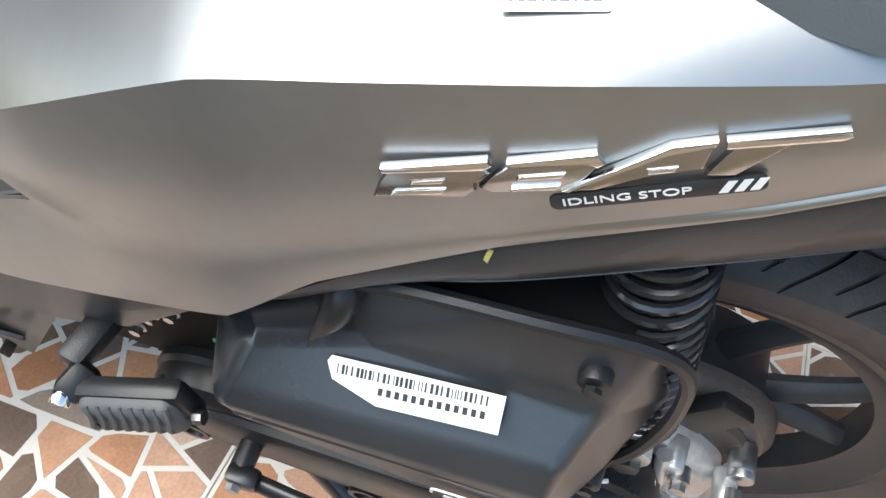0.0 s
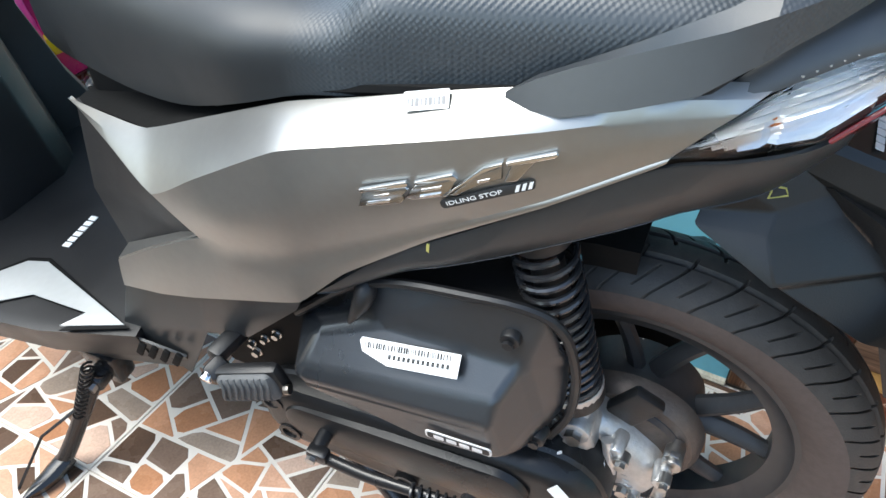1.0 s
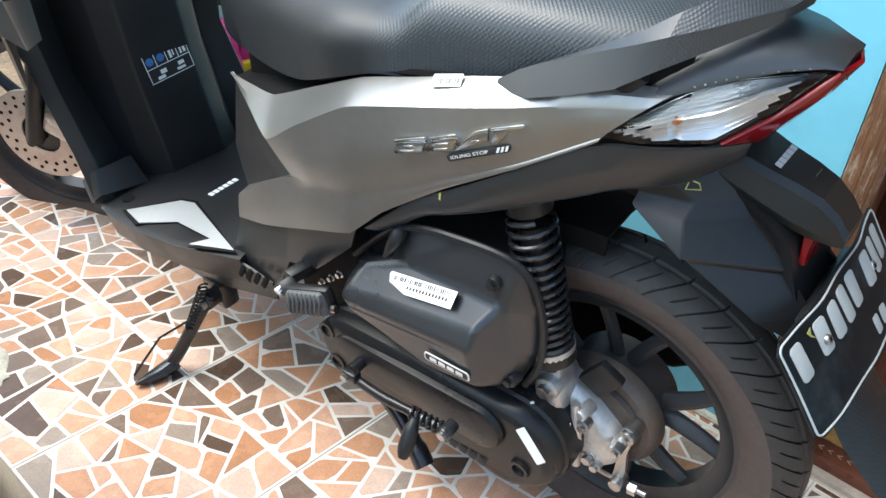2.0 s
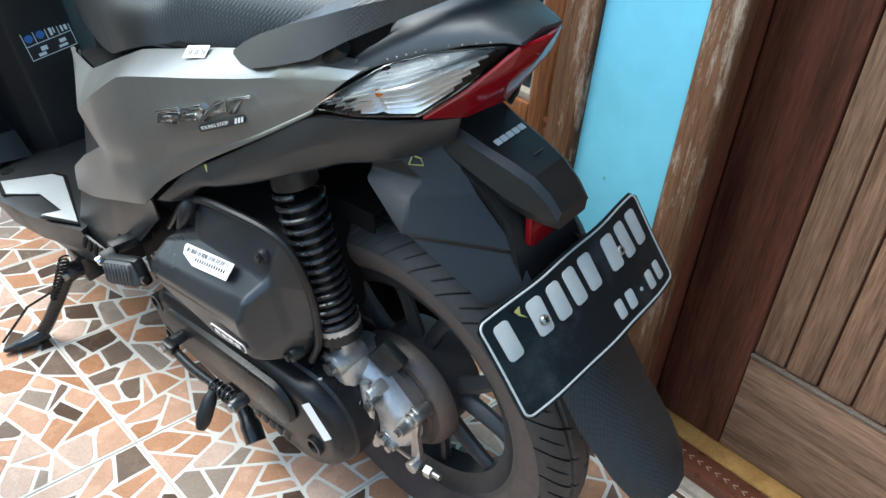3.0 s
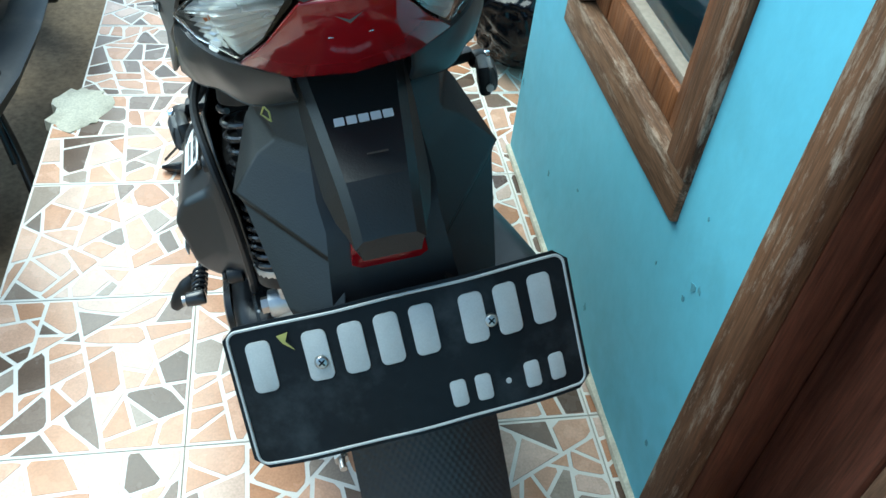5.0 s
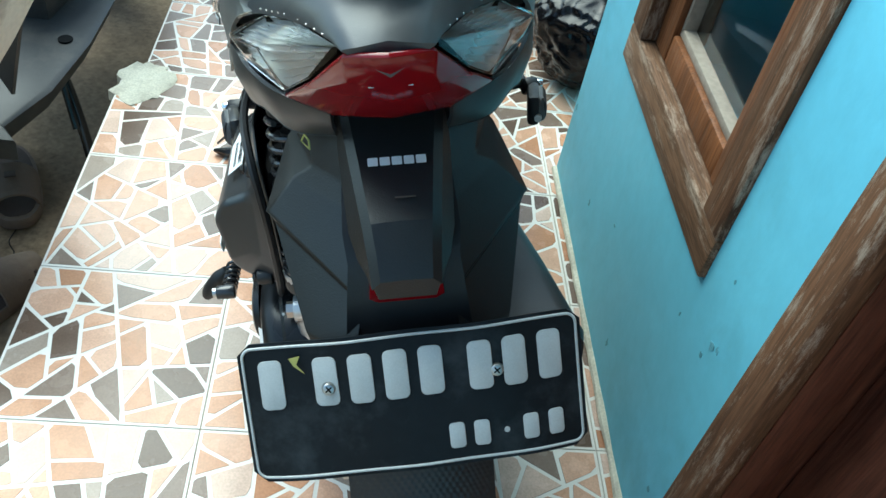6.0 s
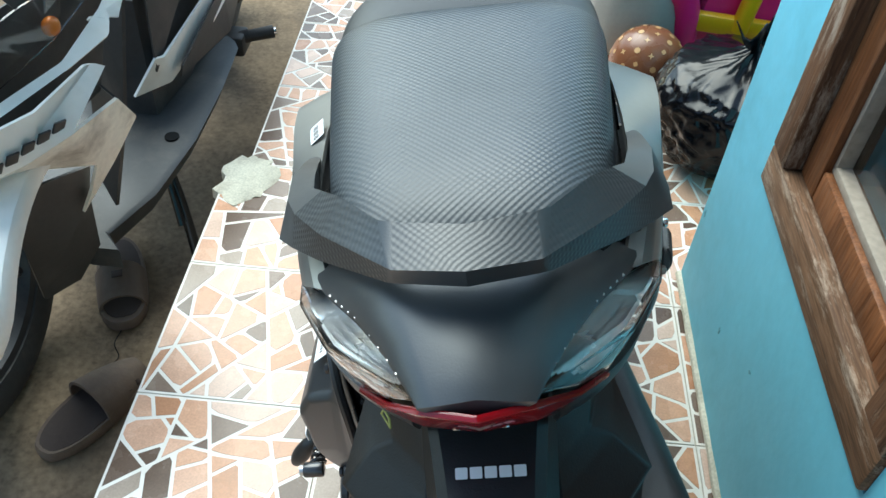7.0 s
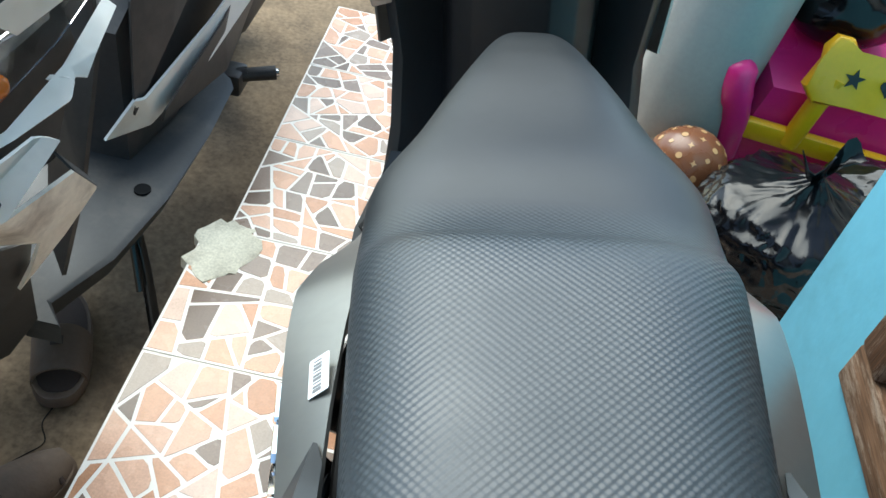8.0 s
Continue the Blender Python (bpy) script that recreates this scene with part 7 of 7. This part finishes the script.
pan = part("panel", bm, "yellow", toy, "yellow rounded panel with black cut-outs", angle=50)
bm = B()
tube(bm, smooth_path([(-0.105, -0.048, 0.285), (-0.120, -0.052, 0.21), (-0.130, -0.052, 0.12)], 4), 0.021, 12)
part("frame_tube", bm, "yellow", toy, "yellow tube frame", angle=60)
bm = B()
tube(bm, smooth_path([(0.16, -0.045, 0.245), (0.19, -0.05, 0.18), (0.20, -0.05, 0.11)], 4), 0.017, 10)
part("frame_tube", bm, "yellow", toy, "yellow tube frame", angle=60)

star = [((0.021 if q % 2 == 0 else 0.009) * math.sin(2 * math.pi * q / 10) - 0.075, (0.021 if q % 2 == 0 else 0.009) * math.cos(2 * math.pi * q / 10) + 0.015) for q in range(10)]
part("star", prism(B(), star, 0.002, pmx @ Matrix.Translation((0, 0, 0.0125))), "ink", pan, "black star")
heart = [(0.018 * math.sin(a) ** 3 - 0.005, 0.014 + 0.0011 * (13 * math.cos(a) - 5 * math.cos(2 * a) - 2 * math.cos(3 * a) - math.cos(4 * a))) for a in (2 * math.pi * q / 20 for q in range(20))]
part("heart", prism(B(), heart[::-1], 0.002, pmx @ Matrix.Translation((0, 0, 0.0125))), "ink", pan, "black heart")
# black helmet-like bag on the toy
bm = B()
bmesh.ops.create_icosphere(bm, subdivisions=4, radius=1.0)
for v in bm.verts:
    d = v.co.normalized()
    f = 1 + 0.10 * noise.noise(d * 2.5 + Vector((7, 0, 0))) + 0.03 * noise.noise(d * 7)
    v.co = Vector((d.x * 0.12 * f, d.y * 0.10 * f, (d.z * 0.085 + 0.085) * f))
thing("black_bag", bm, "bag", "shiny black bundle lying on the pink toy", "bag", m=pose(0.525, 1.465, 0.275, 0, 0, 0), angle=70)

# ---- floor tiles, each with its own broken shards ----


def clip(poly, p, nrm):
    """The part of a polygon on the near side of a line."""
    out = []
    for k in range(len(poly)):
        a, b = poly[k], poly[(k + 1) % len(poly)]
        da, db = (a[0] - p[0]) * nrm[0] + (a[1] - p[1]) * nrm[1], (b[0] - p[0]) * nrm[0] + (b[1] - p[1]) * nrm[1]
        if da <= 0:
            out.append(a)
        if da * db < 0:
            t = da / (da - db)
            out.append((a[0] + t * (b[0] - a[0]), a[1] + t * (b[1] - a[1])))
    return out


def area_of(poly):
    return abs(sum(poly[k][0] * poly[(k + 1) % len(poly)][1] - poly[(k + 1) % len(poly)][0] * poly[k][1] for k in range(len(poly)))) / 2


def inset(poly, g):
    """A convex outline drawn in by g all round."""
    ccw = sum(poly[k][0] * poly[(k + 1) % len(poly)][1] - poly[(k + 1) % len(poly)][0] * poly[k][1] for k in range(len(poly))) > 0
    out = poly
    for k in range(len(poly)):
        a, b = poly[k], poly[(k + 1) % len(poly)]
        ln = math.hypot(b[0] - a[0], b[1] - a[1])
        if ln < 1e-6:
            continue
        nrm = ((b[1] - a[1]) / ln, -(b[0] - a[0]) / ln) if ccw else (-(b[1] - a[1]) / ln, (b[0] - a[0]) / ln)
        out = clip(out, (a[0] - nrm[0] * g, a[1] - nrm[1] * g), nrm)
        if len(out) < 3:
            return []
    return out


def shard_cells(rnd, w, h, count, gap):
    """Shards of a broken-tile pattern: a square cracked again and again, with an even gap between the pieces."""
    cells = [[(-w / 2, -h / 2), (w / 2, -h / 2), (w / 2, h / 2), (-w / 2, h / 2)]]
    while len(cells) < count:
        cells.sort(key=lambda p: area_of(p) * rnd.uniform(0.35, 1.0))
        p = cells.pop()
        e = max(range(len(p)), key=lambda k: math.hypot(p[k][0] - p[k - 1][0], p[k][1] - p[k - 1][1]))
        a, b = p[e - 1], p[e]
        t = rnd.uniform(0.3, 0.7)
        q = (a[0] + t * (b[0] - a[0]), a[1] + t * (b[1] - a[1]))
        ang = math.atan2(b[1] - a[1], b[0] - a[0]) + math.pi / 2 + rnd.uniform(-0.75, 0.75)
        nrm = (-math.sin(ang), math.cos(ang))
        one, two = clip(p, q, nrm), clip(p, q, (-nrm[0], -nrm[1]))
        if len(one) < 3 or len(two) < 3 or min(area_of(one), area_of(two)) < 4e-5:
            cells.insert(0, p)
            if rnd.random() < 0.05:
                count -= 1
            continue
        cells += [one, two]
    # knock a corner off some pieces, as broken tile has
    out = []
    for p in cells:
        for k in [q for q in range(len(p) - 1, -1, -1) if rnd.random() < 0.4 and len(p) > 3 and area_of(p) > 4e-4]:
            a, b, c = p[k - 1], p[k], p[(k + 1) % len(p)]
            s1, s2 = rnd.uniform(0.10, 0.32), rnd.uniform(0.10, 0.32)
            p = p[:k] + [(b[0] + s1 * (a[0] - b[0]), b[1] + s1 * (a[1] - b[1])), (b[0] + s2 * (c[0] - b[0]), b[1] + s2 * (c[1] - b[1]))] + p[k + 1:]
        q = inset(p, gap / 2)
        if len(q) >= 3 and area_of(q) > 1.5e-5:
            out.append(q)
    return out


def floor_tile(rnd, cx, cy, w, h, count, gap):
    """One square glazed tile: cream ground and slightly raised glazed shards."""
    bm = B()
    box(bm, (w - 0.0015, h - 0.0015, 0.008), (cx, cy, -0.004), 0.0006, seg=1)
    for f in bm.faces:
        f.material_index = 0
    # close to the scooter each shard is a piece of its own
    loose = -0.45 < cx < -0.05 and -0.35 < cy < 0.60
    pieces = []
    for poly in shard_cells(rnd, w - 0.004, h - 0.004, count, gap):
        sb = B() if loose else bm
        mx, my = sum(p[0] for p in poly) / len(poly), sum(p[1] for p in poly) / len(poly)
        top = [sb.verts.new((cx + mx + (x - mx) * 0.985, cy + my + (y - my) * 0.985, 0.0006)) for x, y in poly]
        low = [sb.verts.new((cx + x, cy + y, -0.0002)) for x, y in poly]
        fs = [sb.faces.new(top)] + [sb.faces.new((low[k], low[(k + 1) % len(poly)], top[(k + 1) % len(poly)], top[k])) for k in range(len(poly))]
        for f in fs:
            f.material_index = 0 if loose else 1
        if loose:
            pieces.append(sb)
    tile = part("tile", bm, ["grout", "shard"], terrace, angle=20)
    for sb in pieces:
        part("shard", sb, "one_shard", tile, angle=20)


rnd = random.Random(11)
for j in range(-6, 7):
    y0, y1 = JY + T * j, JY + T * (j + 1)
    y0, y1 = max(y0, NEAR), min(y1, FAR)
    if y1 - y0 < 0.03:
        continue
    for i in range(-2, 8):
        x0, x1 = JX + T * i, JX + T * (i + 1)
        if i == -2:
            continue
        x0 = (EDGE if (y0 + y1) / 2 < STEP + 0.05 else EDGE2) if i == -1 else x0
        lim = WALL - 0.002 if y1 < CORNER + 0.1 else 1.9
        if y0 < CORNER < y1:
            lim = 1.9
        x1 = min(x1, lim)
        if x1 - x0 < 0.012:
            continue
        fine = y0 > 0.78
        count = max(5, round((52 if fine else 42) * (x1 - x0) * (y1 - y0) / T / T))
        floor_tile(rnd, (x0 + x1) / 2, (y0 + y1) / 2, x1 - x0, y1 - y0, count, 0.0052 if fine else 0.0056)

# the plan, drawn in its own unit, at true size
for ob in list(scene.objects):
    if ob.parent is None and ob.type in ("MESH", "EMPTY"):
        ob.matrix_world = Matrix.Scale(K, 4) @ ob.matrix_world
